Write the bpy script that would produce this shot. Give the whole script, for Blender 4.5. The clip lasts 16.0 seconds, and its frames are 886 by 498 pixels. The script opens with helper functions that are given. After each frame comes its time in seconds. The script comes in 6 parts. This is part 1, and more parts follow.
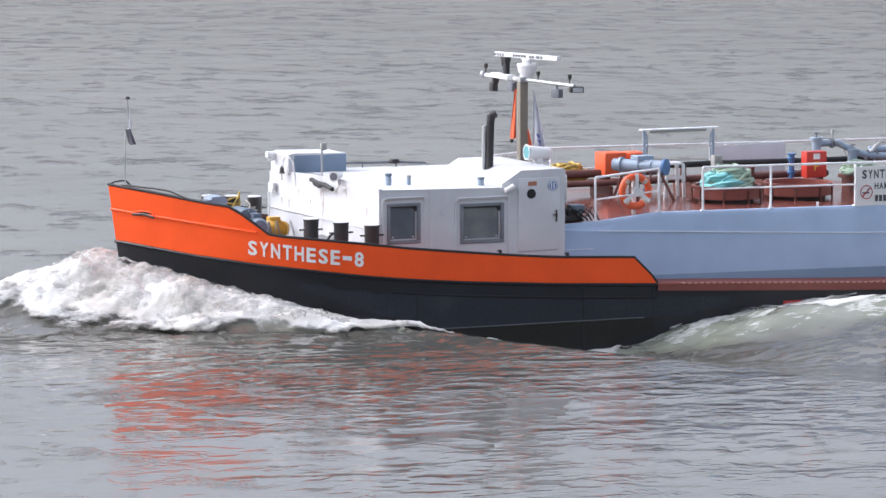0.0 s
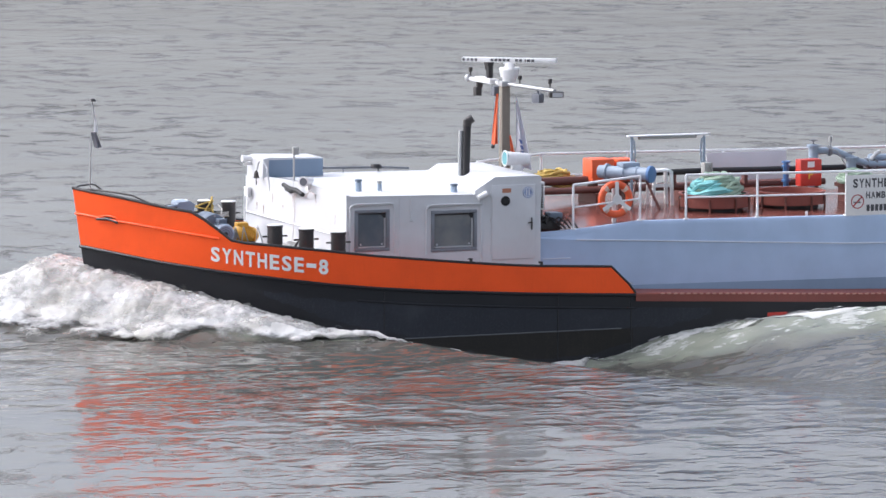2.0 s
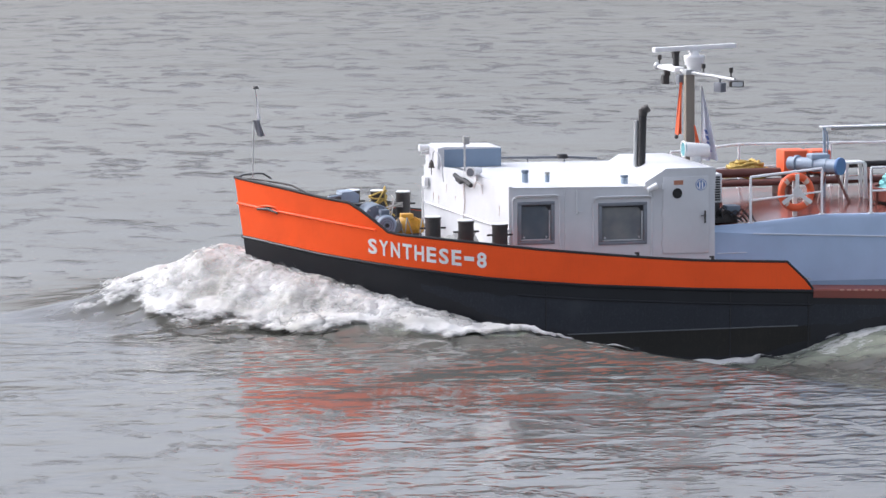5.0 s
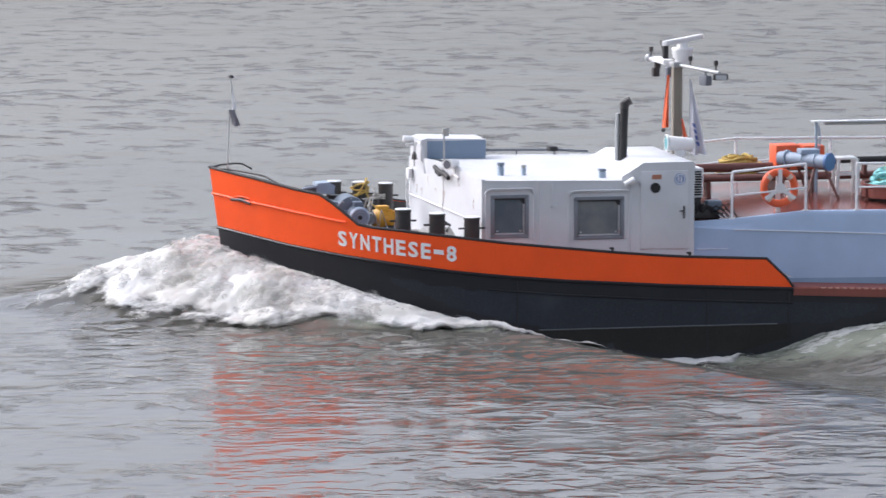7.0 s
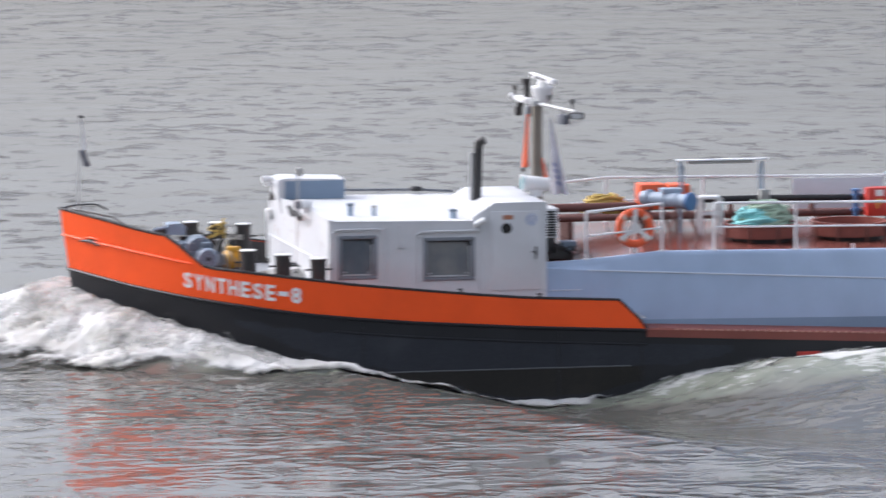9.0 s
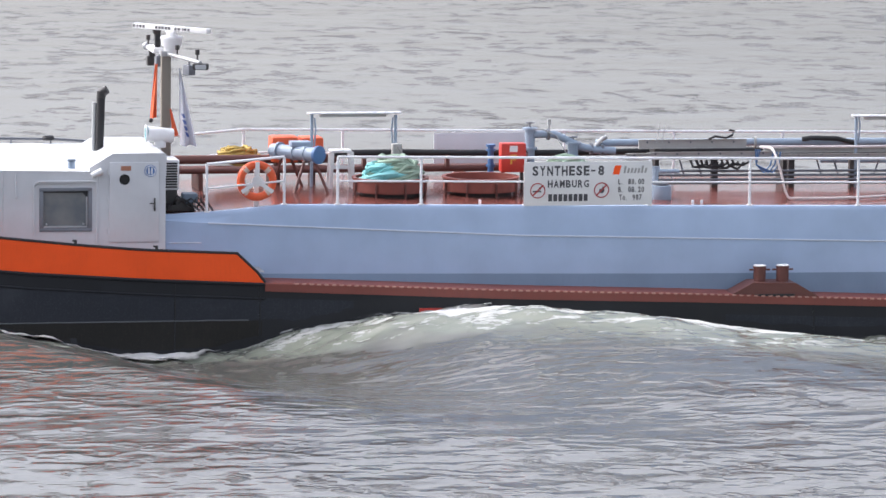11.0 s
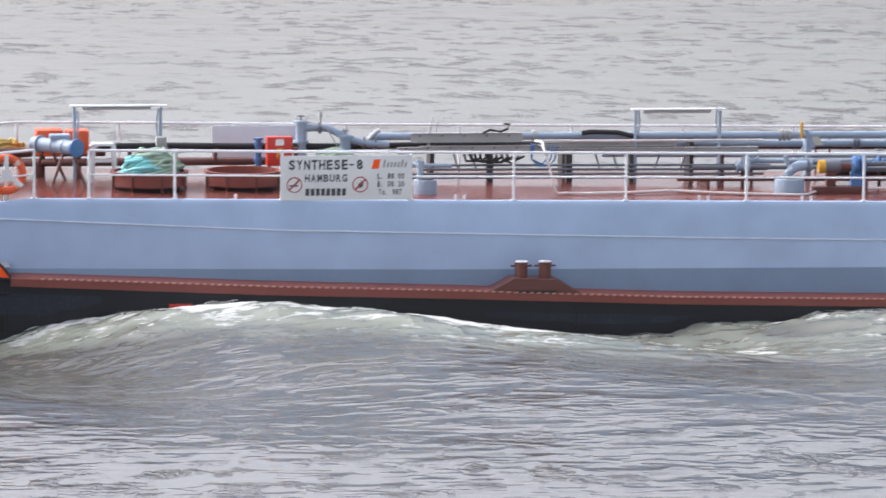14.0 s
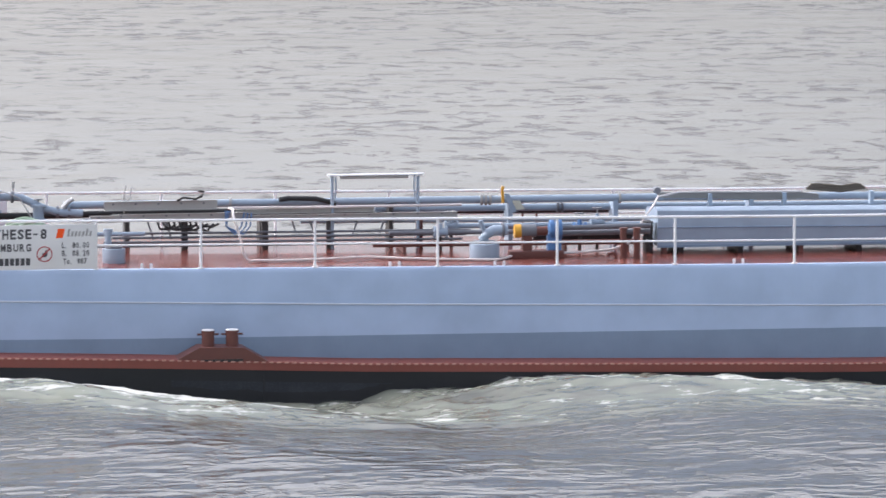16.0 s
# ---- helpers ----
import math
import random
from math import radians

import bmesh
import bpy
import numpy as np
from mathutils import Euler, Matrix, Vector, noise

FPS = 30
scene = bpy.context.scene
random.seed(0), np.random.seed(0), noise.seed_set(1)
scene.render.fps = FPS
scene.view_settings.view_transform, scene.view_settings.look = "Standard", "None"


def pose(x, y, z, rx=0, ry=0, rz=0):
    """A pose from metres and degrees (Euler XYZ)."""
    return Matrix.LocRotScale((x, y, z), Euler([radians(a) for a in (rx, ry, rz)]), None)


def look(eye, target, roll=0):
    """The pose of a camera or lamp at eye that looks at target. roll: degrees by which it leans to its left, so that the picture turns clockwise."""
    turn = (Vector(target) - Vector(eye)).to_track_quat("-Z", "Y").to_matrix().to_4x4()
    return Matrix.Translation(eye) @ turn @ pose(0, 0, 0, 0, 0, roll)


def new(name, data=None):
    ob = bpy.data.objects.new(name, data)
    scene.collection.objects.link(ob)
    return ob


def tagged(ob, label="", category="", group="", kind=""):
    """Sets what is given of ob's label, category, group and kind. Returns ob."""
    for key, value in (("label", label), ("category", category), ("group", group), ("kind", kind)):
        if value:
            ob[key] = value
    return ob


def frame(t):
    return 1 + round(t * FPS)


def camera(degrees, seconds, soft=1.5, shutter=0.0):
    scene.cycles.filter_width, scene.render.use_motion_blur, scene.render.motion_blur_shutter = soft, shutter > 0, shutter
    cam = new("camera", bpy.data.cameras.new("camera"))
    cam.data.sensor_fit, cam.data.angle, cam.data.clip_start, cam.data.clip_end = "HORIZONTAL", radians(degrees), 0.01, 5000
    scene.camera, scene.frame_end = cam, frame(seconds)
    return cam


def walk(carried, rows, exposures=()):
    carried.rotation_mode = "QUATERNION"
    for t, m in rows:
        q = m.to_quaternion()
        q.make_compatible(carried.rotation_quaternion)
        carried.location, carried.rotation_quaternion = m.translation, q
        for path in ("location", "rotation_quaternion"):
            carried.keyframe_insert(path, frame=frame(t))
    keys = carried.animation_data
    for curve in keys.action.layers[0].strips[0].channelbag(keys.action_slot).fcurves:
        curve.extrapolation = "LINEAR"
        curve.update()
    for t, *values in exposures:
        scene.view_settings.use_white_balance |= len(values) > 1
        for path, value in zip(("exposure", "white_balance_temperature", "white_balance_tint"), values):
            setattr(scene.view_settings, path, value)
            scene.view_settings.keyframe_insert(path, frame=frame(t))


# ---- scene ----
def aim(t, yaw, pitch, roll):
    """A row of the camera's walk: it stands on one spot and pans."""
    a, b = radians(yaw), radians(pitch)
    ahead = Vector((-math.sin(a) * math.cos(b), math.cos(a) * math.cos(b), math.sin(b)))
    return t, look(EYE, EYE + ahead, roll)


cam = camera(9.3788, 16.0, shutter=0.35)
EYE = Vector((0.0, -115.245, 16.120))
SHIP_AT, SHIP_SPEED = -64.2676, 3.5492
walk(cam, [aim(*row) for row in (
    (0, -24.4098, -6.1436, -0.0950),
    (0.5, -23.8464, -6.1520, -0.0712),
    (1, -23.1657, -6.1912, 0.0363),
    (1.5, -22.4903, -6.2019, 0.1028),
    (2, -21.7293, -6.1970, 0.0740),
    (2.5, -20.5798, -6.3145, 0.1833),
    (3, -19.4044, -6.2118, 0.3391),
    (3.5, -18.1430, -6.3267, 0.6186),
    (4, -17.3948, -6.4205, 0.4501),
    (4.5, -16.2067, -6.4176, 0.0564),
    (4.7, -15.7430, -6.4207, -0.0904),
    (6.8, -12.7780, -6.5919, 0.0826),
    (7, -12.1866, -6.6086, 0.0376),
    (7.5, -10.5424, -6.5946, 0.0132),
    (8, -9.2455, -6.6535, 0.1168),
    (8.5, -9.0360, -6.6752, 0.0784),
    (9, -10.4075, -6.2500, -0.2490),
    (9.5, -11.2263, -6.3037, -0.2600),
    (10, -11.8315, -6.4326, 0.1558),
    (10.2, -11.8512, -6.5037, 0.2835),
    (12.3, -9.3424, -7.2290, 1.0241),
    (12.5, -9.2195, -7.2855, 1.0871),
    (13, -8.9450, -7.4348, 1.2165),
    (13.5, -8.5881, -7.3314, 0.6196),
    (14, -8.4893, -6.9347, 0.4683),
    (14.5, -8.4709, -6.7693, 0.5158),
    (15, -8.5342, -6.6885, 0.0153),
    (15.5, -8.5354, -6.4180, -0.2774),
    (16, -8.3537, -6.2699, -0.1561),
)], exposures=((0, 1.78, 5990, 15), (4, 1.74, 5990, 15), (7, 1.64, 5980, 15), (8.5, 1.63, 5990, 15), (9.5, 1.73, 6040, 15.5), (10.2, 1.91, 6100, 15.5), (12.5, 2.02, 6120, 15.5), (16, 2.0, 6150, 15.5)))


# ---- light ----
world = bpy.data.worlds.new("sky")
scene.world = world
world.use_nodes = True
wn, wl = world.node_tree.nodes, world.node_tree.links
sky = wn.new("ShaderNodeTexSky")
sky.sky_type, sky.sun_disc = "NISHITA", False
sky.sun_elevation, sky.sun_rotation = radians(42), radians(-58)
sky.air_density, sky.dust_density, sky.ozone_density = 1.0, 6.0, 1.0
grey = wn.new("ShaderNodeHueSaturation")
grey.inputs["Saturation"].default_value = 0.42
even = wn.new("ShaderNodeGamma")
even.inputs["Gamma"].default_value = 0.9
wl.new(sky.outputs[0], even.inputs["Color"])
wl.new(even.outputs[0], grey.inputs["Color"])
wl.new(grey.outputs[0], wn["Background"].inputs["Color"])
wn["Background"].inputs["Strength"].default_value = 0.104
sun = new("sun", bpy.data.lights.new("sun", "SUN"))
sun.data.energy, sun.data.angle, sun.data.color = 0.38, radians(35), (1.0, 0.99, 0.965)
sun.matrix_world = look((-56.5, 35.3, 60), (0, 0, 0))


# ---- materials ----
def paint(name, colour, rough=0.5, metal=0.0, dirt=0.25, dirt_colour=(0.12, 0.09, 0.07), scale=1.0, bump=0.15, streak=0.0, gloss=0.5):
    """Painted or bare surface with fine grain, broad fading, and rust or dirt in patches and runs."""
    m = bpy.data.materials.new(name)
    m.use_nodes = True
    n, l = m.node_tree.nodes, m.node_tree.links
    b = n["Principled BSDF"]
    tc = n.new("ShaderNodeTexCoord")
    big = n.new("ShaderNodeTexNoise")
    big.inputs["Scale"].default_value, big.inputs["Detail"].default_value = 0.9 * scale, 6
    fine = n.new("ShaderNodeTexNoise")
    fine.inputs["Scale"].default_value, fine.inputs["Detail"].default_value = 28 * scale, 5
    run = n.new("ShaderNodeTexNoise")
    mp = n.new("ShaderNodeMapping")
    mp.inputs["Scale"].default_value = (5 * scale, 5 * scale, 0.5 * scale)
    run.inputs["Detail"].default_value = 6
    l.new(tc.outputs["Object"], mp.inputs[0])
    l.new(mp.outputs[0], run.inputs["Vector"])
    for t in (big, fine):
        l.new(tc.outputs["Object"], t.inputs["Vector"])

    def ramp(src, lo, hi):
        r = n.new("ShaderNodeMapRange")
        r.inputs["From Min"].default_value, r.inputs["From Max"].default_value = lo, hi
        l.new(src, r.inputs["Value"])
        return r.outputs[0]

    def mix(fac, a, c):
        x = n.new("ShaderNodeMix")
        x.data_type = "RGBA"
        l.new(fac, x.inputs["Factor"])
        for s, v in (("A", a), ("B", c)):
            sock = [i for i in x.inputs if i.name == s and i.type == "RGBA"][0]
            if isinstance(v, tuple):
                sock.default_value = (*v, 1)
            else:
                l.new(v, sock)
        return [o for o in x.outputs if o.type == "RGBA"][0]

    def times(src, k):
        x = n.new("ShaderNodeMath")
        x.operation = "MULTIPLY"
        l.new(src, x.inputs[0])
        x.inputs[1].default_value = k
        return x.outputs[0]

    base = mix(ramp(big.outputs[0], 0.3, 0.7), tuple(c * 0.9 for c in colour), tuple(min(1, c * 1.08) for c in colour))
    base = mix(times(ramp(fine.outputs[0], 0.52, 0.72), dirt * 0.5), base, dirt_colour)
    base = mix(times(ramp(big.outputs[0], 0.56, 0.72), dirt), base, tuple(0.5 * a + 0.5 * c for a, c in zip(colour, dirt_colour)))
    if streak:
        base = mix(times(ramp(run.outputs[0], 0.55, 0.75), streak), base, dirt_colour)
    l.new(base, b.inputs["Base Color"])
    rr = n.new("ShaderNodeMapRange")
    rr.inputs["To Min"].default_value, rr.inputs["To Max"].default_value = max(0.04, rough - 0.12), min(1, rough + 0.15)
    l.new(fine.outputs[0], rr.inputs["Value"])
    l.new(rr.outputs[0], b.inputs["Roughness"])
    b.inputs["Metallic"].default_value = metal
    b.inputs["Specular IOR Level"].default_value = gloss
    bp = n.new("ShaderNodeBump")
    bp.inputs["Strength"].default_value, bp.inputs["Distance"].default_value = bump, 0.02
    l.new(big.outputs[0], bp.inputs["Height"])
    l.new(bp.outputs[0], b.inputs["Normal"])
    return m


def water_material(name):
    """Grey-brown river water: wind ripples in gusts, chop and aerated green water beside the ship, foam lace."""
    m = bpy.data.materials.new(name)
    m.use_nodes = True
    n, l = m.node_tree.nodes, m.node_tree.links
    b = n["Principled BSDF"]
    b.inputs["IOR"].default_value = 1.33
    still = n.new("ShaderNodeNewGeometry").outputs["Position"]
    carried = n.new("ShaderNodeTexCoord").outputs["Object"]

    def tex(scale, detail, sx=1.0, sy=1.0, rough=0.5, source=still):
        mp = n.new("ShaderNodeMapping")
        mp.inputs["Scale"].default_value = (sx, sy, 1)
        t = n.new("ShaderNodeTexNoise")
        t.inputs["Scale"].default_value, t.inputs["Detail"].default_value = scale, detail
        t.inputs["Roughness"].default_value = rough
        l.new(source, mp.inputs[0])
        l.new(mp.outputs[0], t.inputs["Vector"])
        return t.outputs[0]

    def calc(op, a, k=None):
        x = n.new("ShaderNodeMath")
        x.operation = op
        for sock, v in zip(x.inputs, (a, k)):
            if isinstance(v, (int, float)):
                sock.default_value = v
            elif v is not None:
                l.new(v, sock)
        return x.outputs[0]

    def span(src, a, b_, lo=0.0, hi=1.0):
        r = n.new("ShaderNodeMapRange")
        for k, v in (("From Min", a), ("From Max", b_), ("To Min", lo), ("To Max", hi)):
            r.inputs[k].default_value = v
        l.new(src, r.inputs["Value"])
        return r.outputs[0]

    def blend(fac, a, c):
        x = n.new("ShaderNodeMix")
        x.data_type = "RGBA"
        l.new(fac, x.inputs["Factor"])
        for sock, v in zip([i for i in x.inputs if i.type == "RGBA"], (a, c)):
            if isinstance(v, tuple):
                sock.default_value = (*v, 1)
            else:
                l.new(v, sock)
        return [o for o in x.outputs if o.type == "RGBA"][0]

    def attribute(key):
        at = n.new("ShaderNodeAttribute")
        at.attribute_name = key
        return at.outputs["Fac"]

    def crests(scale, sx, power):
        """Sharp little wave crests with calm water between."""
        v = calc("ABSOLUTE", calc("SUBTRACT", tex(scale, 2, sx), 0.5))
        v = calc("SUBTRACT", 1.0, calc("MULTIPLY", v, 4.0))
        return calc("POWER", calc("MAXIMUM", v, 0.0), power)

    foam, chop = attribute("foam"), attribute("chop")
    # wind: small ruffled patches inside broad calm and ruffled reaches
    gust = span(tex(0.7, 4, 1.3, 1.0, 0.6), 0.55, 0.76, 0.01, 1.0)
    gust = calc("MULTIPLY", gust, span(tex(0.11, 4, 0.9, 1.0, 0.6), 0.42, 0.66, 0.12, 1.0))
    rough_patch = calc("MULTIPLY", chop, span(tex(0.26, 4, 0.6, 1.0, 0.6), 0.42, 0.62, 0.14, 1.0))
    heights = (
        calc("MULTIPLY", tex(0.30, 2, 0.8), calc("ADD", 0.030, calc("MULTIPLY", chop, 0.095))),
        calc("MULTIPLY", crests(1.15, 1.5, 2.0), calc("MULTIPLY", gust, 0.115)),
        calc("MULTIPLY", crests(0.75, 0.8, 1.6), calc("MULTIPLY", rough_patch, 0.075)),
        calc("MULTIPLY", tex(1.3, 3, 0.7), calc("ADD", 0.006, calc("MULTIPLY", rough_patch, 0.036))),
        calc("MULTIPLY", crests(2.9, 1.5, 2.0), calc("MULTIPLY", gust, 0.034)),
        calc("MULTIPLY", tex(5.0, 3, 0.8), calc("ADD", 0.0012, calc("MULTIPLY", rough_patch, 0.002))),
    )
    total = heights[0]
    for h in heights[1:]:
        total = calc("ADD", total, h)
    bump = n.new("ShaderNodeBump")
    bump.inputs["Strength"].default_value, bump.inputs["Distance"].default_value = 1.0, 1.0
    l.new(total, bump.inputs["Height"])
    l.new(bump.outputs[0], b.inputs["Normal"])
    col = blend(span(tex(0.05, 3), 0.35, 0.7), WATER_DARK, WATER_LIGHT)
    col = blend(span(foam, 0.02, 0.40), col, (0.235, 0.25, 0.20))
    lace = span(tex(2.2, 9, 0.5, 1.0, 0.72, carried), 0.32, 0.68)
    white_water = span(calc("ADD", lace, foam), 0.97, 1.30)
    col = blend(white_water, col, (0.60, 0.60, 0.57))
    l.new(span(white_water, 0, 1, 0.09, 0.8), b.inputs["Roughness"])
    l.new(col, b.inputs["Base Color"])
    return m


WATER_DARK, WATER_LIGHT = (0.078, 0.076, 0.066), (0.120, 0.117, 0.102)
river = new("water", bpy.data.meshes.new("water"))
water_mat = water_material("river_water")

orange = paint("orange_paint", (0.91, 0.097, 0.011), 0.42, dirt=0.14, dirt_colour=(0.45, 0.06, 0.02), streak=0.10, bump=0.3, gloss=0.35)
black_hull = paint("black_hull_paint", (0.008, 0.009, 0.012), 0.40, dirt=0.35, dirt_colour=(0.025, 0.027, 0.032), streak=0.10, bump=0.3, gloss=0.4)
scuffed = paint("scuffed_hull_paint", (0.023, 0.026, 0.033), 0.5, dirt=0.7, dirt_colour=(0.060, 0.064, 0.070), streak=0.22, bump=0.3, gloss=0.25)
slimed = paint("slimed_hull_paint", (0.014, 0.013, 0.011), 0.5, dirt=0.7, dirt_colour=(0.042, 0.037, 0.026), streak=0.25, bump=0.3, gloss=0.3)
chalked = paint("chalked_line", (0.10, 0.105, 0.11), 0.6, dirt=0.6, dirt_colour=(0.03, 0.03, 0.03), scale=3)
white = paint("white_paint", (0.60, 0.61, 0.62), 0.45, dirt=0.06, dirt_colour=(0.35, 0.28, 0.20), streak=0.06)
blue = paint("pale_blue_paint", (0.36, 0.46, 0.61), 0.5, dirt=0.10, dirt_colour=(0.30, 0.38, 0.48), streak=0.12)
blue_dark = paint("dark_grey_blue", (0.19, 0.26, 0.35), 0.5, dirt=0.15, dirt_colour=(0.14, 0.17, 0.2), streak=0.15)
# paler blue that paints in the highlight along the lapped trunk plating
lit_edge = paint("highlit_blue_edge", (0.55, 0.60, 0.67), 0.5, dirt=0.3, dirt_colour=(0.28, 0.34, 0.42), scale=3)
deck_red = paint("red_oxide_deck", (0.17, 0.052, 0.040), 0.17, dirt=0.4, dirt_colour=(0.24, 0.16, 0.13), bump=0.5)
side_red = paint("red_oxide_side", (0.20, 0.052, 0.036), 0.55, dirt=0.3, dirt_colour=(0.09, 0.05, 0.04), streak=0.25)
deck_grey = paint("grey_foredeck", (0.30, 0.31, 0.32), 0.5, dirt=0.4)
dark_steel = paint("dark_steel", (0.032, 0.030, 0.029), 0.5, dirt=0.35, dirt_colour=(0.14, 0.10, 0.07))
galv = paint("galvanised_steel", (0.42, 0.43, 0.43), 0.4, 0.5, dirt=0.3, scale=3)
rubber = paint("black_rubber", (0.015, 0.015, 0.016), 0.6, dirt=0.2)


# ---- building helpers ----
HALF, MID, STEM = 4.15, 3.10, -19.20
BASE = {}
aboard = []


def thing(name, base, label, category, group=""):
    """An Empty at the base of a thing that rides on the ship; places are given in the ship's space."""
    e = tagged(new(name), label, category, group)
    e.empty_display_size = 0.2
    e.location = base
    BASE[e] = Vector(base)
    aboard.append(e)
    return e


def finish(bm, mat, smooth=True, angle=35):
    bmesh.ops.recalc_face_normals(bm, faces=bm.faces)
    for e in bm.edges:
        e.smooth = len(e.link_faces) == 2 and e.calc_face_angle(0) < radians(angle)
    for f in bm.faces:
        f.smooth = smooth
    return bm


def part(name, bm, mat, parent, label="", smooth=True):
    """Links a bmesh, given in the ship's space, as one mesh under a thing or a part."""
    finish(bm, mat, smooth)
    root = parent
    while root.parent:
        root = root.parent
    bmesh.ops.translate(bm, verts=bm.verts, vec=-BASE[root])
    me = bpy.data.meshes.new(name)
    bm.to_mesh(me)
    bm.free()
    me.materials.append(mat)
    ob = new(name, me)
    ob.parent = parent
    if label:
        tagged(ob, label)
    return ob


def bmn():
    return bmesh.new()


def box(bm, x0, x1, y0, y1, z0, z1, bevel=0.0, turn=0.0, m=None):
    r = bmesh.ops.create_cube(bm, size=1)["verts"]
    c = Vector(((x0 + x1) / 2, (y0 + y1) / 2, (z0 + z1) / 2))
    mat = Matrix.Translation(c) @ Matrix.Rotation(radians(turn), 4, "Z") @ Matrix.Diagonal((abs(x1 - x0), abs(y1 - y0), abs(z1 - z0), 1))
    bmesh.ops.transform(bm, verts=r, matrix=m @ mat if m else mat)
    if bevel:
        es = list({e for v in r for e in v.link_edges})
        bmesh.ops.bevel(bm, geom=es, offset=bevel, segments=2, affect="EDGES", profile=0.6)
    return bm


def cyl(bm, a, b, r, r2=None, seg=16, bevel=0.0):
    a, b = Vector(a), Vector(b)
    d = b - a
    vs = bmesh.ops.create_cone(bm, cap_ends=True, segments=seg, radius1=r, radius2=r if r2 is None else r2, depth=d.length)["verts"]
    m = Matrix.Translation((a + b) / 2) @ d.to_track_quat("Z", "Y").to_matrix().to_4x4()
    bmesh.ops.transform(bm, verts=vs, matrix=m)
    if bevel:
        es = [e for e in {e for v in vs for e in v.link_edges} if any(len(f.verts) > 4 for f in e.link_faces)]
        bmesh.ops.bevel(bm, geom=es, offset=bevel, segments=2, affect="EDGES", profile=0.6)
    return bm


def tube(bm, pts, r, seg=8, closed=False):
    """A round bar swept along points."""
    pts = [Vector(p) for p in pts]
    rings = []
    n = len(pts)
    ref = Vector((0.13, 0.21, 0.97))
    for i, p in enumerate(pts):
        a = pts[i - 1] if i or closed else p
        c = pts[(i + 1) % n] if i < n - 1 or closed else p
        d = (c - a).normalized()
        u = d.cross(ref)
        if u.length < 0.05:
            u = d.cross(Vector((1, 0, 0)))
        u.normalize()
        w = d.cross(u)
        rings.append([bm.verts.new(p + r * (math.cos(k) * u + math.sin(k) * w)) for k in (2 * math.pi * j / seg for j in range(seg))])
    for i in range(n if closed else n - 1):
        p, q = rings[i], rings[(i + 1) % n]
        for j in range(seg):
            bm.faces.new((p[j], p[(j + 1) % seg], q[(j + 1) % seg], q[j]))
    if not closed:
        bm.faces.new(rings[0])
        bm.faces.new(rings[-1])
    return bm


def ring(c, r, axis="z", n=24, start=0.0, end=2 * math.pi, squash=1.0):
    full = abs(end - start - 2 * math.pi) < 1e-6
    ks = [start + (end - start) * i / (n if full else n - 1) for i in range(n)]
    c = Vector(c)
    f = {"z": lambda k: (r * math.cos(k), r * squash * math.sin(k), 0), "y": lambda k: (r * math.cos(k), 0, r * squash * math.sin(k)), "x": lambda k: (0, r * math.cos(k), r * squash * math.sin(k))}[axis]
    return [c + Vector(f(k)) for k in ks]


def sheet(bm, rows):
    """Quads between rows of points."""
    vs = [[bm.verts.new(p) for p in row] for row in rows]
    for a, b in zip(vs, vs[1:]):
        for i in range(len(a) - 1):
            bm.faces.new((a[i], a[i + 1], b[i + 1], b[i]))
    return bm


def slab(bm, outline, offset):
    """A plate: a flat or bent outline made thick along an offset."""
    a = [bm.verts.new(p) for p in outline]
    b = [bm.verts.new(Vector(p) + Vector(offset)) for p in outline]
    n = len(a)
    bm.faces.new(a)
    bm.faces.new(b[::-1])
    for i in range(n):
        bm.faces.new((a[i], b[i], b[(i + 1) % n], a[(i + 1) % n]))
    return bm


def knots(table):
    xs, zs = [p[0] for p in table], [p[1] for p in table]
    return lambda x: float(np.interp(x, xs, zs))


def lettering(text, height, bold=0.0, deep=0.008, width=None):
    """Built-in font as a mesh in x and z, facing -y; its lower left corner lies at the origin."""
    cu = bpy.data.curves.new("letters", "FONT")
    cu.body, cu.size, cu.offset, cu.extrude, cu.resolution_u = text, 1.0, bold, 0.0, 3
    ob = bpy.data.objects.new("letters", cu)
    scene.collection.objects.link(ob)
    me = bpy.data.meshes.new_from_object(ob.evaluated_get(bpy.context.evaluated_depsgraph_get()))
    bm = bmn()
    bm.from_mesh(me)
    bpy.data.objects.remove(ob)
    bpy.data.curves.remove(cu)
    bpy.data.meshes.remove(me)
    lo = [min(v.co[i] for v in bm.verts) for i in (0, 1)]
    hi = [max(v.co[i] for v in bm.verts) for i in (0, 1)]
    k = height / (hi[1] - lo[1])
    kx = width / (hi[0] - lo[0]) if width else k
    for v in bm.verts:
        v.co = ((v.co.x - lo[0]) * kx, 0, (v.co.y - lo[1]) * k)
    ex = bmesh.ops.extrude_face_region(bm, geom=bm.faces[:])["geom"]
    bmesh.ops.translate(bm, verts=[g for g in ex if isinstance(g, bmesh.types.BMVert)], vec=(0, -deep, 0))
    return bm


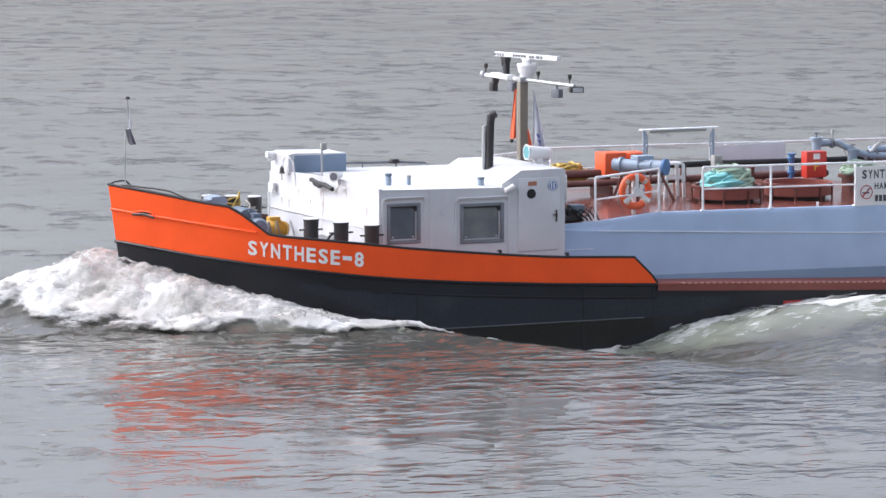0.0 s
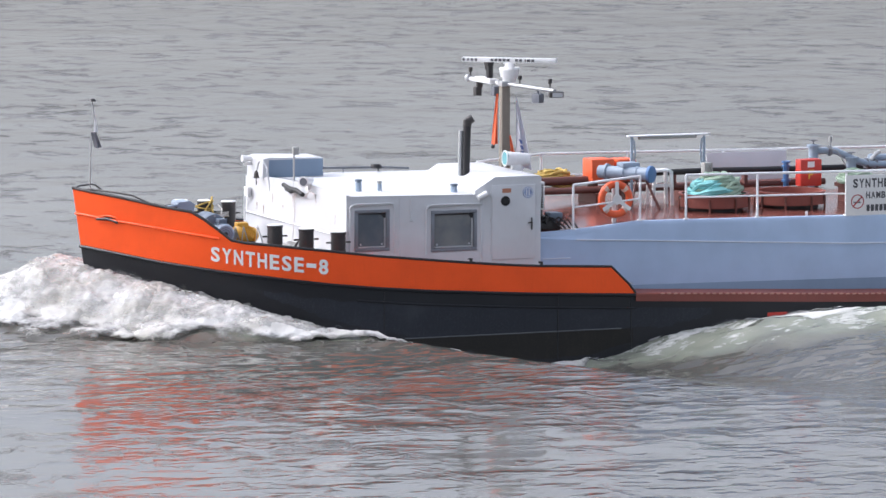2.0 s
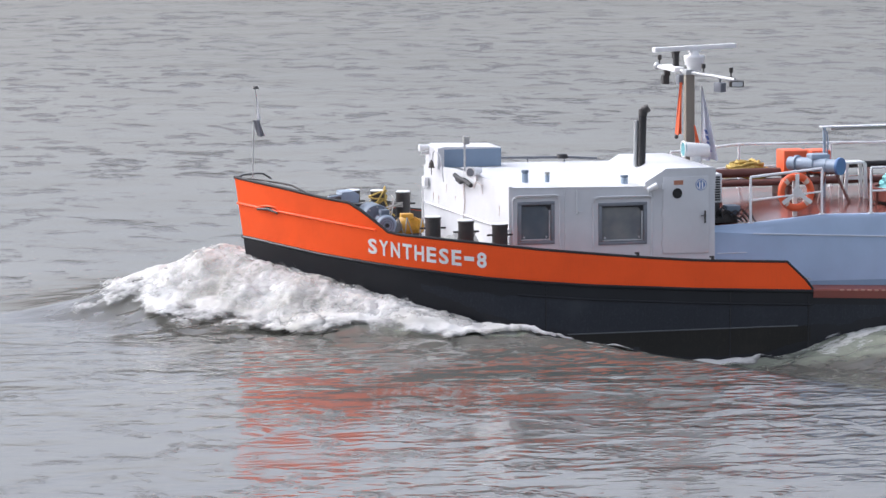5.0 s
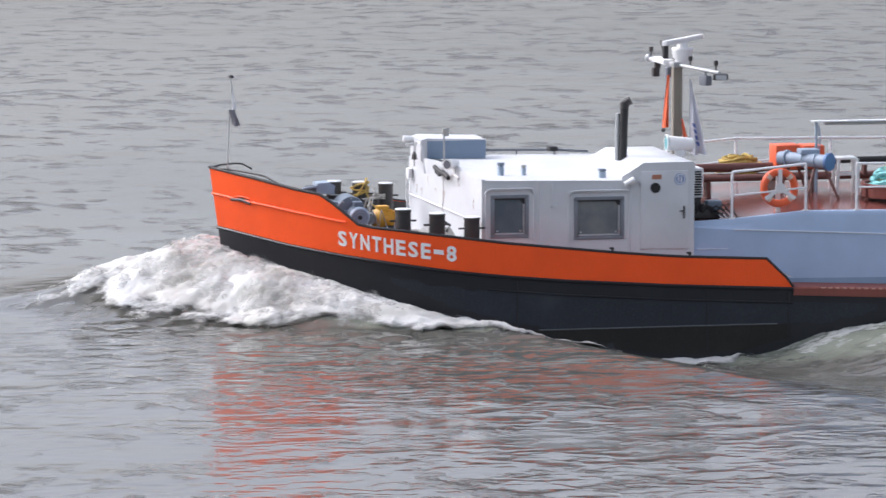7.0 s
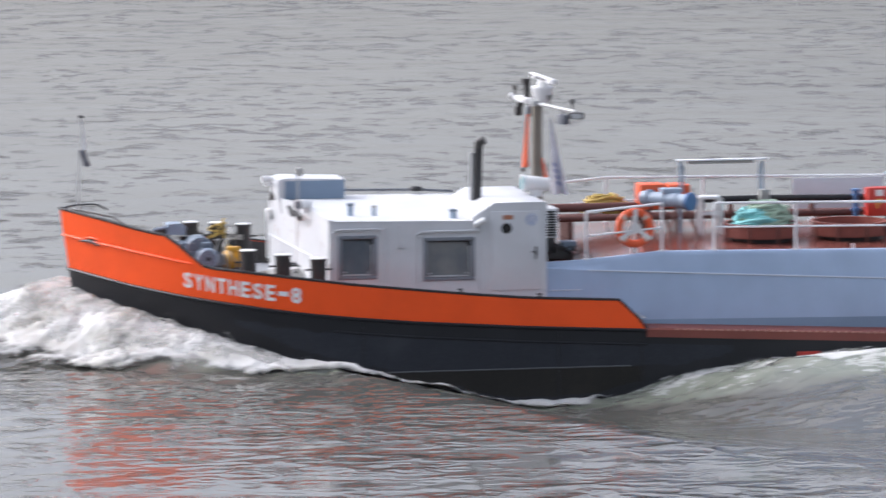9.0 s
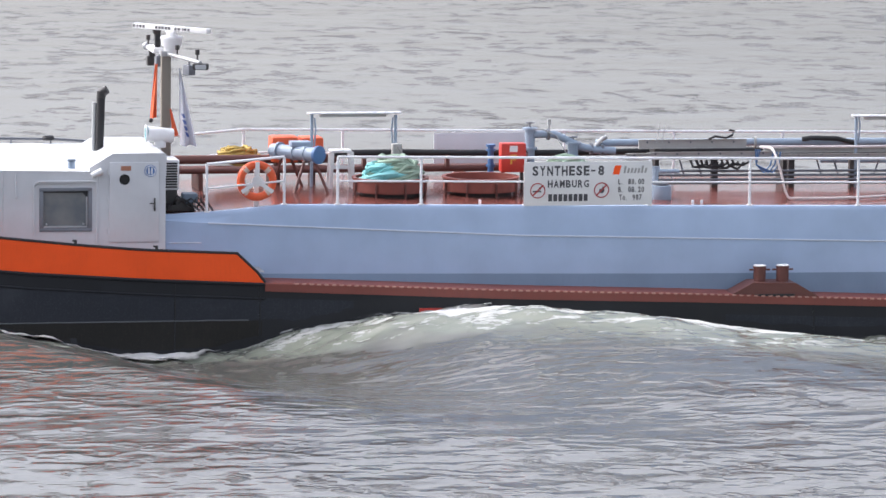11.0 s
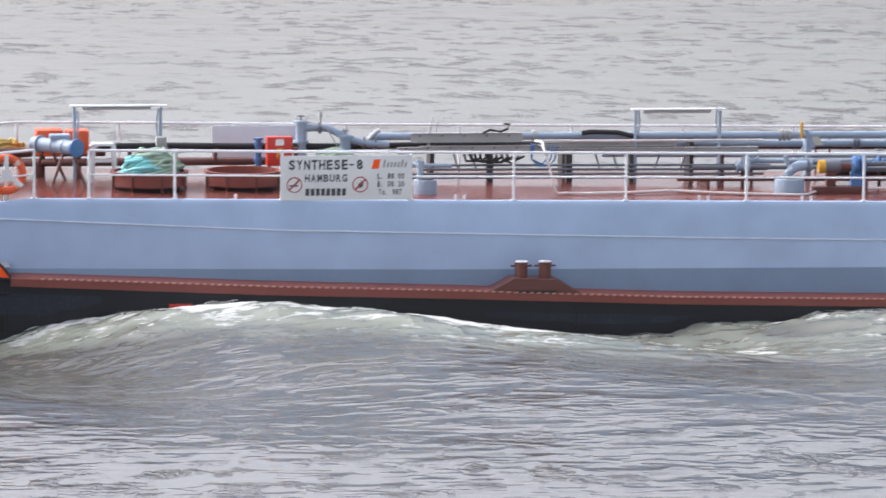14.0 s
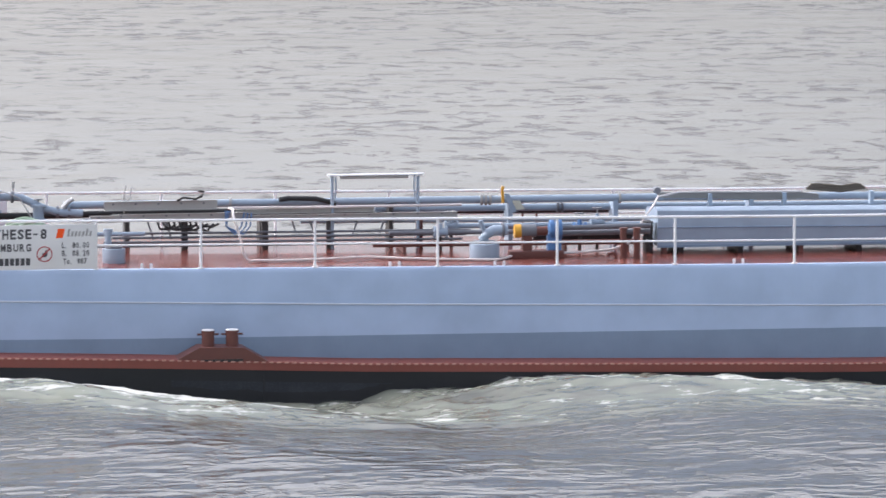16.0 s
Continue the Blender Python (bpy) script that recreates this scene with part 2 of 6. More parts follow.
# ---- hull lines (ship's space: x aft from amidships, y to the far side, z up from the lowest trough) ----
bulwark_top = knots([(-19.2, 4.05), (-18.4, 3.9), (-17.68, 3.74), (-17.18, 3.66), (-16.49, 3.02), (-15.74, 2.96), (-14.56, 2.83), (-13.3, 2.66), (-12.0, 2.52), (-10.75, 2.39), (-9.47, 2.28), (-7.32, 2.18), (-6.84, 1.55)])
orange_low = knots([(-19.2, 2.74), (-18.99, 2.71), (-17.89, 2.51), (-16.84, 2.37), (-15.74, 2.25), (-14.55, 2.11), (-13.3, 1.97), (-12.0, 1.85), (-9.47, 1.68), (-6.84, 1.55)])
gunwale = knots([(-6.84, 1.56), (-6.0, 1.53), (-1.16, 1.32), (2.57, 1.20), (7.6, 1.00), (18.2, 0.78), (60.8, 0.75)])
red_low = knots([(-6.84, 1.38), (-6.0, 1.34), (-1.16, 1.12), (2.57, 1.01), (7.6, 0.83), (18.2, 0.59), (60.8, 0.55)])
deck_z = knots([(-8.9, 2.93), (-7.95, 2.97), (-6.29, 3.12), (-2.3, 3.07), (1.5, 3.02), (7.8, 2.95), (17.2, 2.85), (60, 2.7)])
knuckle = knots([(-8.9, 2.82), (-8.0, 2.75), (-1.0, 2.40), (7.8, 2.16), (18.4, 1.93), (60, 1.6)])
band = knots([(-8.9, 1.66), (-6, 1.63), (2.7, 1.52), (18.4, 1.44), (60, 1.4)])


def half_beam(x):
    u = x - STEM
    if u > 76:
        return HALF * math.sqrt(max(0.0, 1 - ((u - 76) / 4.6) ** 2)) * 0.75 + HALF * 0.25
    return HALF * (1 - (1 - min(max(u, 0), 5) / 5) ** 2)


def skin(x, z, side=-1, proud=0.0):
    """A point of the ship's side: the stem rakes aft as it goes down and the bow flares."""
    k = max(0.0, 1 - (x - STEM) / 5.0)
    flare = 1 - 0.10 * k * max(0.0, 3.0 - z)
    return Vector((x + 0.14 * k * (4.05 - z) - proud * k, MID + side * (half_beam(x) * max(flare, 0.3) + proud * (1 - 0.5 * k)), z))


STATIONS = [STEM + 5 * (i / 26) ** 1.7 for i in range(27)] + [-14.2 + 0.45 * i for i in range(1, 17)]
FORE = [x for x in STATIONS if x < -6.9] + [-6.84]
AFT = [-6.84] + [-6.4 + 1.0 * i for i in range(26)] + [25, 35, 45, 55, 57, 58.5, 59.5, 60.3, 60.75]

# ---- river ----
def grid_mesh(name, xs, ys, height, mat, marks):
    X, Y = np.meshgrid(xs, ys)
    Z = height(X, Y)
    nx, ny = len(xs), len(ys)
    me = bpy.data.meshes.new(name)
    co = np.stack([X, Y, Z], -1).reshape(-1, 3)
    i = np.arange(nx * ny).reshape(ny, nx)
    q = np.stack([i[:-1, :-1], i[:-1, 1:], i[1:, 1:], i[1:, :-1]], -1).reshape(-1, 4)
    me.vertices.add(len(co))
    me.vertices.foreach_set("co", co.ravel())
    me.loops.add(q.size)
    me.loops.foreach_set("vertex_index", q.ravel().astype(np.int32))
    me.polygons.add(len(q))
    me.polygons.foreach_set("loop_start", np.arange(0, q.size, 4, dtype=np.int32))
    me.polygons.foreach_set("use_smooth", np.ones(len(q), dtype=bool))
    for key, law in marks:
        at = me.attributes.new(key, "FLOAT", "POINT")
        at.data.foreach_set("value", law(X, Y).ravel().astype(np.float32))
    me.update()
    me.materials.append(mat)
    return me


def horizon(steps, far=3500):
    """Coarse steps on both sides out to the horizon."""
    d, x, out = 2.0, 0.0, []
    while x < far:
        d *= 1.5
        x += d
        out.append(x)
    return np.concatenate([steps[0] - np.array(out)[::-1], steps, steps[-1] + np.array(out)])


# ---- the waves that the ship makes: the sheet travels with the ship, its ripples stay with the river ----
LEVEL = 0.92
contact = knots([(-19.2, 2.26), (-18.4, 2.10), (-17.8, 1.95), (-17.2, 1.79), (-16.6, 1.62), (-15.8, 1.38), (-15.1, 1.10), (-13.8, 0.83), (-12, 0.40), (-10.2, 0.02), (-8.9, -0.02), (-7.9, 0.05), (-6.1, 0.47), (-4.6, 0.75), (-2.4, 0.88), (-0.4, 0.85), (0.7, 0.66), (2.6, 0.42), (4.5, 0.25), (6.4, 0.14), (7.4, 0.2), (8.9, 0.40), (10.7, 0.58), (12, 0.64), (14.4, 0.62), (16.9, 0.46), (19, 0.27), (22, 0.2), (26, 0.5), (34, 0.6), (60, 0.7)])


def smooth(v, a, b):
    k = np.clip((v - a) / (b - a), 0, 1)
    return k * k * (3 - 2 * k)


def value_noise(x, y, seed=0):
    """Smooth noise between -1 and 1 on a unit lattice."""
    xi, yi = np.floor(x).astype(int), np.floor(y).astype(int)
    fx, fy = x - xi, y - yi
    fx, fy = fx * fx * (3 - 2 * fx), fy * fy * (3 - 2 * fy)
    table = np.random.RandomState(seed).uniform(-1, 1, (256, 256))
    g = lambda i, j: table[(xi + i) % 256, (yi + j) % 256]
    return (g(0, 0) * (1 - fx) + g(1, 0) * fx) * (1 - fy) + (g(0, 1) * (1 - fx) + g(1, 1) * fx) * fy


def fractal(x, y, octaves=5, seed=0, rough=0.55):
    z, a = 0 * x, 1.0
    for o in range(octaves):
        z = z + a * value_noise(x * 2 ** o + 7.3 * o, y * 2 ** o + 3.1 * o, seed + o)
        a *= rough
    return z


def off_hull(x, y):
    """How far a place lies outside the waterline, and the station nearest to it."""
    ahead = np.maximum(0, STEM + 0.25 - x)
    xs = np.linspace(STEM, -13.5, 60)
    ys = np.array([half_beam(v) for v in xs])
    dx, dy = x[..., None] - xs, np.abs(y - MID)[..., None] - ys
    d2 = dx * dx + dy * dy
    k = d2.argmin(-1)
    d, near = np.sqrt(d2.min(-1)), xs[k]
    side = np.abs(y - MID) - HALF
    along = x > -13.5
    d, near = np.where(along, np.maximum(side, 0), d), np.where(along, x, near)
    inside = np.abs(y - MID) < np.vectorize(half_beam)(np.maximum(x, STEM)) * (x > STEM)
    return np.where(inside, 0, d), np.where(inside, x, near), ahead


def ridge(x, y, x0, y0, x1, y1, wide):
    """A long crest running out from the hull."""
    dx, dy = x1 - x0, y1 - y0
    run = math.hypot(dx, dy)
    s = ((x - x0) * dx + (y - y0) * dy) / run
    t = ((y - y0) * dx - (x - x0) * dy) / run
    return np.exp(-((t / wide) ** 2)) * smooth(s, -2.5, 1.5) * smooth(-s, -run - 3, -run + 5)


def wave_height(x, y):
    d, near, ahead = off_hull(x, y)
    lag = np.where(near > -14, near - 0.40 * d, near)
    rel = np.vectorize(contact)(lag) - LEVEL
    reach = 1.18 + 0.38 * np.minimum(ahead, 2.5) + 1.1 * smooth(y, 2.0, 4.5) - 0.4 * smooth(-y, -1.5, 1.5) * (ahead > 0)
    bow = np.clip(rel - 0.10, 0, None) * np.exp(-((d / reach) ** 2))
    draw = np.clip(rel, None, 0) * np.exp(-((d / 12.0) ** 2)) * smooth(-np.abs(y - MID), -36, -9)
    fan = 0.30 * ridge(x, y, -4.0, -2.2, 9.0, -6.0, 1.3) + 0.22 * ridge(x, y, 10.5, -2.4, 24.0, -6.5, 1.3)
    fan = fan * smooth(d, 0.0, 1.6)
    close = np.exp(-((d / 4.0) ** 2)) * smooth(-x, -46, -40) * smooth(x, -26, -21)
    lump = (0.06 * fractal(x * 0.75 + 0.3 * y, y * 0.9, 4, 3) + 0.05 * fractal(x * 2.0, y * 2.4, 3, 13)) * close
    return LEVEL + bow + draw + fan + lump


def wave_foam(x, y):
    d, near, ahead = off_hull(x, y)
    lag = np.where(near > -14, near - 0.40 * d, near)
    f = np.vectorize(knots([(-19.2, 0.9), (-15, 0.85), (-11, 0.78), (-9, 0.60), (-7, 0.56), (-5.5, 0.64), (-2, 0.64), (1, 0.54), (4, 0.42), (7, 0.32), (9, 0.36), (12, 0.50), (16, 0.46), (20, 0.4), (40, 0.4)]))(lag)
    wide = np.where(lag < -9, 1.1, np.vectorize(knots([(-9, 1.0), (-5, 3.2), (0, 6.4), (4, 7.2), (12, 6.6), (40, 6)]))(lag))
    crest = 0.20 * ridge(x, y, -3.0, -2.0, 11.0, -6.4, 0.45) + 0.16 * ridge(x, y, 11.0, -2.2, 24.0, -6.5, 0.45)
    return f * np.exp(-((d / wide) ** 3)) * smooth(x, -24, -21) + crest - 0.08 + 0.20 * fractal(x * 0.5, y * 0.7, 3, 9) * np.exp(-((d / 7) ** 2))


def wave_chop(x, y):
    """How choppy the ship makes the water."""
    d, near, ahead = off_hull(x, y)
    return np.exp(-((d / 30.0) ** 2)) * (0.60 + 0.40 * smooth(x, -19, -9)) * smooth(x, -34, -22) * (0.08 + 0.92 * smooth(-y, -7, 1))


def horizon(steps, far=3500):
    """Coarse steps on both sides out to the horizon."""
    d, x, out = 1.0, 0.0, []
    while x < far:
        d *= 1.5
        x += d
        out.append(x)
    return np.concatenate([steps[0] - np.array(out)[::-1], steps, steps[-1] + np.array(out)])


wx = horizon(np.concatenate([np.arange(-34, -24, 0.4), np.arange(-24, 25, 0.14), np.arange(25, 64, 0.6)]))
wy = horizon(np.concatenate([np.arange(-34, -10, 0.5), np.arange(-10, 10, 0.14), np.arange(10, 34, 0.6)]))
river.data = grid_mesh("water", wx, wy, wave_height, water_mat, (("foam", wave_foam), ("chop", wave_chop)))
tagged(river, "rippled grey river water with the ship's waves", "water", kind="structure")
aboard.append(river)
BASE[river] = Vector((0, 0, 0))

def foam_material(name, edge):
    """Churned white water: dense where there is much of it, torn and see-through towards its edges."""
    m = bpy.data.materials.new(name)
    m.use_nodes = True
    n, l = m.node_tree.nodes, m.node_tree.links
    b = n["Principled BSDF"]
    b.inputs["Roughness"].default_value, b.inputs["Specular IOR Level"].default_value = 0.85, 0.15
    b.inputs["Subsurface Weight"].default_value, b.inputs["Subsurface Scale"].default_value = 0.6, 0.25
    b.inputs["Subsurface Radius"].default_value = (1.0, 1.0, 0.95)
    tc = n.new("ShaderNodeTexCoord")
    at = n.new("ShaderNodeAttribute")
    at.attribute_name = "cover"

    def tex(scale, detail, rough, stretch):
        mp = n.new("ShaderNodeMapping")
        mp.inputs["Scale"].default_value = stretch
        t = n.new("ShaderNodeTexNoise")
        t.inputs["Scale"].default_value, t.inputs["Detail"].default_value, t.inputs["Roughness"].default_value = scale, detail, rough
        l.new(tc.outputs["Object"], mp.inputs[0])
        l.new(mp.outputs[0], t.inputs["Vector"])
        return t.outputs[0]

    torn = tex(2.6, 9, 0.72, (0.8, 0.8, 1.6))
    # the foam's soft grey-beige shading is put into its colour as noise
    soft_shading = tex(0.9, 6, 0.6, (0.7, 1.0, 1.5))
    r = n.new("ShaderNodeValToRGB")
    r.color_ramp.elements[0].position, r.color_ramp.elements[1].position = 0.36, 0.60
    r.color_ramp.elements[0].color, r.color_ramp.elements[1].color = (0.46, 0.45, 0.41, 1), (0.57, 0.57, 0.55, 1)
    l.new(soft_shading, r.inputs[0])
    l.new(r.outputs[0], b.inputs["Base Color"])
    add = n.new("ShaderNodeMath")
    add.operation = "ADD"
    l.new(torn, add.inputs[0])
    l.new(at.outputs["Fac"], add.inputs[1])
    a = n.new("ShaderNodeMapRange")
    a.inputs["From Min"].default_value, a.inputs["From Max"].default_value = edge, edge + 0.34
    l.new(add.outputs[0], a.inputs["Value"])
    l.new(a.outputs[0], b.inputs["Alpha"])
    bump = n.new("ShaderNodeBump")
    bump.inputs["Strength"].default_value, bump.inputs["Distance"].default_value = 0.3, 0.05
    l.new(torn, bump.inputs["Height"])
    l.new(bump.outputs[0], b.inputs["Normal"])
    return m


foam_mat = foam_material("white_foam", 0.62)
spray_mat = foam_material("white_spray", 0.74)
foams = []


def foam_object(name, label, verts, faces, cover, mat):
    me = bpy.data.meshes.new(name)
    me.from_pydata(verts, [], faces)
    at = me.attributes.new("cover", "FLOAT", "POINT")
    at.data.foreach_set("value", np.asarray(cover, dtype=np.float32))
    for f in me.polygons:
        f.use_smooth = True
    me.materials.append(mat)
    ob = tagged(new(name, me), label, "foam", kind="stuff")
    BASE[ob] = Vector((0, 0, 0))
    foams.append(ob)


foam_reach = knots([(-19.2, 2.7), (-18, 2.45), (-16.5, 1.9), (-15, 1.55), (-13.5, 1.4), (-12, 1.3), (-10.5, 1.2), (-9.3, 1.1), (-8, 0.9), (-6, 0.9), (-4.5, 1.3), (-2, 1.2), (0, 1.0), (2, 0.7), (4, 0.5), (8, 0.5), (11, 1.0), (14, 1.0), (18, 0.8)])


def foam_piece(xa, xb, ya, yb, seed, label, cover=1.0, rag=0.22, heavy=1.0, lift=0.0, mat=None):
    """A lumpy skin of churned water on the wave, thinning out to a torn edge; lifted skins are the spray over it."""
    step = 0.06
    X, Y = np.meshgrid(np.arange(xa, xb, step), np.arange(ya, yb, step))
    d, near, ahead = off_hull(X, Y)
    reach = np.vectorize(foam_reach)(near) + 0.26 * np.minimum(ahead, 2.2) * smooth(Y, -1.5, 2.5)
    reach = reach * (1 - 0.10 * smooth(-Y, -3.0, 0.5) * smooth(ahead, 0, 0.6))
    n1 = fractal(X * 0.9, Y * 0.9, 4, seed)
    n2 = fractal(X * 2.6, Y * 2.6, 5, seed + 20, 0.66)
    mask = cover - d / reach + rag * n1 * np.minimum(1, d + (0.6 if rag > 0.4 else 0)) + 0.08 * n2
    fade = smooth(X, xa, xa + 1.0) * smooth(-X, -xb, -xb + 1.0)
    mask = mask - 0.6 * (1 - fade)
    thick = (0.10 + 0.30 * np.minimum(1, reach / 2.4)) * np.clip(mask, 0, 1) ** 0.8 * (0.15 + 0.85 * np.minimum(1, d / 0.9)) * heavy
    Z = wave_height(X, Y) + thick * (0.75 + 0.10 * n1 + 0.09 * n2) + 0.035
    Z = Z + lift * np.clip(mask * 2.2, 0, 1) * np.clip(0.55 + 0.5 * n1 + 0.35 * n2, 0, 1.6)
    keep = mask > -0.12
    q = keep[:-1, :-1] & keep[1:, :-1] & keep[:-1, 1:] & keep[1:, 1:]
    ny, nx = X.shape
    i = np.arange(nx * ny).reshape(ny, nx)
    faces = np.stack([i[:-1, :-1][q], i[:-1, 1:][q], i[1:, 1:][q], i[1:, :-1][q]], -1)
    used, inv = np.unique(faces, return_inverse=True)
    co = np.stack([X, Y, Z], -1).reshape(-1, 3)[used]
    amount = np.clip(mask, -0.12, 0.5).ravel()[used] * (0.75 if lift or rag > 0.4 else 1.3)
    foam_object("bow_foam" if lift == 0 else "bow_spray", label, co.tolist(), inv.reshape(-1, 4).tolist(), amount, mat or foam_mat)


foam_piece(-24.2, -17.6, -3.4, 9.5, 31, "white foam thrown up ahead of the stem")
foam_piece(-24.0, -17.4, -3.2, 9.0, 36, "fine white spray over the foam ahead of the stem", 0.90, 0.30, 1.0, 0.10, spray_mat)
foam_piece(-19.6, -14.0, -4.2, 2.8, 41, "white churned foam along the bow wave")
foam_piece(-19.4, -14.2, -4.0, 2.6, 46, "fine white spray over the foam along the bow wave", 0.90, 0.30, 1.0, 0.09, spray_mat)
foam_piece(-15.6, -7.6, -2.8, 0.2, 51, "thinning white foam trailing along the hull", 0.9)
foam_piece(-8.4, 3.6, -4.0, -0.9, 61, "broken white foam on the crest beside the hull", 0.36, 0.75, 0.5)
foam_piece(9.0, 19.5, -3.4, -0.9, 71, "broken white foam on the second crest beside the hull", 0.22, 0.75, 0.4)


def spray_curtain():
    """Thin torn tongues of water climbing the bow."""
    nx, nz = 200, 12
    verts, cover = [], []
    for i in range(nx + 1):
        x = -18.9 + 6.6 * i / nx
        near = 1 - i / nx
        tall = (0.10 + 0.34 * near ** 0.5) * max(0.08, 0.45 + 1.3 * noise.noise((x * 1.5, 3.1, 0)) + 0.7 * noise.noise((x * 4.3, 1.7, 0)))
        for j in range(nz + 1):
            v = j / nz
            z = contact(x) - 0.10 + (tall + 0.10) * v
            verts.append(tuple(skin(x - 0.05 * v, z, -1, 0.05 + 0.10 * v * v)))
            cover.append(0.34 - 0.42 * v * v)
    w = nz + 1
    faces = [(i * w + j, (i + 1) * w + j, (i + 1) * w + j + 1, i * w + j + 1) for i in range(nx) for j in range(nz)]
    foam_object("bow_spray", "thin torn tongues of spray climbing the black bow", verts, faces, cover, spray_mat)


spray_curtain()

# ---- the ship's hull ----
def rim(x, s):
    """The bulwark's top; the far bow is cut lower."""
    k = min(1.0, max(0.0, (x + 19.0) / 0.6)) * min(1.0, max(0.0, (-15.8 - x) / 1.2))
    return bulwark_top(x) - (0.45 * k if s > 0 else 0.0)


ship = thing("tanker_ship", (0, MID, 0), "orange, black and pale blue river tanker under way", "ship")

bm = bmn()
for s in (-1, 1):
    rows = []
    for x in FORE + AFT[1:]:
        top = orange_low(x) if x <= -6.84 else red_low(x)
        rows.append([skin(x, top * (1 - k) + -1.4 * k, s) for k in (0, 0.1, 0.25, 0.4, 0.6, 0.8, 1.0)])
    sheet(bm, rows)
part("hull_plating", bm, black_hull, ship, "black hull plating with scuffed patches")

bm = bmn()
for s in (-1, 1):
    outer = [[skin(x, rim(x, s) * k + (orange_low(x) - 0.01) * (1 - k), s) for k in (0, 0.33, 0.66, 1)] for x in FORE]
    inner = [[p + Vector((0.05 * max(0.0, 1 - (p.x - STEM) / 5), -s * 0.05, 0)) for p in row] for row in outer]
    sheet(bm, [o + i[::-1] for o, i in zip(outer, inner)])
part("bulwark", bm, orange, ship, "orange bulwark with a sheer line")

bm = bmn()
rows = [[skin(x, (rim(x, 1) - 0.01) * k + (orange_low(x) + 0.1) * (1 - k), 1, -0.06) + Vector((0.06 * max(0.0, 1 - (x - STEM) / 5), 0, 0)) for k in (0, 0.5, 1)] for x in FORE if x > -18.3]
sheet(bm, rows)
part("bulwark_lining", bm, dark_steel, ship, "dark inner face of the bulwark")

bm = bmn()
for s in (-1, 1):
    tube(bm, [skin(x, rim(x, s) + 0.01, s) + Vector((0, -s * 0.02, 0)) for x in FORE], 0.034)
part("bulwark_cap", bm, rubber, ship, "black worn capping rail")

bm = bmn()
for s in (-1, 1):
    tube(bm, [skin(x, 3.47 - 0.155 * (x - STEM), s, 0.01) for x in FORE if x < -16.55], 0.03)
part("sheer_bead", bm, orange, ship)

bm = bmn()
for s in (-1, 1):
    tube(bm, [skin(x, orange_low(x) - 0.04, s, 0.01) for x in FORE], 0.04)
    tube(bm, [skin(x, orange_low(x) - 0.35, s, 0.0) for x in FORE if x > -14], 0.025)
part("rubbing_strake", bm, black_hull, ship, "black rubbing strake")

bm = bmn()
rows = []
for x in FORE[3:]:
    z = orange_low(x) + 0.22
    a, b = skin(x, z, -1, -0.06), skin(x, z, 1, -0.06)
    rows.append([a.lerp(b, k) + Vector((0, 0, 0.3 * k * (1 - k))) for k in (0, 0.2, 0.4, 0.6, 0.8, 1)])
sheet(bm, rows)
part("foredeck", bm, deck_grey, ship, "grey painted foredeck")

bm = bmn()
for s in (-1, 1):
    sheet(bm, [[skin(x, red_low(x), s, -0.02), skin(x, red_low(x) - 0.01, s, 0.03), skin(x, gunwale(x) - 0.03, s, 0.03), skin(x, gunwale(x), s, 0.0), Vector((x, MID + s * 3.2, gunwale(x)))] for x in AFT])
part("side_deck", bm, side_red, ship, "narrow red oxide side deck and sheer strake")

bm = bmn()
x = -6.2
while x < 24:
    box(bm, x, x + 0.085, -1.095, -1.04, gunwale(x) - 0.035, gunwale(x) - 0.005)
    x += 0.165
tagged(part("edge_dash", bm, paint("cream_marks", (0.40, 0.22, 0.17), 0.6), ship, "row of pale dashes along the deck edge"), kind="stuff")

# dry grey plates, slime along the waterline and seams on the black side
def patch(x0, x1, low, top, mat, label, seed, out, ragged=0.05):
    n = int((x1 - x0) * 14)
    rows = []
    for i in range(n + 1):
        x = x0 + (x1 - x0) * i / n
        t = top(x)
        b = min(t - 0.002, low(x) + ragged * noise.noise((x * 1.7, seed, 0)) + ragged * 0.8 * noise.noise((x * 7.0, seed, 2)))
        rows.append([skin(x, b + (t - b) * k, -1, out) for k in (0, 0.33, 0.66, 1)])
    bm = bmn()
    sheet(bm, rows)
    part("scuffed_plate", bm, mat, ship, label)


under = lambda x: (orange_low(x) - 0.37) if x < -6.84 else red_low(x) - 0.16
wet = lambda x: contact(x) + 0.26
flake = knots([(-15.9, 1.80), (-15.2, 1.55), (-14.6, 1.30), (-14.2, 1.22), (-13.4, 0.86), (-12.4, 0.74), (-4, 0.74)])
patch(-15.9, -4.9, lambda x: max(flake(x), wet(x)), lambda x: under(x) + 0.12 * noise.noise((x * 2.3, 5, 0)) * (x < -14), scuffed, "dull grey dry patch on the black hull", 1, 0.005, 0.09)
patch(-13.3, -6.9, lambda x: max(0.12, contact(x) + 0.14), lambda x: max(0.73, contact(x) + 0.15), slimed, "brownish slimed band along the waterline", 4, 0.006, 0.05)
patch(3.4, 9.2, lambda x: max(0.40, wet(x) - 0.02), lambda x: red_low(x) - 0.26, scuffed, "dull grey dry patch on the black hull", 7, 0.005, 0.04)
bm = bmn()
tube(bm, [skin(x, 0.745 + 0.008 * noise.noise((x * 4, 0, 0)), -1, 0.004) for x in [-12.6 + 0.3 * i for i in range(19)]], 0.016, 6)
part("chalk_line", bm, chalked, ship, "pale chalky line along the plating")
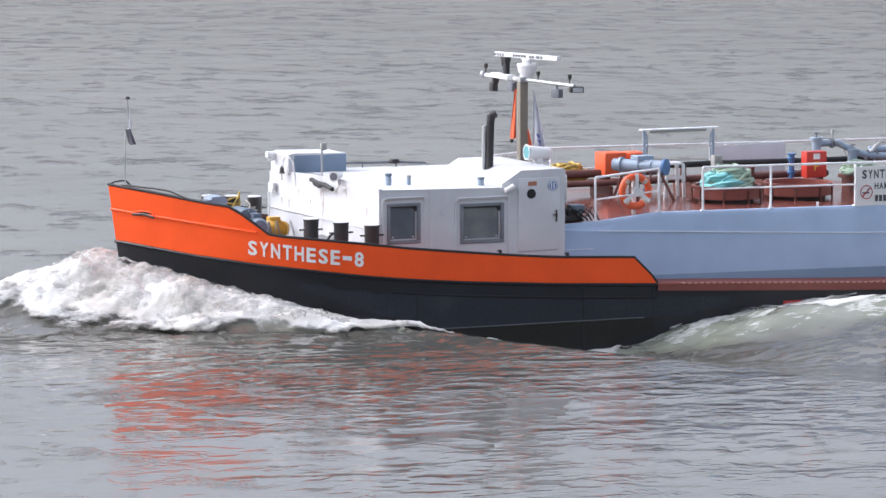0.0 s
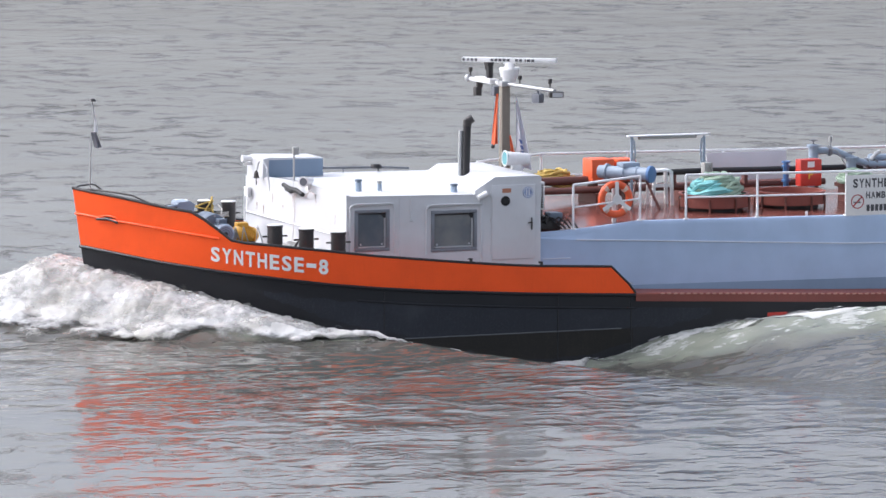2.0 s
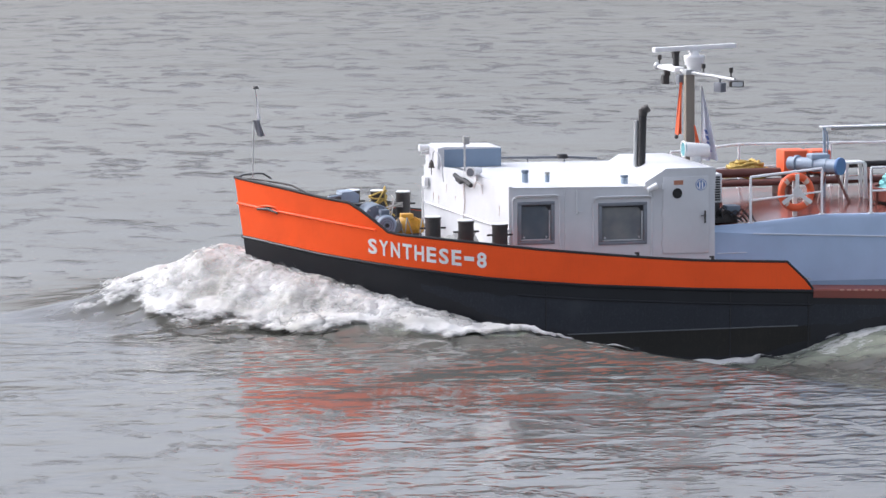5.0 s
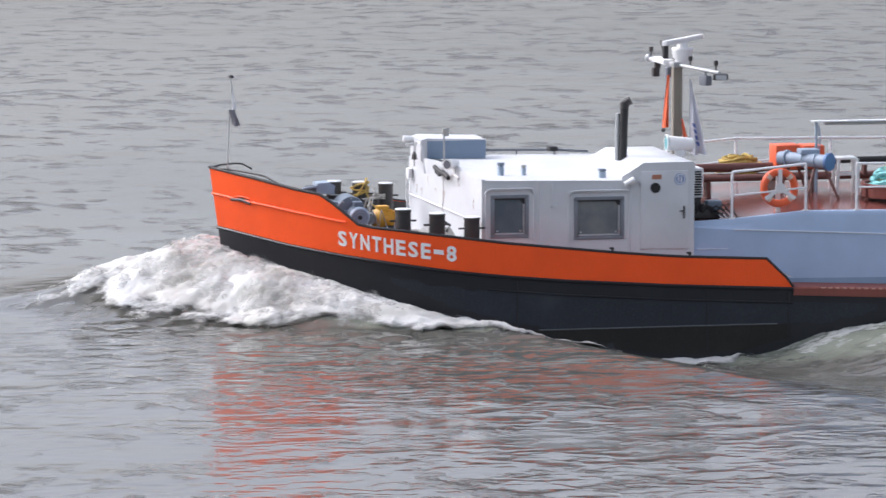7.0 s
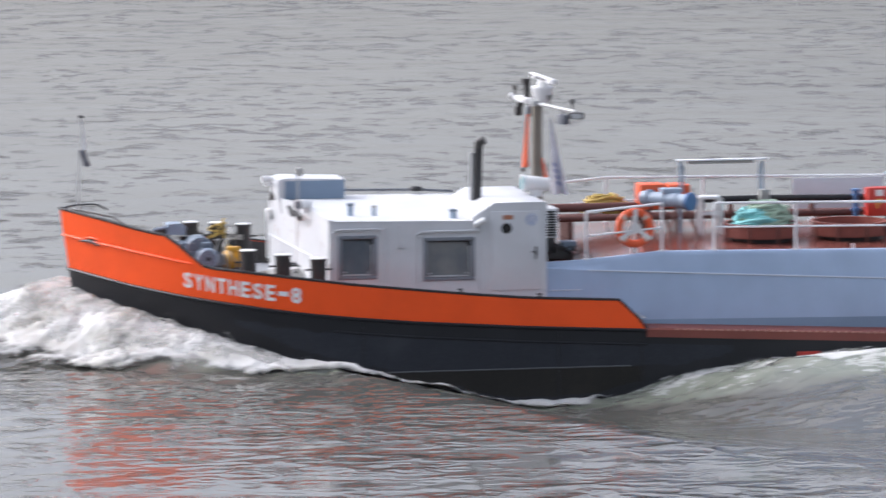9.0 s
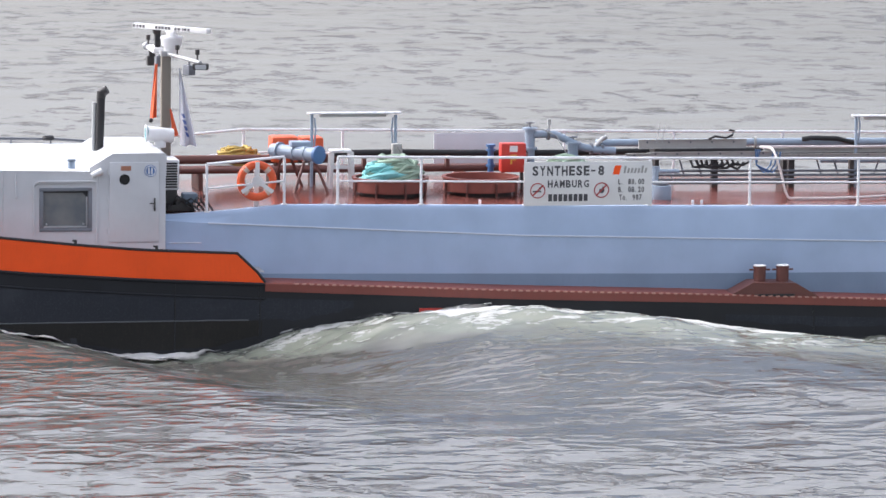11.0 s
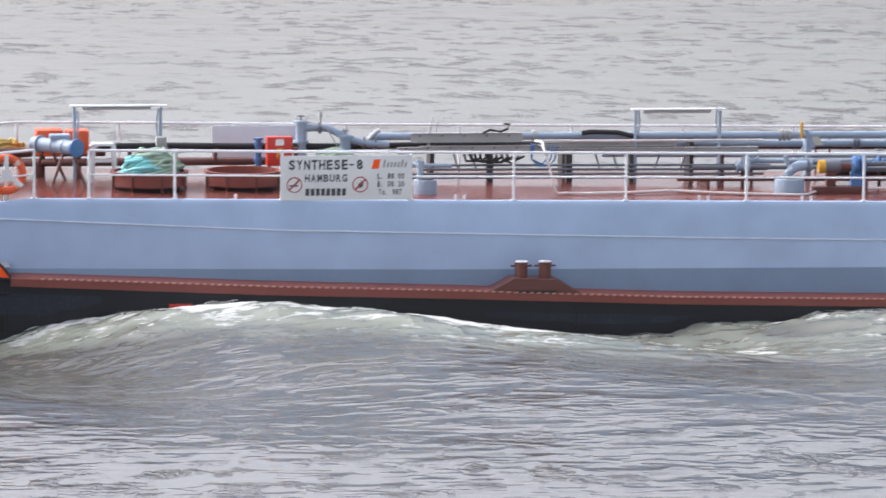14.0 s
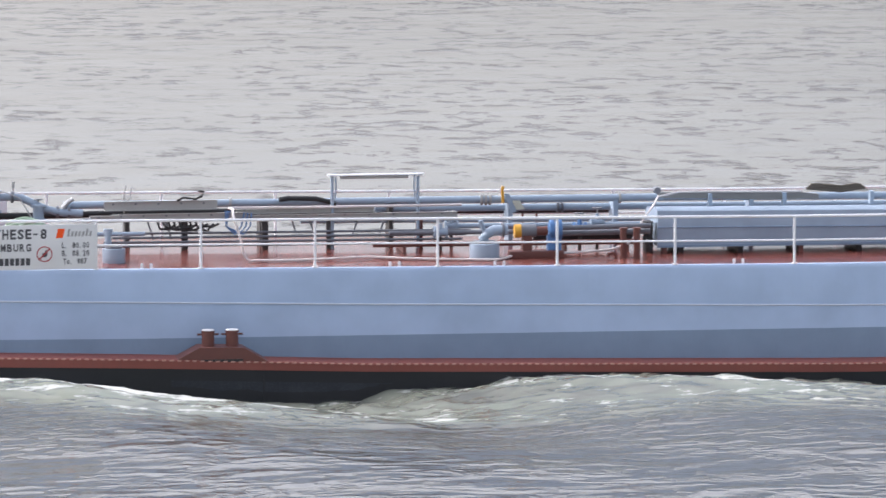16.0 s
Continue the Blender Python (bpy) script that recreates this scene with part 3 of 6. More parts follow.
for x in (-13.1, -8.8, -6.95, 5.4):
    bm = bmn()
    tube(bm, [skin(x, (orange_low(x) if x < -6.84 else red_low(x)) - 0.1, -1, -0.002), skin(x, -0.4, -1, -0.002)], 0.02, 6)
    part("weld_seam", bm, black_hull, ship)
bm = bmn()
a_, b_ = skin(-11.0, 1.02, -1, 0.0), skin(-11.0, 0.0, -1, 0.0)
slab(bm, [a_, b_ + Vector((-0.10, -0.01, 0)), b_ + Vector((0, -0.16, 0)), b_ + Vector((0.12, -0.01, 0))], (0, 0.02, 0.0))
part("hull_fin", bm, black_hull, ship, "narrow dark fin on the plating")

# the tank trunk
TRUNK = [-8.88, -8.4, -7.95, -7.4, -6.8, -6.29, -5.6] + [-5 + 1.0 * i for i in range(26)] + [25, 35, 45, 52]
bm, bd = bmn(), bmn()
for s in (-1, 1):
    rows, low = [], []
    for x in TRUNK:
        zg, zb, zk, zd = (gunwale(max(x, -6.84)) - 0.01, band(x), knuckle(x), deck_z(x))
        if x < -6.84:
            zg = 1.6
        Y = lambda d: MID + s * (3.10 + d)
        low.append([Vector((x, Y(0.20), zg)), Vector((x, Y(0.17), max(zb, zg + 0.03)))])
        rows.append([Vector((x, Y(d), z)) for d, z in ((0.17, max(zb, zg + 0.03)), (0.12, zk), (0.10, zk + 0.01), (0.05, zd - 0.10), (0.03, zd - 0.04), (0.0, zd), (-0.06, zd + 0.012))])
    sheet(bm, rows)
    sheet(bd, low)
    sheet(bm, [rows[0], [Vector((p.x, MID, p.z)) for p in rows[0]]])
part("trunk_side", bm, blue, ship, "pale blue tank trunk side")
part("trunk_base", bd, blue_dark, ship, "darker grey-blue lower trunk band")
bm = bmn()
for s in (-1, 1):
    tube(bm, [Vector((x, MID + s * 3.225, knuckle(x) + 0.005)) for x in TRUNK if x > -8.1], 0.02, 6)
    tube(bm, [Vector((-8.8, MID + s * 3.24, 2.33)), Vector((-8.1, MID + s * 3.24, 2.33))], 0.016, 6)
part("trunk_bead", bm, lit_edge, ship, "edge of the lapped plating with its highlight painted pale")
bm = bmn()
sheet(bm, [[Vector((x, MID + k * 3.04, deck_z(x) + 0.012 + 0.07 * (1 - k * k))) for k in (-1, -0.8, -0.4, 0, 0.4, 0.8, 1)] for x in TRUNK])
part("trunk_deck", bm, deck_red, ship, "wet red oxide painted trunk deck")

# the ship's name along the bow
arc, px_, total = [], None, 0.0
for i in range(200):
    x = -16.93 + 2.5 * i / 199
    p = skin(x, 2.6)
    total += (p - px_).length if px_ else 0
    arc.append((total, x))
    px_ = p
along = knots(arc)
length = [s for s, x in arc if x <= -14.44][-1]
white_letter = paint("white_lettering", (0.80, 0.80, 0.79), 0.5, dirt=0.05)
for i, ch in enumerate("SYNTHESE-8"):
    pitch = length / 9.87
    w = 0.78 * pitch
    bm = lettering(ch, 0.10 if ch == "-" else 0.345, 0.028, 0.012, w)
    bmesh.ops.subdivide_edges(bm, edges=[e for e in bm.edges if e.calc_length() > 0.12], cuts=2)
    bmesh.ops.triangulate(bm, faces=bm.faces)
    for v in bm.verts:
        s = i * pitch + v.co.x
        x = along(s)
        z = 2.565 - 0.28 * s / length + v.co.z + (0.13 if ch == "-" else 0)
        q = skin(x, z, -1, 0.006 - v.co.y)
        v.co = q
    part("letter", bm, white_letter, ship, "white block letter of the ship's name", smooth=False)

# ---- deckhouse ----
house = thing("deckhouse", (-11.3, 2.6, 2.3), "white steel deckhouse with two windows and a side door", "deckhouse")
HN, HF = -0.25, 5.9
bm = bmn()
# plan of the walls: near front corner, near rear corner, far rear, far front
plan = [(-13.72, HN), (-8.9, HN), (-8.9, HF), (-14.2, 5.25)]
def wall_z(x):
    return 3.97 + (x + 13.7) * -0.018
WIN = [(-13.52, -12.66, 2.69, 3.65), (-11.64, -10.50, 2.62, 3.57)]
xs = sorted({-13.72, -8.9, *[v for w in WIN for v in w[:2]]})
for a, b in zip(xs, xs[1:]):
    hit = [w for w in WIN if w[0] <= a and b <= w[1]]
    spans = [(2.1, hit[0][2]), (hit[0][3], 0)] if hit else [(2.1, 0)]
    for lo, hi in spans:
        za, zb = (hi or wall_z(a)), (hi or wall_z(b))
        bm = bmn()
        slab(bm, [(a, HN, lo), (b, HN, lo), (b, HN, zb), (a, HN, za)], (0, 0.08, 0))
        part("wall_plate", bm, white, house)
bm = bmn()
slab(bm, [(-13.72, HN + 0.002, 2.1)] + [(-13.72 - 0.48 * k, HN + 0.002 + 5.5 * k, wall_z(-13.72) + 0.03 + 0.09 * math.sin(math.pi * k)) for k in (0, 0.1, 0.2, 0.35, 0.5, 0.65, 0.8, 0.9, 1)] + [(-14.2, 5.25, 2.1)], (0.08, 0, 0))
part("front_wall", bm, white, house, "white front wall with rust runs")
bm = bmn()
slab(bm, [(-8.9, HN + 0.082, 2.1), (-8.9, HF, 2.1), (-8.9, HF, 3.9), (-8.9, HN + 0.082, 3.9)], (-0.08, 0, 0))
slab(bm, [(-14.1, 5.25, 2.1), (-8.98, HF, 2.1), (-8.98, HF, 3.88), (-14.1, 5.25, 3.98)], (0, -0.08, 0))
part("rear_wall", bm, white, house)
bm = bmn()
sheet(bm, [[Vector((x, HN - 0.012 + (HF - HN + 0.02 - 0.5 * max(0, (-11 - x) / 3)) * k, wall_z(x) + 0.004 + 0.09 * math.sin(math.pi * k))) for k in (0, 0.05, 0.2, 0.4, 0.6, 0.8, 0.95, 1)] for x in (-13.74, -12.5, -11.5, -10.5, -9.5, -8.9)])
part("roof", bm, white, house, "slightly crowned white roof")
bm = bmn()
# raised block over the door
z0 = 3.8
slab(bm, [(-10.55, HN - 0.004, z0), (-8.885, HN - 0.004, z0), (-8.885, HN - 0.004, 4.27), (-8.93, HN - 0.004, 4.30), (-10.05, HN - 0.004, 4.30), (-10.55, HN - 0.004, 4.0)], (0, 3.6, 0))
part("raised_block", bm, white, house, "white raised casing over the door")
bm = bmn()
slab(bm, [(-14.15, 4.18, 4.0), (-12.64, 4.18, 4.0), (-12.64, 4.18, 4.46), (-14.0, 4.18, 4.50), (-14.15, 4.18, 4.46)], (0, 1.1, 0))
cap = part("companion_hatch", bm, white, house, "white sliding hatch housing")
bm = bmn()
box(bm, -14.0, -12.645, 4.165, 4.185, 4.03, 4.44)
part("side_panel", bm, blue_dark, cap, "grey-blue hatch side")

def window_glass(name, low, high):
    """A pane before a drawn blind: a little uneven, with a clear gloss."""
    m = bpy.data.materials.new(name)
    m.use_nodes = True
    n, l = m.node_tree.nodes, m.node_tree.links
    b = n["Principled BSDF"]
    b.inputs["Roughness"].default_value, b.inputs["IOR"].default_value = 0.05, 1.5
    t, r = n.new("ShaderNodeTexNoise"), n.new("ShaderNodeValToRGB")
    t.inputs["Scale"].default_value, t.inputs["Detail"].default_value = 1.6, 3
    l.new(n.new("ShaderNodeTexCoord").outputs["Object"], t.inputs["Vector"])
    r.color_ramp.elements[0].position, r.color_ramp.elements[1].position = 0.35, 0.65
    r.color_ramp.elements[0].color, r.color_ramp.elements[1].color = (*low, 1), (*high, 1)
    l.new(t.outputs[0], r.inputs[0])
    l.new(r.outputs[0], b.inputs["Base Color"])
    return m


glass = window_glass("dim_window_glass", (0.085, 0.105, 0.125), (0.13, 0.15, 0.165))
blind = window_glass("window_glass_over_blind", (0.13, 0.145, 0.155), (0.21, 0.215, 0.205))
porthole_glass = window_glass("dark_porthole_glass", (0.008, 0.008, 0.010), (0.014, 0.014, 0.016))
frame_grey = paint("grey_frame", (0.21, 0.225, 0.25), 0.4, 0.3, dirt=0.2, scale=3)
steel_frame = paint("aluminium_frame", (0.50, 0.51, 0.52), 0.4, 0.3, dirt=0.15, scale=3)
gasket = paint("window_gap_shade", (0.020, 0.021, 0.024), 0.6, dirt=0.2, scale=3)
for a, b, lo, hi in WIN:
    bm = bmn()
    for q in ((a, b, lo, lo + 0.075), (a, b, hi - 0.075, hi), (a, a + 0.085, lo + 0.075, hi - 0.075), (b - 0.085, b, lo + 0.075, hi - 0.075)):
        box(bm, q[0], q[1], HN - 0.025, HN + 0.07, q[2], q[3], 0.012)
    win = part("window", bm, frame_grey, house, "grey aluminium framed window with a blind behind it")
    bm = bmn()
    box(bm, a + 0.08, b - 0.08, HN + 0.045, HN + 0.055, lo + 0.07, hi - 0.07)
    part("pane", bm, glass if a < -13 else blind, win)
    # the tilted sash leaves a dark gap above and at its hinged side; a near-black plate paints its shade
    bm = bmn()
    slab(bm, [(a + 0.09, HN + 0.02, hi - 0.08), (b - 0.09, HN + 0.02, hi - 0.08), (b - 0.09, HN + 0.02, hi - 0.20), (b - 0.13, HN + 0.02, hi - 0.20), (b - 0.20, HN + 0.02, hi - 0.115), (a + 0.09, HN + 0.02, hi - 0.105)], (0, 0.02, 0))
    part("gasket", bm, gasket, win, "dark plate for the shaded gap round the sash")
    bm = bmn()
    for q in ((a + 0.10, b - 0.10, lo + 0.085, lo + 0.115), (b - 0.125, b - 0.10, lo + 0.115, hi - 0.20)):
        box(bm, q[0], q[1], HN - 0.004, HN + 0.044, q[2], q[3], 0.004)
    part("sash", bm, steel_frame, win, "pale metal sash")
    for x in (a + 0.16, b - 0.18):
        bm = bmn()
        cyl(bm, (x, HN + 0.045, lo + 0.16), (x, HN + 0.01, lo + 0.16), 0.022, seg=10)
        part("catch", bm, steel_frame, win)
    # a welded white surround with rounded upper corners
    bm = bmn()
    w = 0.115
    edge = [(a - w, lo - 0.06), (a - w, hi + 0.02), (a - w + 0.08, hi + 0.10), (b + w - 0.08, hi + 0.10), (b + w, hi + 0.02), (b + w, lo - 0.06)]
    tube(bm, [(x, HN - 0.012, z) for x, z in edge], 0.024, 6)
    part("surround", bm, white, win)
    bm = bmn()
    tube(bm, [(a - 0.13, HN - 0.04, hi + 0.03), (a - 0.09, HN - 0.045, hi + 0.11), (a, HN - 0.05, hi + 0.14), (b, HN - 0.05, hi + 0.14), (b + 0.09, HN - 0.045, hi + 0.11)], 0.022, 6)
    part("rain_strip", bm, white, win)
    for k in range(4):
        bm = bmn()
        z = lo + 0.1 + (hi - lo - 0.2) * k / 3
        cyl(bm, (b + 0.16, HN, z), (b + 0.16, HN - 0.015, z), 0.016, seg=8)
        part("bolt", bm, white, win)
# weld seams and folds of the walls
bm = bmn()
for x in (-12.42, -10.36):
    bm = bmn()
    tube(bm, [(x, HN - 0.003, 2.3), (x, HN - 0.003, wall_z(x))], 0.014, 6)
    part("weld_seam", bm, white, house)
bm = bmn()
tube(bm, [(-13.735 - 0.0873 * k * 5.5, HN + 5.5 * k, 3.02 + 0.12 * k) for k in (0, 0.25, 0.5, 0.75, 1)], 0.022, 6)
part("front_fold", bm, white, house)
rust = paint("rust_run", (0.30, 0.17, 0.09), 0.8, dirt=0.5, dirt_colour=(0.5, 0.45, 0.38), scale=4)
rng = random.Random(17)
for i in range(9):
    y = rng.uniform(0.2, 4.8)
    x = -13.724 - 0.0873 * (y - HN) - 0.004
    z, h, w = rng.uniform(3.3, 3.85), rng.uniform(0.08, 0.30), rng.uniform(0.010, 0.022)
    bm = bmn()
    slab(bm, [(x + 0.0873 * w, y - w, z), (x - 0.0873 * w, y + w, z), (x, y, z - h)], (-0.003, 0, 0))
    part("rust_run", bm, rust, house, "thin brown rust run")

bm = bmn()
box(bm, -10.13, -9.05, HN - 0.035, HN + 0.0, 2.38, 4.11, 0.012)
door = part("door", bm, white, house, "white steel door with a round porthole")
bm = bmn()
cyl(bm, (-9.80, HN - 0.037, 3.74), (-9.80, HN - 0.05, 3.74), 0.115, seg=24)
part("porthole", bm, porthole_glass, door, "small round dark porthole")
bm = bmn()
box(bm, -9.16, -9.13, HN - 0.07, HN - 0.036, 3.05, 3.33, 0.004)
tube(bm, [(-9.145, HN - 0.06, 3.22), (-9.145, HN - 0.1, 3.22), (-9.26, HN - 0.1, 3.22)], 0.014, 6)
part("handle", bm, dark_steel, door)
bm = bmn()
for z in (2.62, 3.3, 3.9):
    bm = bmn()
    cyl(bm, (-10.15, HN - 0.03, z - 0.06), (-10.15, HN - 0.03, z + 0.06), 0.022, seg=8)
    part("hinge", bm, white, door)
bm = bmn()
cyl(bm, (-9.24, HN - 0.037, 3.92), (-9.24, HN - 0.041, 3.92), 0.13, seg=24)
disc = part("pictogram", bm, paint("sign_blue", (0.06, 0.16, 0.42), 0.4), door, "round blue and white sign")
bm = bmn()
box(bm, -9.29, -9.255, HN - 0.045, HN - 0.041, 3.85, 3.99)
box(bm, -9.225, -9.19, HN - 0.045, HN - 0.041, 3.85, 3.99)
tube(bm, ring((-9.24, HN - 0.043, 3.92), 0.105, "y"), 0.012, 6, True)
part("mark", bm, white_letter, disc)
bm = bmn()
box(bm, -9.88, -9.66, HN - 0.042, HN - 0.036, 3.93, 4.03)
part("notice", bm, paint("notice_brown", (0.40, 0.17, 0.10), 0.5), door, "small brown notice")

# ---- deck rail along the trunk edge ----
rail_white = paint("white_rail", (0.78, 0.79, 0.80), 0.4, dirt=0.05, dirt_colour=(0.3, 0.2, 0.15), scale=2)
def rail_run(name_label, posts, y, group):
    r = thing("railing", (posts[0], y, deck_z(posts[0])), name_label, "railing", group)
    for x in posts:
        bm = bmn()
        cyl(bm, (x, y, deck_z(x) - 0.0), (x, y, deck_z(x) + 1.04), 0.030, seg=8)
        box(bm, x - 0.06, x + 0.06, y - 0.035, y + 0.035, deck_z(x) + 0.0, deck_z(x) + 0.03)
        part("post", bm, rail_white, r)
    for h, rad in ((1.05, 0.030), (0.52, 0.022)):
        bm = bmn()
        tube(bm, [(x, y, deck_z(x) + h) for x in posts], rad, 8)
        part("top_rail" if h > 1 else "middle_rail", bm, rail_white, r)
    return r


rail_run("short white tubular railing beside the lifebuoy", [-7.96, -6.26], 0.03, "deck rails")
rail_run("long white tubular railing on the trunk edge", [-5.08, -3.23, -0.9, 1.9, 4.17, 6.65, 9.33, 11.96, 14.57, 17.23, 19.9, 22.6], 0.03, "deck rails")
rail_run("long white tubular railing on the far trunk edge", [-7.9, -6.2, -3.9, -1.3, 1.3, 3.9, 6.5, 9.1, 11.7, 14.3, 16.9, 19.5, 22.1], 6.17, "deck rails")


# ---- more materials for fittings ----
oxide = paint("brown_oxide_steel", (0.12, 0.040, 0.030), 0.5, dirt=0.35, dirt_colour=(0.05, 0.035, 0.03), scale=2)
pipe_blue = paint("pale_blue_pipe", (0.275, 0.345, 0.425), 0.42, dirt=0.2, dirt_colour=(0.22, 0.22, 0.22), scale=2)
deep_blue = paint("blue_enamel", (0.07, 0.17, 0.36), 0.4, dirt=0.25, scale=2)
motor_grey = paint("blue_grey_motor", (0.13, 0.17, 0.215), 0.45, dirt=0.35, scale=3)
yellow = paint("yellow_enamel", (0.62, 0.33, 0.03), 0.45, dirt=0.3, scale=3)
safety_orange = paint("safety_orange", (0.72, 0.11, 0.03), 0.5, dirt=0.2, scale=3)
fire_red = paint("fire_red", (0.50, 0.035, 0.02), 0.4, dirt=0.15, scale=3)
grey_tray = paint("weathered_tray", (0.36, 0.36, 0.34), 0.55, 0.1, dirt=0.35, dirt_colour=(0.2, 0.17, 0.14), scale=2)
plastic_white = paint("white_plastic", (0.75, 0.75, 0.74), 0.5, dirt=0.12, scale=3)
dark_pipe = paint("dark_grey_pipe", (0.13, 0.14, 0.16), 0.45, dirt=0.3, scale=3)
teal_rope = paint("turquoise_rope", (0.22, 0.52, 0.52), 0.85, dirt=0.3, dirt_colour=(0.2, 0.3, 0.28), scale=8, bump=0.6)
green_rope = paint("faded_green_rope", (0.30, 0.40, 0.30), 0.85, dirt=0.35, dirt_colour=(0.2, 0.22, 0.16), scale=8, bump=0.6)
yellow_rope = paint("yellow_rope", (0.48, 0.34, 0.09), 0.85, dirt=0.3, scale=8, bump=0.6)
grey_rope = paint("grey_rope", (0.34, 0.33, 0.30), 0.85, dirt=0.3, scale=8, bump=0.6)
mast_paint = paint("weathered_mast", (0.20, 0.175, 0.14), 0.55, dirt=0.35, dirt_colour=(0.1, 0.09, 0.07), scale=2)
cloth_white = paint("white_flag_cloth", (0.70, 0.71, 0.76), 0.8, dirt=0.15, scale=4)
cloth_blue = paint("blue_flag_print", (0.10, 0.15, 0.38), 0.8, dirt=0.1, scale=4)
lamp_glass = paint("dull_lamp_glass", (0.45, 0.47, 0.48), 0.15, dirt=0.1, scale=4)
sign_white = paint("sign_board", (0.70, 0.70, 0.68), 0.5, dirt=0.12, dirt_colour=(0.45, 0.40, 0.34), streak=0.08)
sign_ink = paint("sign_ink", (0.06, 0.06, 0.065), 0.5, dirt=0.05)
sign_red = paint("sign_red", (0.38, 0.05, 0.05), 0.5, dirt=0.05)
hose_white = paint("pale_hose", (0.62, 0.58, 0.56), 0.6, dirt=0.2, scale=4)
canvas = paint("brown_canvas", (0.10, 0.085, 0.065), 0.85, dirt=0.3, scale=4, bump=0.5)


def rope_pile(name, c, rx, ry, h, mats, label, turns=9, thick=0.045, seed=1, group=""):
    """Loose turns of rope heaped on one another."""
    rng = random.Random(seed)
    t = thing(name, c, label, "rope", group)
    for k, mat in enumerate(mats):
        bm = bmn()
        for i in range(turns):
            f = (i + 0.5) / turns
            up = h * (f ** 0.8) * (0.75 + 0.25 * k)
            sx, sy = rx * (1 - 0.45 * f) * rng.uniform(0.8, 1.05), ry * (1 - 0.45 * f) * rng.uniform(0.8, 1.05)
            ox, oy, ph = rng.uniform(-0.12, 0.12) * rx + (0.18 * rx if k else -0.1 * rx), rng.uniform(-0.1, 0.1) * ry, rng.uniform(0, 6.28)
            pts = []
            for j in range(36):
                a = 2 * math.pi * j / 36
                w = 1 + 0.10 * math.sin(3 * a + ph) + 0.06 * math.sin(5 * a + 2 * ph)
                drop = 0.45 * h * max(0, math.sin(2 * a + ph)) * f
                pts.append((c[0] + ox + sx * w * math.cos(a), c[1] + oy + sy * w * math.sin(a), max(c[2] + thick, c[2] + thick + up - drop + 0.02 * math.sin(4 * a + ph))))
            tube(bm, pts, thick, 6, True)
        part("rope_coil", bm, mat, t, "" if len(mats) == 1 else "loops of " + mat.name.replace("_", " "))
    return t


def bollard(x, y, z0, z1, r, mat, label, pin_axis="x", group=""):
    b = thing("bollard", (x, y, z0), label, "bollard", group)
    bm = bmn()
    cyl(bm, (x, y, z0), (x, y, z1 - 0.03), r * 0.94, seg=20)
    cyl(bm, (x, y, z1 - 0.07), (x, y, z1 - 0.02), r, seg=20, bevel=0.012)
    part("post", bm, mat, b)
    bm = bmn()
    cyl(bm, (x, y, z1 - 0.02), (x, y, z1), r * 0.95, seg=20, bevel=0.008)
    part("cap", bm, white_letter, b, "white painted cap")
    zp = z0 + 0.72 * (z1 - z0)
    bm = bmn()
    cyl(bm, (x - r * 1.6, y, zp), (x + r * 1.6, y, zp), 0.022, seg=8)
    part("pin", bm, mat, b)
    return b


def fd(x):
    return orange_low(x) + 0.24


# ---- foredeck ----
for x, zt in ((-15.52, 3.42), (-14.76, 3.31), (-13.98, 3.21)):
    bollard(x, -0.42, fd(x), zt, 0.185, dark_steel, "dark steel mooring bollard with a white cap", group="foredeck bollards")
for x, zt in ((-16.10, 3.55), (-15.50, 3.52), (-14.90, 3.48)):
    bollard(x, 4.5, fd(x) + 0.05, zt, 0.18, dark_steel, "dark steel mooring bollard with a white cap by the far bulwark", group="foredeck bollards")

jack = thing("jackstaff", (-18.8, MID, 3.0), "thin grey jackstaff with a small limp pennant", "flagpole")
bm = bmn()
tube(bm, [(-18.80, MID, 3.0), (-18.77, MID, 4.5), (-18.74, MID, 5.32)], 0.013, 8)
part("pole", bm, galv, jack)
bm = bmn()
tube(bm, [(-18.74, MID, 5.28), (-18.66, MID, 5.36), (-18.65, MID, 5.42), (-18.71, MID, 6.06)], 0.011, 6)
part("top_staff", bm, galv, jack)
bm = bmn()
cyl(bm, (-18.71, MID, 6.05), (-18.71, MID, 6.11), 0.09, 0.05, seg=12)
part("cap", bm, dark_steel, jack)
def drape(x0, y0, z0, x1, z1, w0, w1, folds, deep):
    """A hanging flag with folds."""
    rows = []
    for i in range(15):
        f = i / 14
        w = w0 + (w1 - w0) * f
        rows.append([Vector((x0 + (x1 - x0) * f + w * (j / 18 - 0.5), y0 + deep * math.sin(folds * j / 18 * 6.28 + f * 2) * f ** 0.5, z0 + (z1 - z0) * f + 0.05 * w * math.cos(folds * j / 18 * 6.28))) for j in range(19)])
    front = rows
    back = [[p + Vector((0, 0.008, 0)) for p in r] for r in rows]
    bm = bmn()
    sheet(bm, front + back[::-1])
    return bm
part("pennant", drape(-18.69, MID - 0.02, 5.92, -18.63, 5.34, 0.01, 0.09, 1.0, 0.02), paint("grey_pennant", (0.55, 0.56, 0.58), 0.8, dirt=0.2), jack, "faded pale grey pennant")
part("pennant_tail", drape(-18.70, MID - 0.03, 5.34, -18.58, 4.97, 0.14, 0.16, 1.3, 0.04), paint("dark_pennant", (0.20, 0.20, 0.22), 0.8), jack, "dark grey lower pennant")

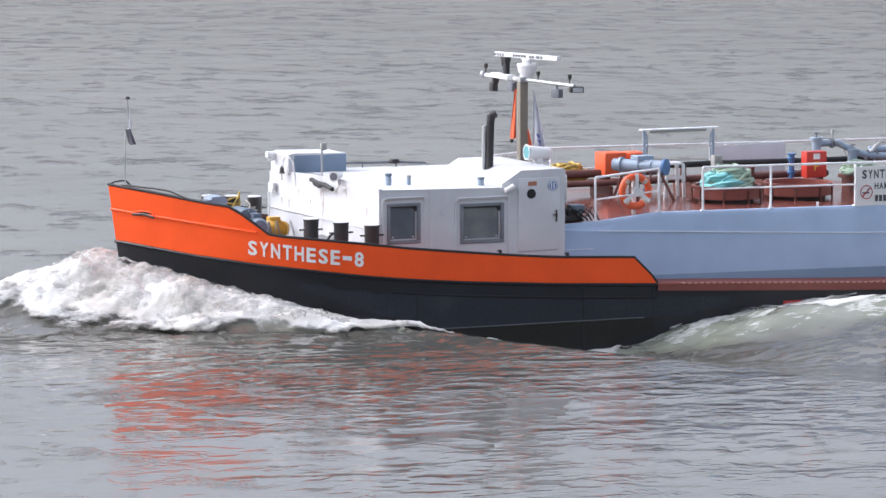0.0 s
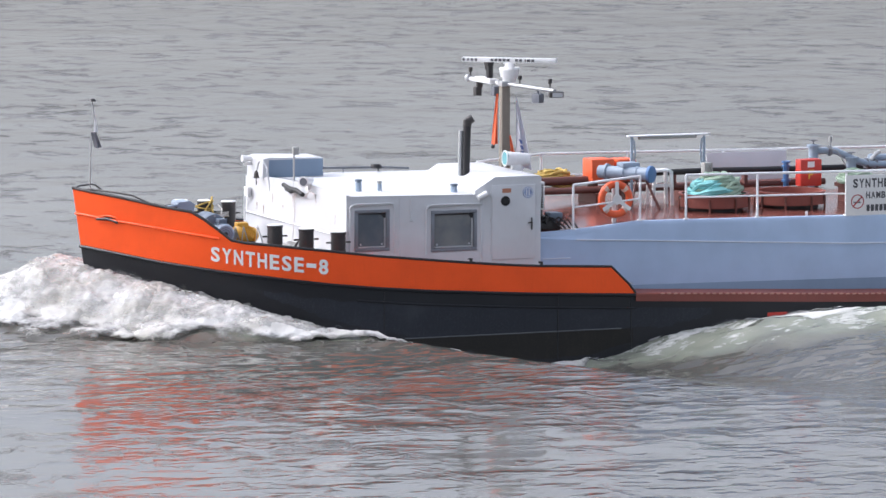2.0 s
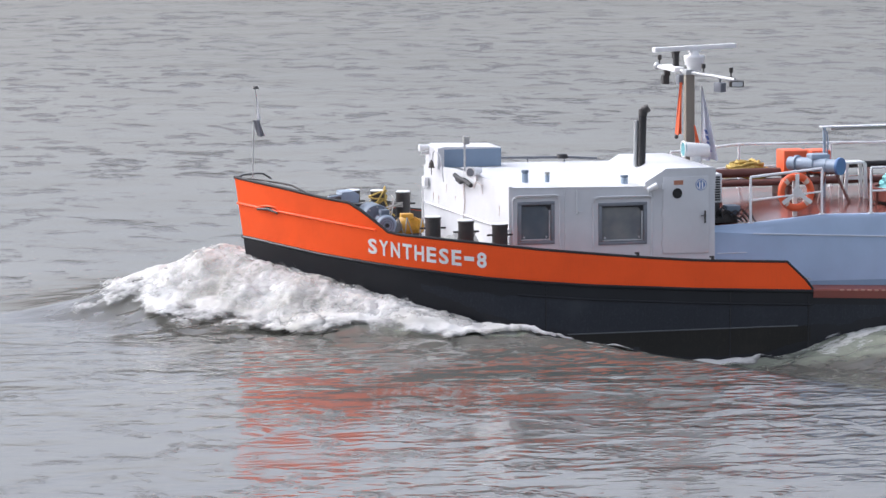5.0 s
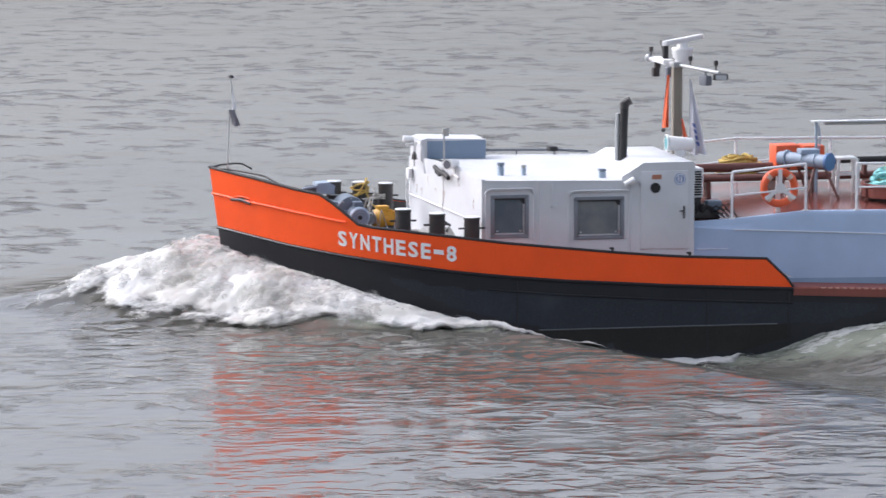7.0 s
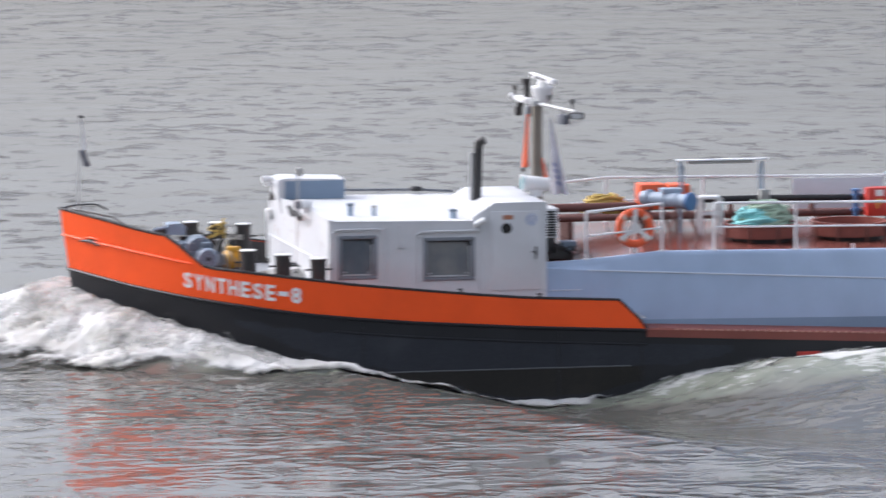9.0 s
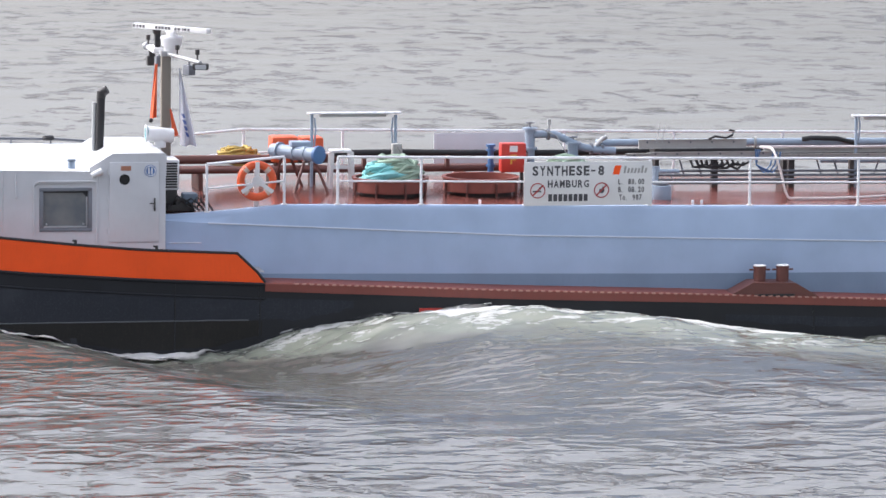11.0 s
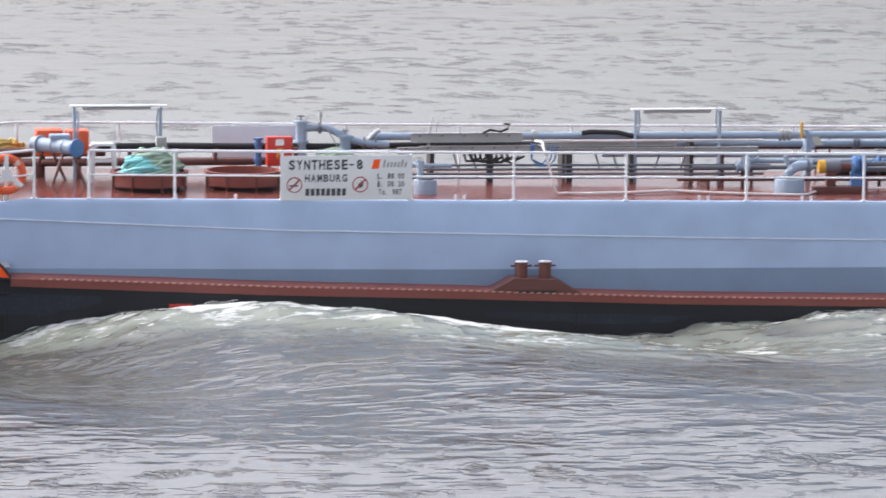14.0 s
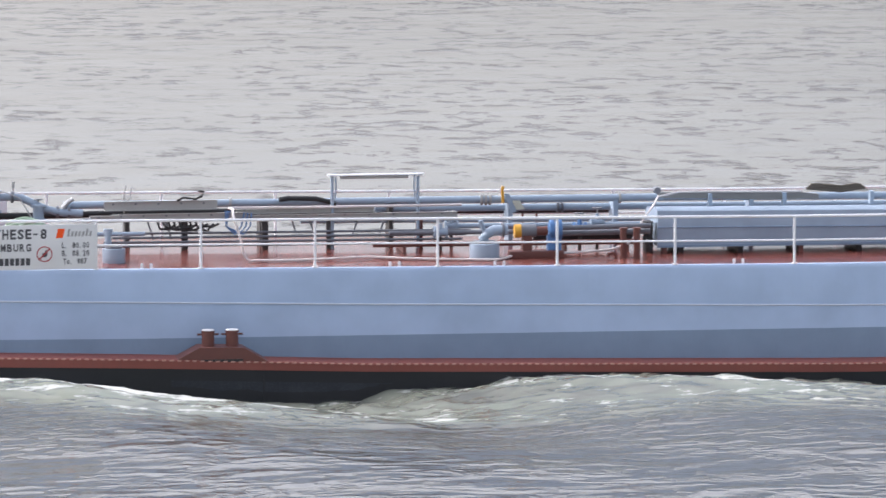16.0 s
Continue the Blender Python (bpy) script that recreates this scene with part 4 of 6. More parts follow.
hoop = thing("bow_rail", tuple(skin(-18.9, 3.95)), "low dark tubular rail on the bow", "railing")
bm = bmn()
for s in (-1, 1):
    tube(bm, [skin(-19.12, 4.04, s), skin(-18.9, 4.06, s) + Vector((0, -s * 0.05, 0)), skin(-18.45, 4.02, s) + Vector((0, -s * 0.06, 0)), skin(-18.22, 3.98, s) + Vector((0, -s * 0.06, 0)), skin(-17.95, bulwark_top(-17.95) + 0.02, s)], 0.022, 8)
part("hoop", bm, dark_steel, hoop)

hawse = thing("hawse_pipe", tuple(skin(-18.65, 3.36, -1)), "small worn steel hawse opening in the orange bow", "hawse")
bm = bmn()
tube(bm, [skin(-18.68 + 0.15 * math.cos(a), 3.40 + 0.07 * math.sin(a), -1, 0.02) for a in (2 * math.pi * i / 18 for i in range(18))], 0.022, 6, True)
part("rim", bm, orange, hawse)
bm = bmn()
bm.faces.new([bm.verts.new(skin(-18.68 + 0.13 * math.cos(a), 3.40 + 0.06 * math.sin(a), -1, 0.012)) for a in (2 * math.pi * i / 18 for i in range(18))])
part("opening", bm, rubber, hawse)
bm = bmn()
a_, b_ = skin(-18.86, 3.38, -1, 0.04), skin(-18.52, 3.33, -1, 0.05)
tube(bm, [a_, (a_ + b_) / 2 + Vector((0, -0.03, 0.05)), b_], 0.03, 6)
part("anchor_stock", bm, dark_steel, hawse)

winch = thing("anchor_winch", (-16.0, 1.9, fd(-16)), "blue-grey anchor winch with an electric motor and yellow gearbox", "winch")
zd_ = fd(-16)
bm = bmn()
box(bm, -17.0, -15.1, 1.2, 2.9, zd_ - 0.02, zd_ + 0.07, 0.01)
part("bedplate", bm, dark_steel, winch)
bm = bmn()
cyl(bm, (-16.17, 1.15, 3.07), (-16.17, 1.75, 3.07), 0.23, seg=24, bevel=0.03)
for i in range(12):
    a = 6.283 * i / 12
    c_ = (-16.17 + 0.235 * math.cos(a), 0, 3.07 + 0.235 * math.sin(a))
    box(bm, c_[0] - 0.012, c_[0] + 0.012, 1.25, 1.7, c_[2] - 0.012, c_[2] + 0.012)
part("motor", bm, motor_grey, winch, "finned grey-blue electric motor")
bm = bmn()
cyl(bm, (-16.17, 1.10, 3.07), (-16.17, 1.15, 3.07), 0.20, 0.235, seg=24)
fan_cover = part("fan_cover", bm, pipe_blue, winch, "pale fan cover")
for r in (0.055, 0.105, 0.155):
    bm = bmn()
    tube(bm, ring((-16.17, 1.097, 3.07), r, "y", 24), 0.010, 6, True)
    part("grille_ring", bm, motor_grey, fan_cover)
bm = bmn()
cyl(bm, (-16.17, 1.085, 3.07), (-16.17, 1.10, 3.07), 0.045, seg=14)
part("fan_hub", bm, rubber, fan_cover)
bm = bmn()
box(bm, -16.26, -16.06, 1.3, 1.6, 3.28, 3.40, 0.02)
part("terminal_box", bm, motor_grey, winch)
bm = bmn()
box(bm, -16.75, -16.0, 1.5, 2.4, zd_ + 0.05, 3.2, 0.06)
cyl(bm, (-16.28, 1.55, 3.20), (-16.28, 2.3, 3.20), 0.30, seg=28, bevel=0.04)
cyl(bm, (-16.62, 1.7, 3.16), (-16.62, 2.35, 3.16), 0.21, seg=24, bevel=0.03)
part("gear_casing", bm, motor_grey, winch, "rounded blue-grey gear casing")
for i in range(8):
    a = 6.2832 * i / 8
    bm = bmn()
    c_ = Vector((-16.28 + 0.25 * math.cos(a), 1.55, 3.20 + 0.25 * math.sin(a)))
    cyl(bm, c_, c_ + Vector((0, -0.02, 0)), 0.02, seg=6)
    part("casing_bolt", bm, galv, winch)
bm = bmn()
cyl(bm, (-15.66, 1.75, 2.96), (-15.30, 1.95, 2.94), 0.19, seg=24, bevel=0.02)
cyl(bm, (-15.30, 1.95, 2.94), (-15.16, 2.03, 2.935), 0.205, 0.17, seg=24, bevel=0.02)
cyl(bm, (-15.74, 1.70, 2.96), (-15.66, 1.75, 2.96), 0.12, 0.22, seg=20)
box(bm, -15.66, -15.38, 1.74, 1.96, 3.12, 3.25, 0.025)
for i in range(6):
    f = i / 5
    x, y = -15.60 + 0.26 * f, 1.783 + 0.145 * f
    cyl(bm, (x, y, 2.956), (x + 0.018, y + 0.01, 2.955), 0.205, seg=20)
part("gearbox", bm, yellow, winch, "yellow ribbed drive motor")
bm = bmn()
box(bm, -15.62, -15.2, 1.7, 2.1, zd_ + 0.05, 2.80, 0.02)
part("gearbox_foot", bm, dark_steel, winch)
bm = bmn()
cyl(bm, (-15.85, 1.6, 2.98), (-15.6, 2.0, 2.98), 0.13, seg=16)
part("coupling", bm, galv, winch)
bm = bmn()
slab(bm, [(-16.95, 2.3, 3.50), (-16.52, 2.3, 3.48), (-16.50, 2.3, 3.66), (-16.62, 2.3, 3.74), (-16.90, 2.3, 3.72)], (0, 0.5, 0))
part("hood", bm, pipe_blue, winch, "pale blue control box hood")
bm = bmn()
cyl(bm, (-17.0, 2.45, 2.7), (-17.0, 2.45, 3.66), 0.17, seg=18, bevel=0.02)
cyl(bm, (-16.45, 2.7, 2.7), (-16.45, 2.7, 3.42), 0.15, seg=18, bevel=0.02)
part("brake_drum", bm, dark_steel, winch, "dark brake drum")
bm = bmn()
tube(bm, [(-15.80, 2.4, 2.8), (-15.84, 2.4, 3.1), (-15.76, 2.4, 3.34)], 0.024, 8)
tube(bm, [(-15.86, 2.4, 3.34), (-15.70, 2.4, 3.36)], 0.02, 6)
part("brake_lever", bm, galv, winch, "galvanised brake lever")
bm = bmn()
tube(bm, [(-17.45, 2.3, 2.95), (-17.42, 2.3, 3.3), (-17.34, 2.3, 3.5), (-17.2, 2.3, 3.62), (-16.9, 2.3, 3.66)], 0.03, 8)
part("conduit", bm, pipe_blue, winch)
bm = bmn()
for x in (-15.95, -15.75, -15.4):
    tube(bm, [(x, 1.3, zd_), (x + 0.12, 1.4, 3.2), (x + 0.3, 1.5, zd_ + 0.2)], 0.018, 6)
part("guard", bm, galv, winch)
rope_pile("mooring_rope", (-14.75, 1.2, fd(-14.8) + 0.06), 0.42, 0.7, 0.28, [grey_rope], "grey mooring rope heaped on the foredeck", 8, 0.04, 3)
line = thing("mooring_line", (-15.3, 3.6, 2.95), "pale mooring line looped round the bollard", "rope")
bm = bmn()
tube(bm, [(-15.45, 3.4, 2.75), (-15.50, 3.5, 3.05), (-15.40, 3.8, 3.22), (-15.22, 4.1, 3.18), (-15.05, 4.28, 3.20), (-14.88, 4.42, 3.26)], 0.022, 8)
tube(bm, [(-15.55, 3.4, 2.75), (-15.40, 3.6, 3.12), (-15.28, 3.9, 3.36), (-15.26, 4.2, 3.42)], 0.02, 8)
for z in (3.14, 3.18, 3.22):
    tube(bm, [Vector((-15.08 + 0.198 * math.cos(a), 4.5 + 0.198 * math.sin(a), z + 0.008 * math.sin(3 * a))) for a in (6.2832 * k / 20 for k in range(20))], 0.02, 6, True)
part("strands", bm, grey_rope, line)
tie = thing("yellow_line", (-15.5, 4.28, 3.3), "yellow mooring line tied round a foredeck bollard", "rope")
bm = bmn()
for k in range(4):
    tilt = 0.06 * (k % 2 * 2 - 1)
    tube(bm, [Vector((-15.5 + 0.20 * math.cos(a), 4.5 + 0.20 * math.sin(a), 3.22 + 0.07 * k + tilt * math.sin(a + k) + 0.05 * math.cos(a))) for a in (6.2832 * j / 20 for j in range(20))], 0.022, 6, True)
tube(bm, [(-15.62, 4.28, 3.2), (-15.52, 4.26, 3.36), (-15.42, 4.27, 3.52), (-15.38, 4.32, 3.62), (-15.40, 4.26, 3.30), (-15.30, 4.2, 3.05), (-15.2, 4.1, 2.95)], 0.022, 6)
part("strands", bm, yellow_rope, tie)
heap = thing("pale_tarpaulin", (-14.4, 0.9, fd(-14.4)), "crumpled pale tarpaulin heaped before the deckhouse", "tarpaulin")
bm = bmn()
sheet(bm, [[Vector((-15.05 + 1.2 * u, 0.5 + 1.2 * v, fd(-14.5) + 0.42 * (math.sin(math.pi * u) * math.sin(math.pi * v)) ** 0.6 * (1 + 0.9 * noise.noise((4.5 * u, 4.5 * v, 2))) + 0.05 * noise.noise((14 * u, 14 * v, 5)))) for v in (k / 22 for k in range(23))] for u in (k / 26 for k in range(27))])
part("cloth", bm, grey_tray, heap)
bm = bmn()
tube(bm, [(-14.75, 0.7, fd(-14.7) + 0.1), (-14.6, 0.65, fd(-14.7) + 0.48), (-14.35, 0.7, fd(-14.7) + 0.62), (-14.2, 0.8, fd(-14.7) + 0.52), (-14.3, 0.7, fd(-14.7) + 0.40)], 0.03, 8)
part("strap", bm, rubber, heap, "black strap over the heap")
gang = thing("gangplank", (-14.6, 0.5, fd(-14.6)), "light metal gangplank lying on the foredeck", "gangplank")
bm = bmn()
for y in (0.42, 0.72):
    tube(bm, [(-15.3, y + 0.5, fd(-15.3) + 0.32), (-13.95, y - 0.1, fd(-14) + 0.16)], 0.035, 6)
part("side_rail", bm, galv, gang)
for i in range(8):
    f = i / 7
    bm = bmn()
    x, y, z = -15.2 + 1.15 * f, 0.42 + 0.5 * (1 - f) - 0.1 * f, fd(-15.2 + 1.15 * f) + 0.31 - 0.14 * f
    tube(bm, [(x, y, z), (x, y + 0.3, z)], 0.018, 6)
    part("rung", bm, galv, gang)

# ---- fittings on the deckhouse ----
FX = lambda y: -13.75 - 0.086 * (y + 0.25)
bell = thing("ship_bell", (-14.14, 4.1, 4.02), "small blackened ship's bell under a white hoop", "bell")
bm = bmn()
tube(bm, [(-14.14, 3.75, 3.75), (-14.2, 3.75, 4.3), (-14.24, 3.85, 4.42), (-14.26, 4.05, 4.45), (-14.26, 4.2, 4.38), (-14.26, 4.28, 4.2)], 0.02, 8)
part("hoop", bm, white, bell)
bm = bmn()
for a, b, r1, r2 in ((4.17, 4.21, 0.025, 0.015), (4.13, 4.17, 0.055, 0.035), (4.05, 4.13, 0.06, 0.055), (4.02, 4.05, 0.085, 0.062)):
    cyl(bm, (-14.28, 4.28, a), (-14.28, 4.28, b), r1, r2, seg=14)
cyl(bm, (-14.28, 4.28, 3.86), (-14.28, 4.28, 4.03), 0.012, seg=6)
part("bell_body", bm, paint("dark_bronze", (0.045, 0.038, 0.034), 0.5, dirt=0.3, scale=4), bell)

horn = thing("loudhailer", (-13.9, 1.7, 4.02), "small white loudhailer on the front roof edge", "loudspeaker")
bm = bmn()
cyl(bm, (-14.12, 1.5, 4.17), (-13.95, 1.68, 4.17), 0.13, 0.09, seg=18)
cyl(bm, (-13.95, 1.68, 4.17), (-13.82, 1.82, 4.17), 0.09, 0.07, seg=18)
part("trumpet", bm, plastic_white, horn)
bm = bmn()
cyl(bm, (-14.125, 1.495, 4.17), (-14.10, 1.52, 4.17), 0.095, 0.08, seg=18)
part("mouth", bm, dark_pipe, horn)
bm = bmn()
box(bm, -13.95, -13.85, 1.66, 1.76, 3.96, 4.1)
part("bracket", bm, plastic_white, horn)

ant = thing("antenna", (-13.95, 2.6, 4.0), "thin antenna with a small grey head", "antenna")
bm = bmn()
tube(bm, [(-13.95, 2.6, 3.9), (-13.95, 2.6, 4.72)], 0.025, 8)
part("pole", bm, galv, ant)
bm = bmn()
box(bm, -13.98, -13.84, 2.55, 2.65, 4.70, 4.88, 0.02)
part("head", bm, grey_tray, ant)

lash = thing("hose_bundle", (-14.0, 2.4, 3.85), "dark lashed hose on the front wall", "hose")
bm = bmn()
tube(bm, [(FX(2.9) - 0.08, 2.9, 3.98), (FX(2.5) - 0.11, 2.5, 3.93), (FX(2.1) - 0.09, 2.1, 3.90), (FX(1.8) - 0.1, 1.8, 3.84)], 0.055, 8)
tube(bm, [(FX(2.7) - 0.1, 2.7, 3.9), (FX(2.4) - 0.12, 2.4, 3.86), (FX(2.2) - 0.09, 2.2, 3.93)], 0.05, 8)
part("bundle", bm, rubber, lash)
bm = bmn()
tube(bm, [(FX(2.3) - 0.07, 2.3, 3.86), (FX(2.35) - 0.05, 2.35, 3.4), (FX(2.45) - 0.05, 2.45, 2.9), (FX(2.4) - 0.08, 2.4, 2.5)], 0.012, 6)
tube(bm, [(FX(1.7) - 0.07, 1.7, 3.8), (FX(1.5) - 0.09, 1.5, 3.95), (FX(1.2) - 0.06, 1.2, 3.9), (FX(1.2) - 0.05, 1.2, 3.7)], 0.02, 6)
part("cord", bm, hose_white, lash)

for x, y, z, r, hgt, nm in ((-13.1, 0.6, 3.98, 0.085, 0.30, "pale blue mushroom vent on the white roof"), (-12.58, 0.6, 3.98, 0.06, 0.24, "slim pale grey vent pipe on the white roof"), (-10.89, 0.2, 3.9, 0.095, 0.24, "pale blue mushroom vent on the white roof")):
    v = thing("roof_vent", (x, y, z), nm, "vent", "roof vents")
    bm = bmn()
    cyl(bm, (x, y, z), (x, y, z + hgt * 0.72), r * 0.85, seg=14)
    part("stem", bm, pipe_blue, v)
    bm = bmn()
    cyl(bm, (x, y, z + hgt * 0.72), (x, y, z + hgt * 0.8), r * 0.6, seg=12)
    cyl(bm, (x, y, z + hgt * 0.78), (x, y, z + hgt), r, r * 0.95, seg=14, bevel=0.01)
    part("cap", bm, motor_grey if r > 0.07 else grey_tray, v)
grab = thing("roof_handrail", (-11.5, 5.5, 4.0), "dark handrail along the far roof edge", "handrail")
bm = bmn()
tube(bm, [(-12.6, 5.55, 4.08), (-10.6, 5.6, 4.04), (-9.9, 5.6, 3.99)], 0.03, 8)
part("bar", bm, dark_pipe, grab)
for x in (-12.5, -11.6, -10.7):
    bm = bmn()
    cyl(bm, (x, 5.57, 3.86), (x, 5.57, 4.07), 0.02, seg=8)
    part("foot", bm, dark_pipe, grab)
bm = bmn()
cyl(bm, (-10.75, 5.6, 4.02), (-10.75, 5.6, 4.12), 0.15, 0.12, seg=16, bevel=0.02)
part("dome", bm, rubber, grab)
bm = bmn()
tube(bm, [(-12.15, HN, 3.86), (-12.15, HN - 0.06, 3.86), (-12.15, HN - 0.06, 3.36), (-12.15, HN, 3.36)], 0.016, 6)
box(bm, -12.10, -12.03, HN - 0.03, HN - 0.001, 3.34, 3.40)
part("grab_handle", bm, white, house)
wlamp = thing("wall_lamp", (-10.42, HN - 0.1, 3.9), "small white wall lamp on the deckhouse corner", "lamp")
bm = bmn()
cyl(bm, (-10.45, HN, 3.86), (-10.45, HN - 0.12, 3.86), 0.05, seg=10)
cyl(bm, (-10.52, HN - 0.12, 3.84), (-10.30, HN - 0.12, 3.94), 0.055, 0.075, seg=12)
part("housing", bm, plastic_white, wlamp)
bm = bmn()
tube(bm, [(-10.40, HN - 0.015, 3.85), (-10.40, HN - 0.02, 2.25)], 0.022, 6)
part("conduit", bm, white, wlamp)
fl = thing("bulkhead_lamp", (-14.35, 5.2, 4.4), "small white lamp on the far front corner", "lamp")
bm = bmn()
cyl(bm, (-14.1, 5.0, 4.42), (-14.38, 5.0, 4.42), 0.06, 0.08, seg=12)
cyl(bm, (-14.1, 5.0, 4.30), (-14.32, 5.0, 4.30), 0.04, seg=10)
part("housing", bm, plastic_white, fl)
bx = thing("junction_box", (-14.3, 5.1, 3.3), "small grey box and pipe on the front wall", "box")
bm = bmn()
box(bm, -14.30, -14.20, 4.85, 5.1, 3.52, 3.75, 0.02)
tube(bm, [(-14.26, 5.15, 3.5), (-14.26, 5.15, 2.6)], 0.025, 6)
part("case", bm, plastic_white, bx)

ex = thing("exhaust_pipe", (-10.14, 1.33, 4.28), "black exhaust stack with a bent outlet", "exhaust")
bm = bmn()
cyl(bm, (-10.14, 1.33, 4.2), (-10.11, 1.33, 5.38), 0.092, seg=20)
part("pipe_body", bm, rubber, ex)
bm = bmn()
cyl(bm, (-10.26, 1.40, 4.2), (-10.24, 1.40, 5.25), 0.05, seg=12)
part("side_pipe", bm, galv, ex)
bm = bmn()
cyl(bm, (-10.11, 1.33, 5.36), (-10.09, 1.33, 5.50), 0.10, 0.11, seg=20)
cyl(bm, (-10.11, 1.33, 5.47), (-9.98, 1.28, 5.55), 0.10, 0.095, seg=20)
part("outlet", bm, dark_steel, ex)

cowl = thing("cowl_ventilator", (-8.75, 1.5, 4.3), "white horizontal cowl ventilator with a turquoise mouth", "ventilator")
bm = bmn()
tube(bm, ring((-9.10, 1.45, 4.56), 0.175, "x"), 0.018, 6, True)
cyl(bm, (-9.08, 1.45, 4.56), (-8.5, 1.5, 4.50), 0.165, 0.155, seg=24, bevel=0.01)
part("cowl_body", bm, plastic_white, cowl)
bm = bmn()
cyl(bm, (-9.10, 1.449, 4.562), (-9.07, 1.45, 4.56), 0.155, seg=24)
part("mouth", bm, paint("turquoise_lining", (0.10, 0.30, 0.32), 0.6), cowl, "turquoise mouth")
bm = bmn()
cyl(bm, (-8.78, 1.5, 4.25), (-8.78, 1.5, 4.45), 0.13, seg=16)
part("stem", bm, plastic_white, cowl)

# ---- mast ----
mast = thing("mast", (-8.43, MID, 2.95), "weathered brown mast with lamps, arms and a radar", "mast")
bm = bmn()
box(bm, -8.54, -8.33, MID - 0.1, MID + 0.1, 2.9, 6.22, 0.015)
part("pole", bm, mast_paint, mast)
YN, YF_ = Vector((-7.95, 1.2, 6.13)), Vector((-8.60, 4.95, 6.17))
bm = bmn()
tube(bm, [(-8.42, MID, 6.17), YN], 0.042, 8)
box(bm, -8.56, -8.3, MID - 0.14, MID + 0.14, 6.12, 6.24, 0.02)
part("near_yard", bm, galv, mast)
bm = bmn()
tube(bm, [(-8.45, MID, 6.17), YF_], 0.05, 8)
box(bm, -8.66, -8.42, 3.5, 4.5, 6.14, 6.26, 0.03)
part("far_yard", bm, plastic_white, mast)
bm = bmn()
box(bm, YN.x - 0.17, YN.x + 0.17, YN.y - 0.22, YN.y + 0.02, 5.98, 6.12, 0.03, turn=-15)
fl1 = part("floodlight", bm, dark_steel, mast, "dark floodlight")
bm = bmn()
box(bm, YN.x - 0.14, YN.x + 0.10, YN.y - 0.245, YN.y - 0.222, 6.0, 6.10, turn=-15)
part("lens", bm, lamp_glass, fl1)
bm = bmn()
box(bm, -8.18, -8.0, 1.75, 2.0, 5.80, 6.02, 0.03, turn=25)
tube(bm, [(-8.09, 1.87, 6.0), (-8.09, 1.87, 6.15)], 0.025, 6)
part("searchlight", bm, dark_pipe, mast, "dark searchlight")
for x, y, z0, z1 in ((-7.98, 1.4, 6.14, 6.40), (-8.25, 2.6, 6.17, 6.40), (-8.58, 4.9, 6.2, 6.45), (-8.52, 4.0, 6.25, 6.6)):
    bm = bmn()
    cyl(bm, (x, y, z0), (x, y, z0 + 0.55 * (z1 - z0)), 0.018, seg=8)
    cyl(bm, (x, y, z0 + 0.55 * (z1 - z0)), (x, y, z1), 0.05, seg=12, bevel=0.008)
    part("signal_lamp", bm, dark_steel, mast)
bm = bmn()
box(bm, -8.62, -8.46, 3.7, 3.95, 6.56, 6.68, 0.015)
box(bm, -8.58, -8.46, 3.75, 3.9, 6.26, 6.58, 0.02)
part("navigation_light", bm, rubber, mast)
bm = bmn()
box(bm, -8.68, -8.52, 4.3, 4.5, 5.80, 6.02, 0.03)
box(bm, -8.64, -8.5, 4.3, 4.42, 6.0, 6.16, 0.02)
part("navigation_light", bm, dark_steel, mast)
bm = bmn()
box(bm, -8.62, -8.40, 3.3, 3.55, 5.86, 6.1, 0.04)
part("loudspeaker", bm, dark_pipe, mast)
bm = bmn()
bmesh.ops.create_uvsphere(bm, u_segments=14, v_segments=10, radius=0.09, matrix=Matrix.Translation((-8.62, 4.95, 6.19)))
part("camera_head", bm, galv, mast)
bm = bmn()
for a, b, r1, r2 in ((6.2, 6.34, 0.15, 0.18), (6.34, 6.52, 0.21, 0.245), (6.52, 6.56, 0.25, 0.235), (6.56, 6.66, 0.12, 0.10)):
    cyl(bm, (-8.31, MID, a), (-8.31, MID, b), r1, r2, seg=24)
part("radar_pedestal", bm, plastic_white, mast, "white radar pedestal")
SCAN = (-8.31, MID, 6.72)
bm = bmn()
box(bm, -9.46, -7.16, MID - 0.07, MID + 0.06, 6.68, 6.79, 0.02)
box(bm, -8.45, -8.17, MID - 0.06, MID + 0.06, 6.64, 6.69, 0.01)
bmesh.ops.translate(bm, verts=bm.verts, vec=BASE[mast] - Vector(SCAN))
scanner = part("radar_scanner", bm, plastic_white, mast, "long white turning radar scanner")
scanner.location = Vector(SCAN) - BASE[mast]
bm = bmn()
x = -0.62
for w in (0.085, 0.10, 0.04, 0.085, 0.085, 0.0, 0.09, 0.085, 0.09, 0.085, 0.09, 0.0, 0.0, 0.0, 0.07, 0.07, 0.06, 0.07):
    if w:
        bm = bmn()
        box(bm, x, x + w * 0.8, 0.060, 0.066, -0.015, 0.045)
        bmesh.ops.translate(bm, verts=bm.verts, vec=BASE[mast])
        part("lettering_bar", bm, sign_ink, scanner, "dark bar of lettering")
    x += 0.10
flag = thing("orange_flag", (-8.66, MID - 0.1, 4.7), "furled orange and black flag hanging at the mast", "flag")
part("cloth", drape(-8.66, MID - 0.1, 5.95, -8.72, 4.75, 0.06, 0.14, 1.2, 0.05), safety_orange, flag)
bm = bmn()
bmesh.ops.create_uvsphere(bm, u_segments=10, v_segments=8, radius=0.05, matrix=Matrix.Translation((-8.78, MID - 0.12, 4.70)))
part("weight", bm, rubber, flag)
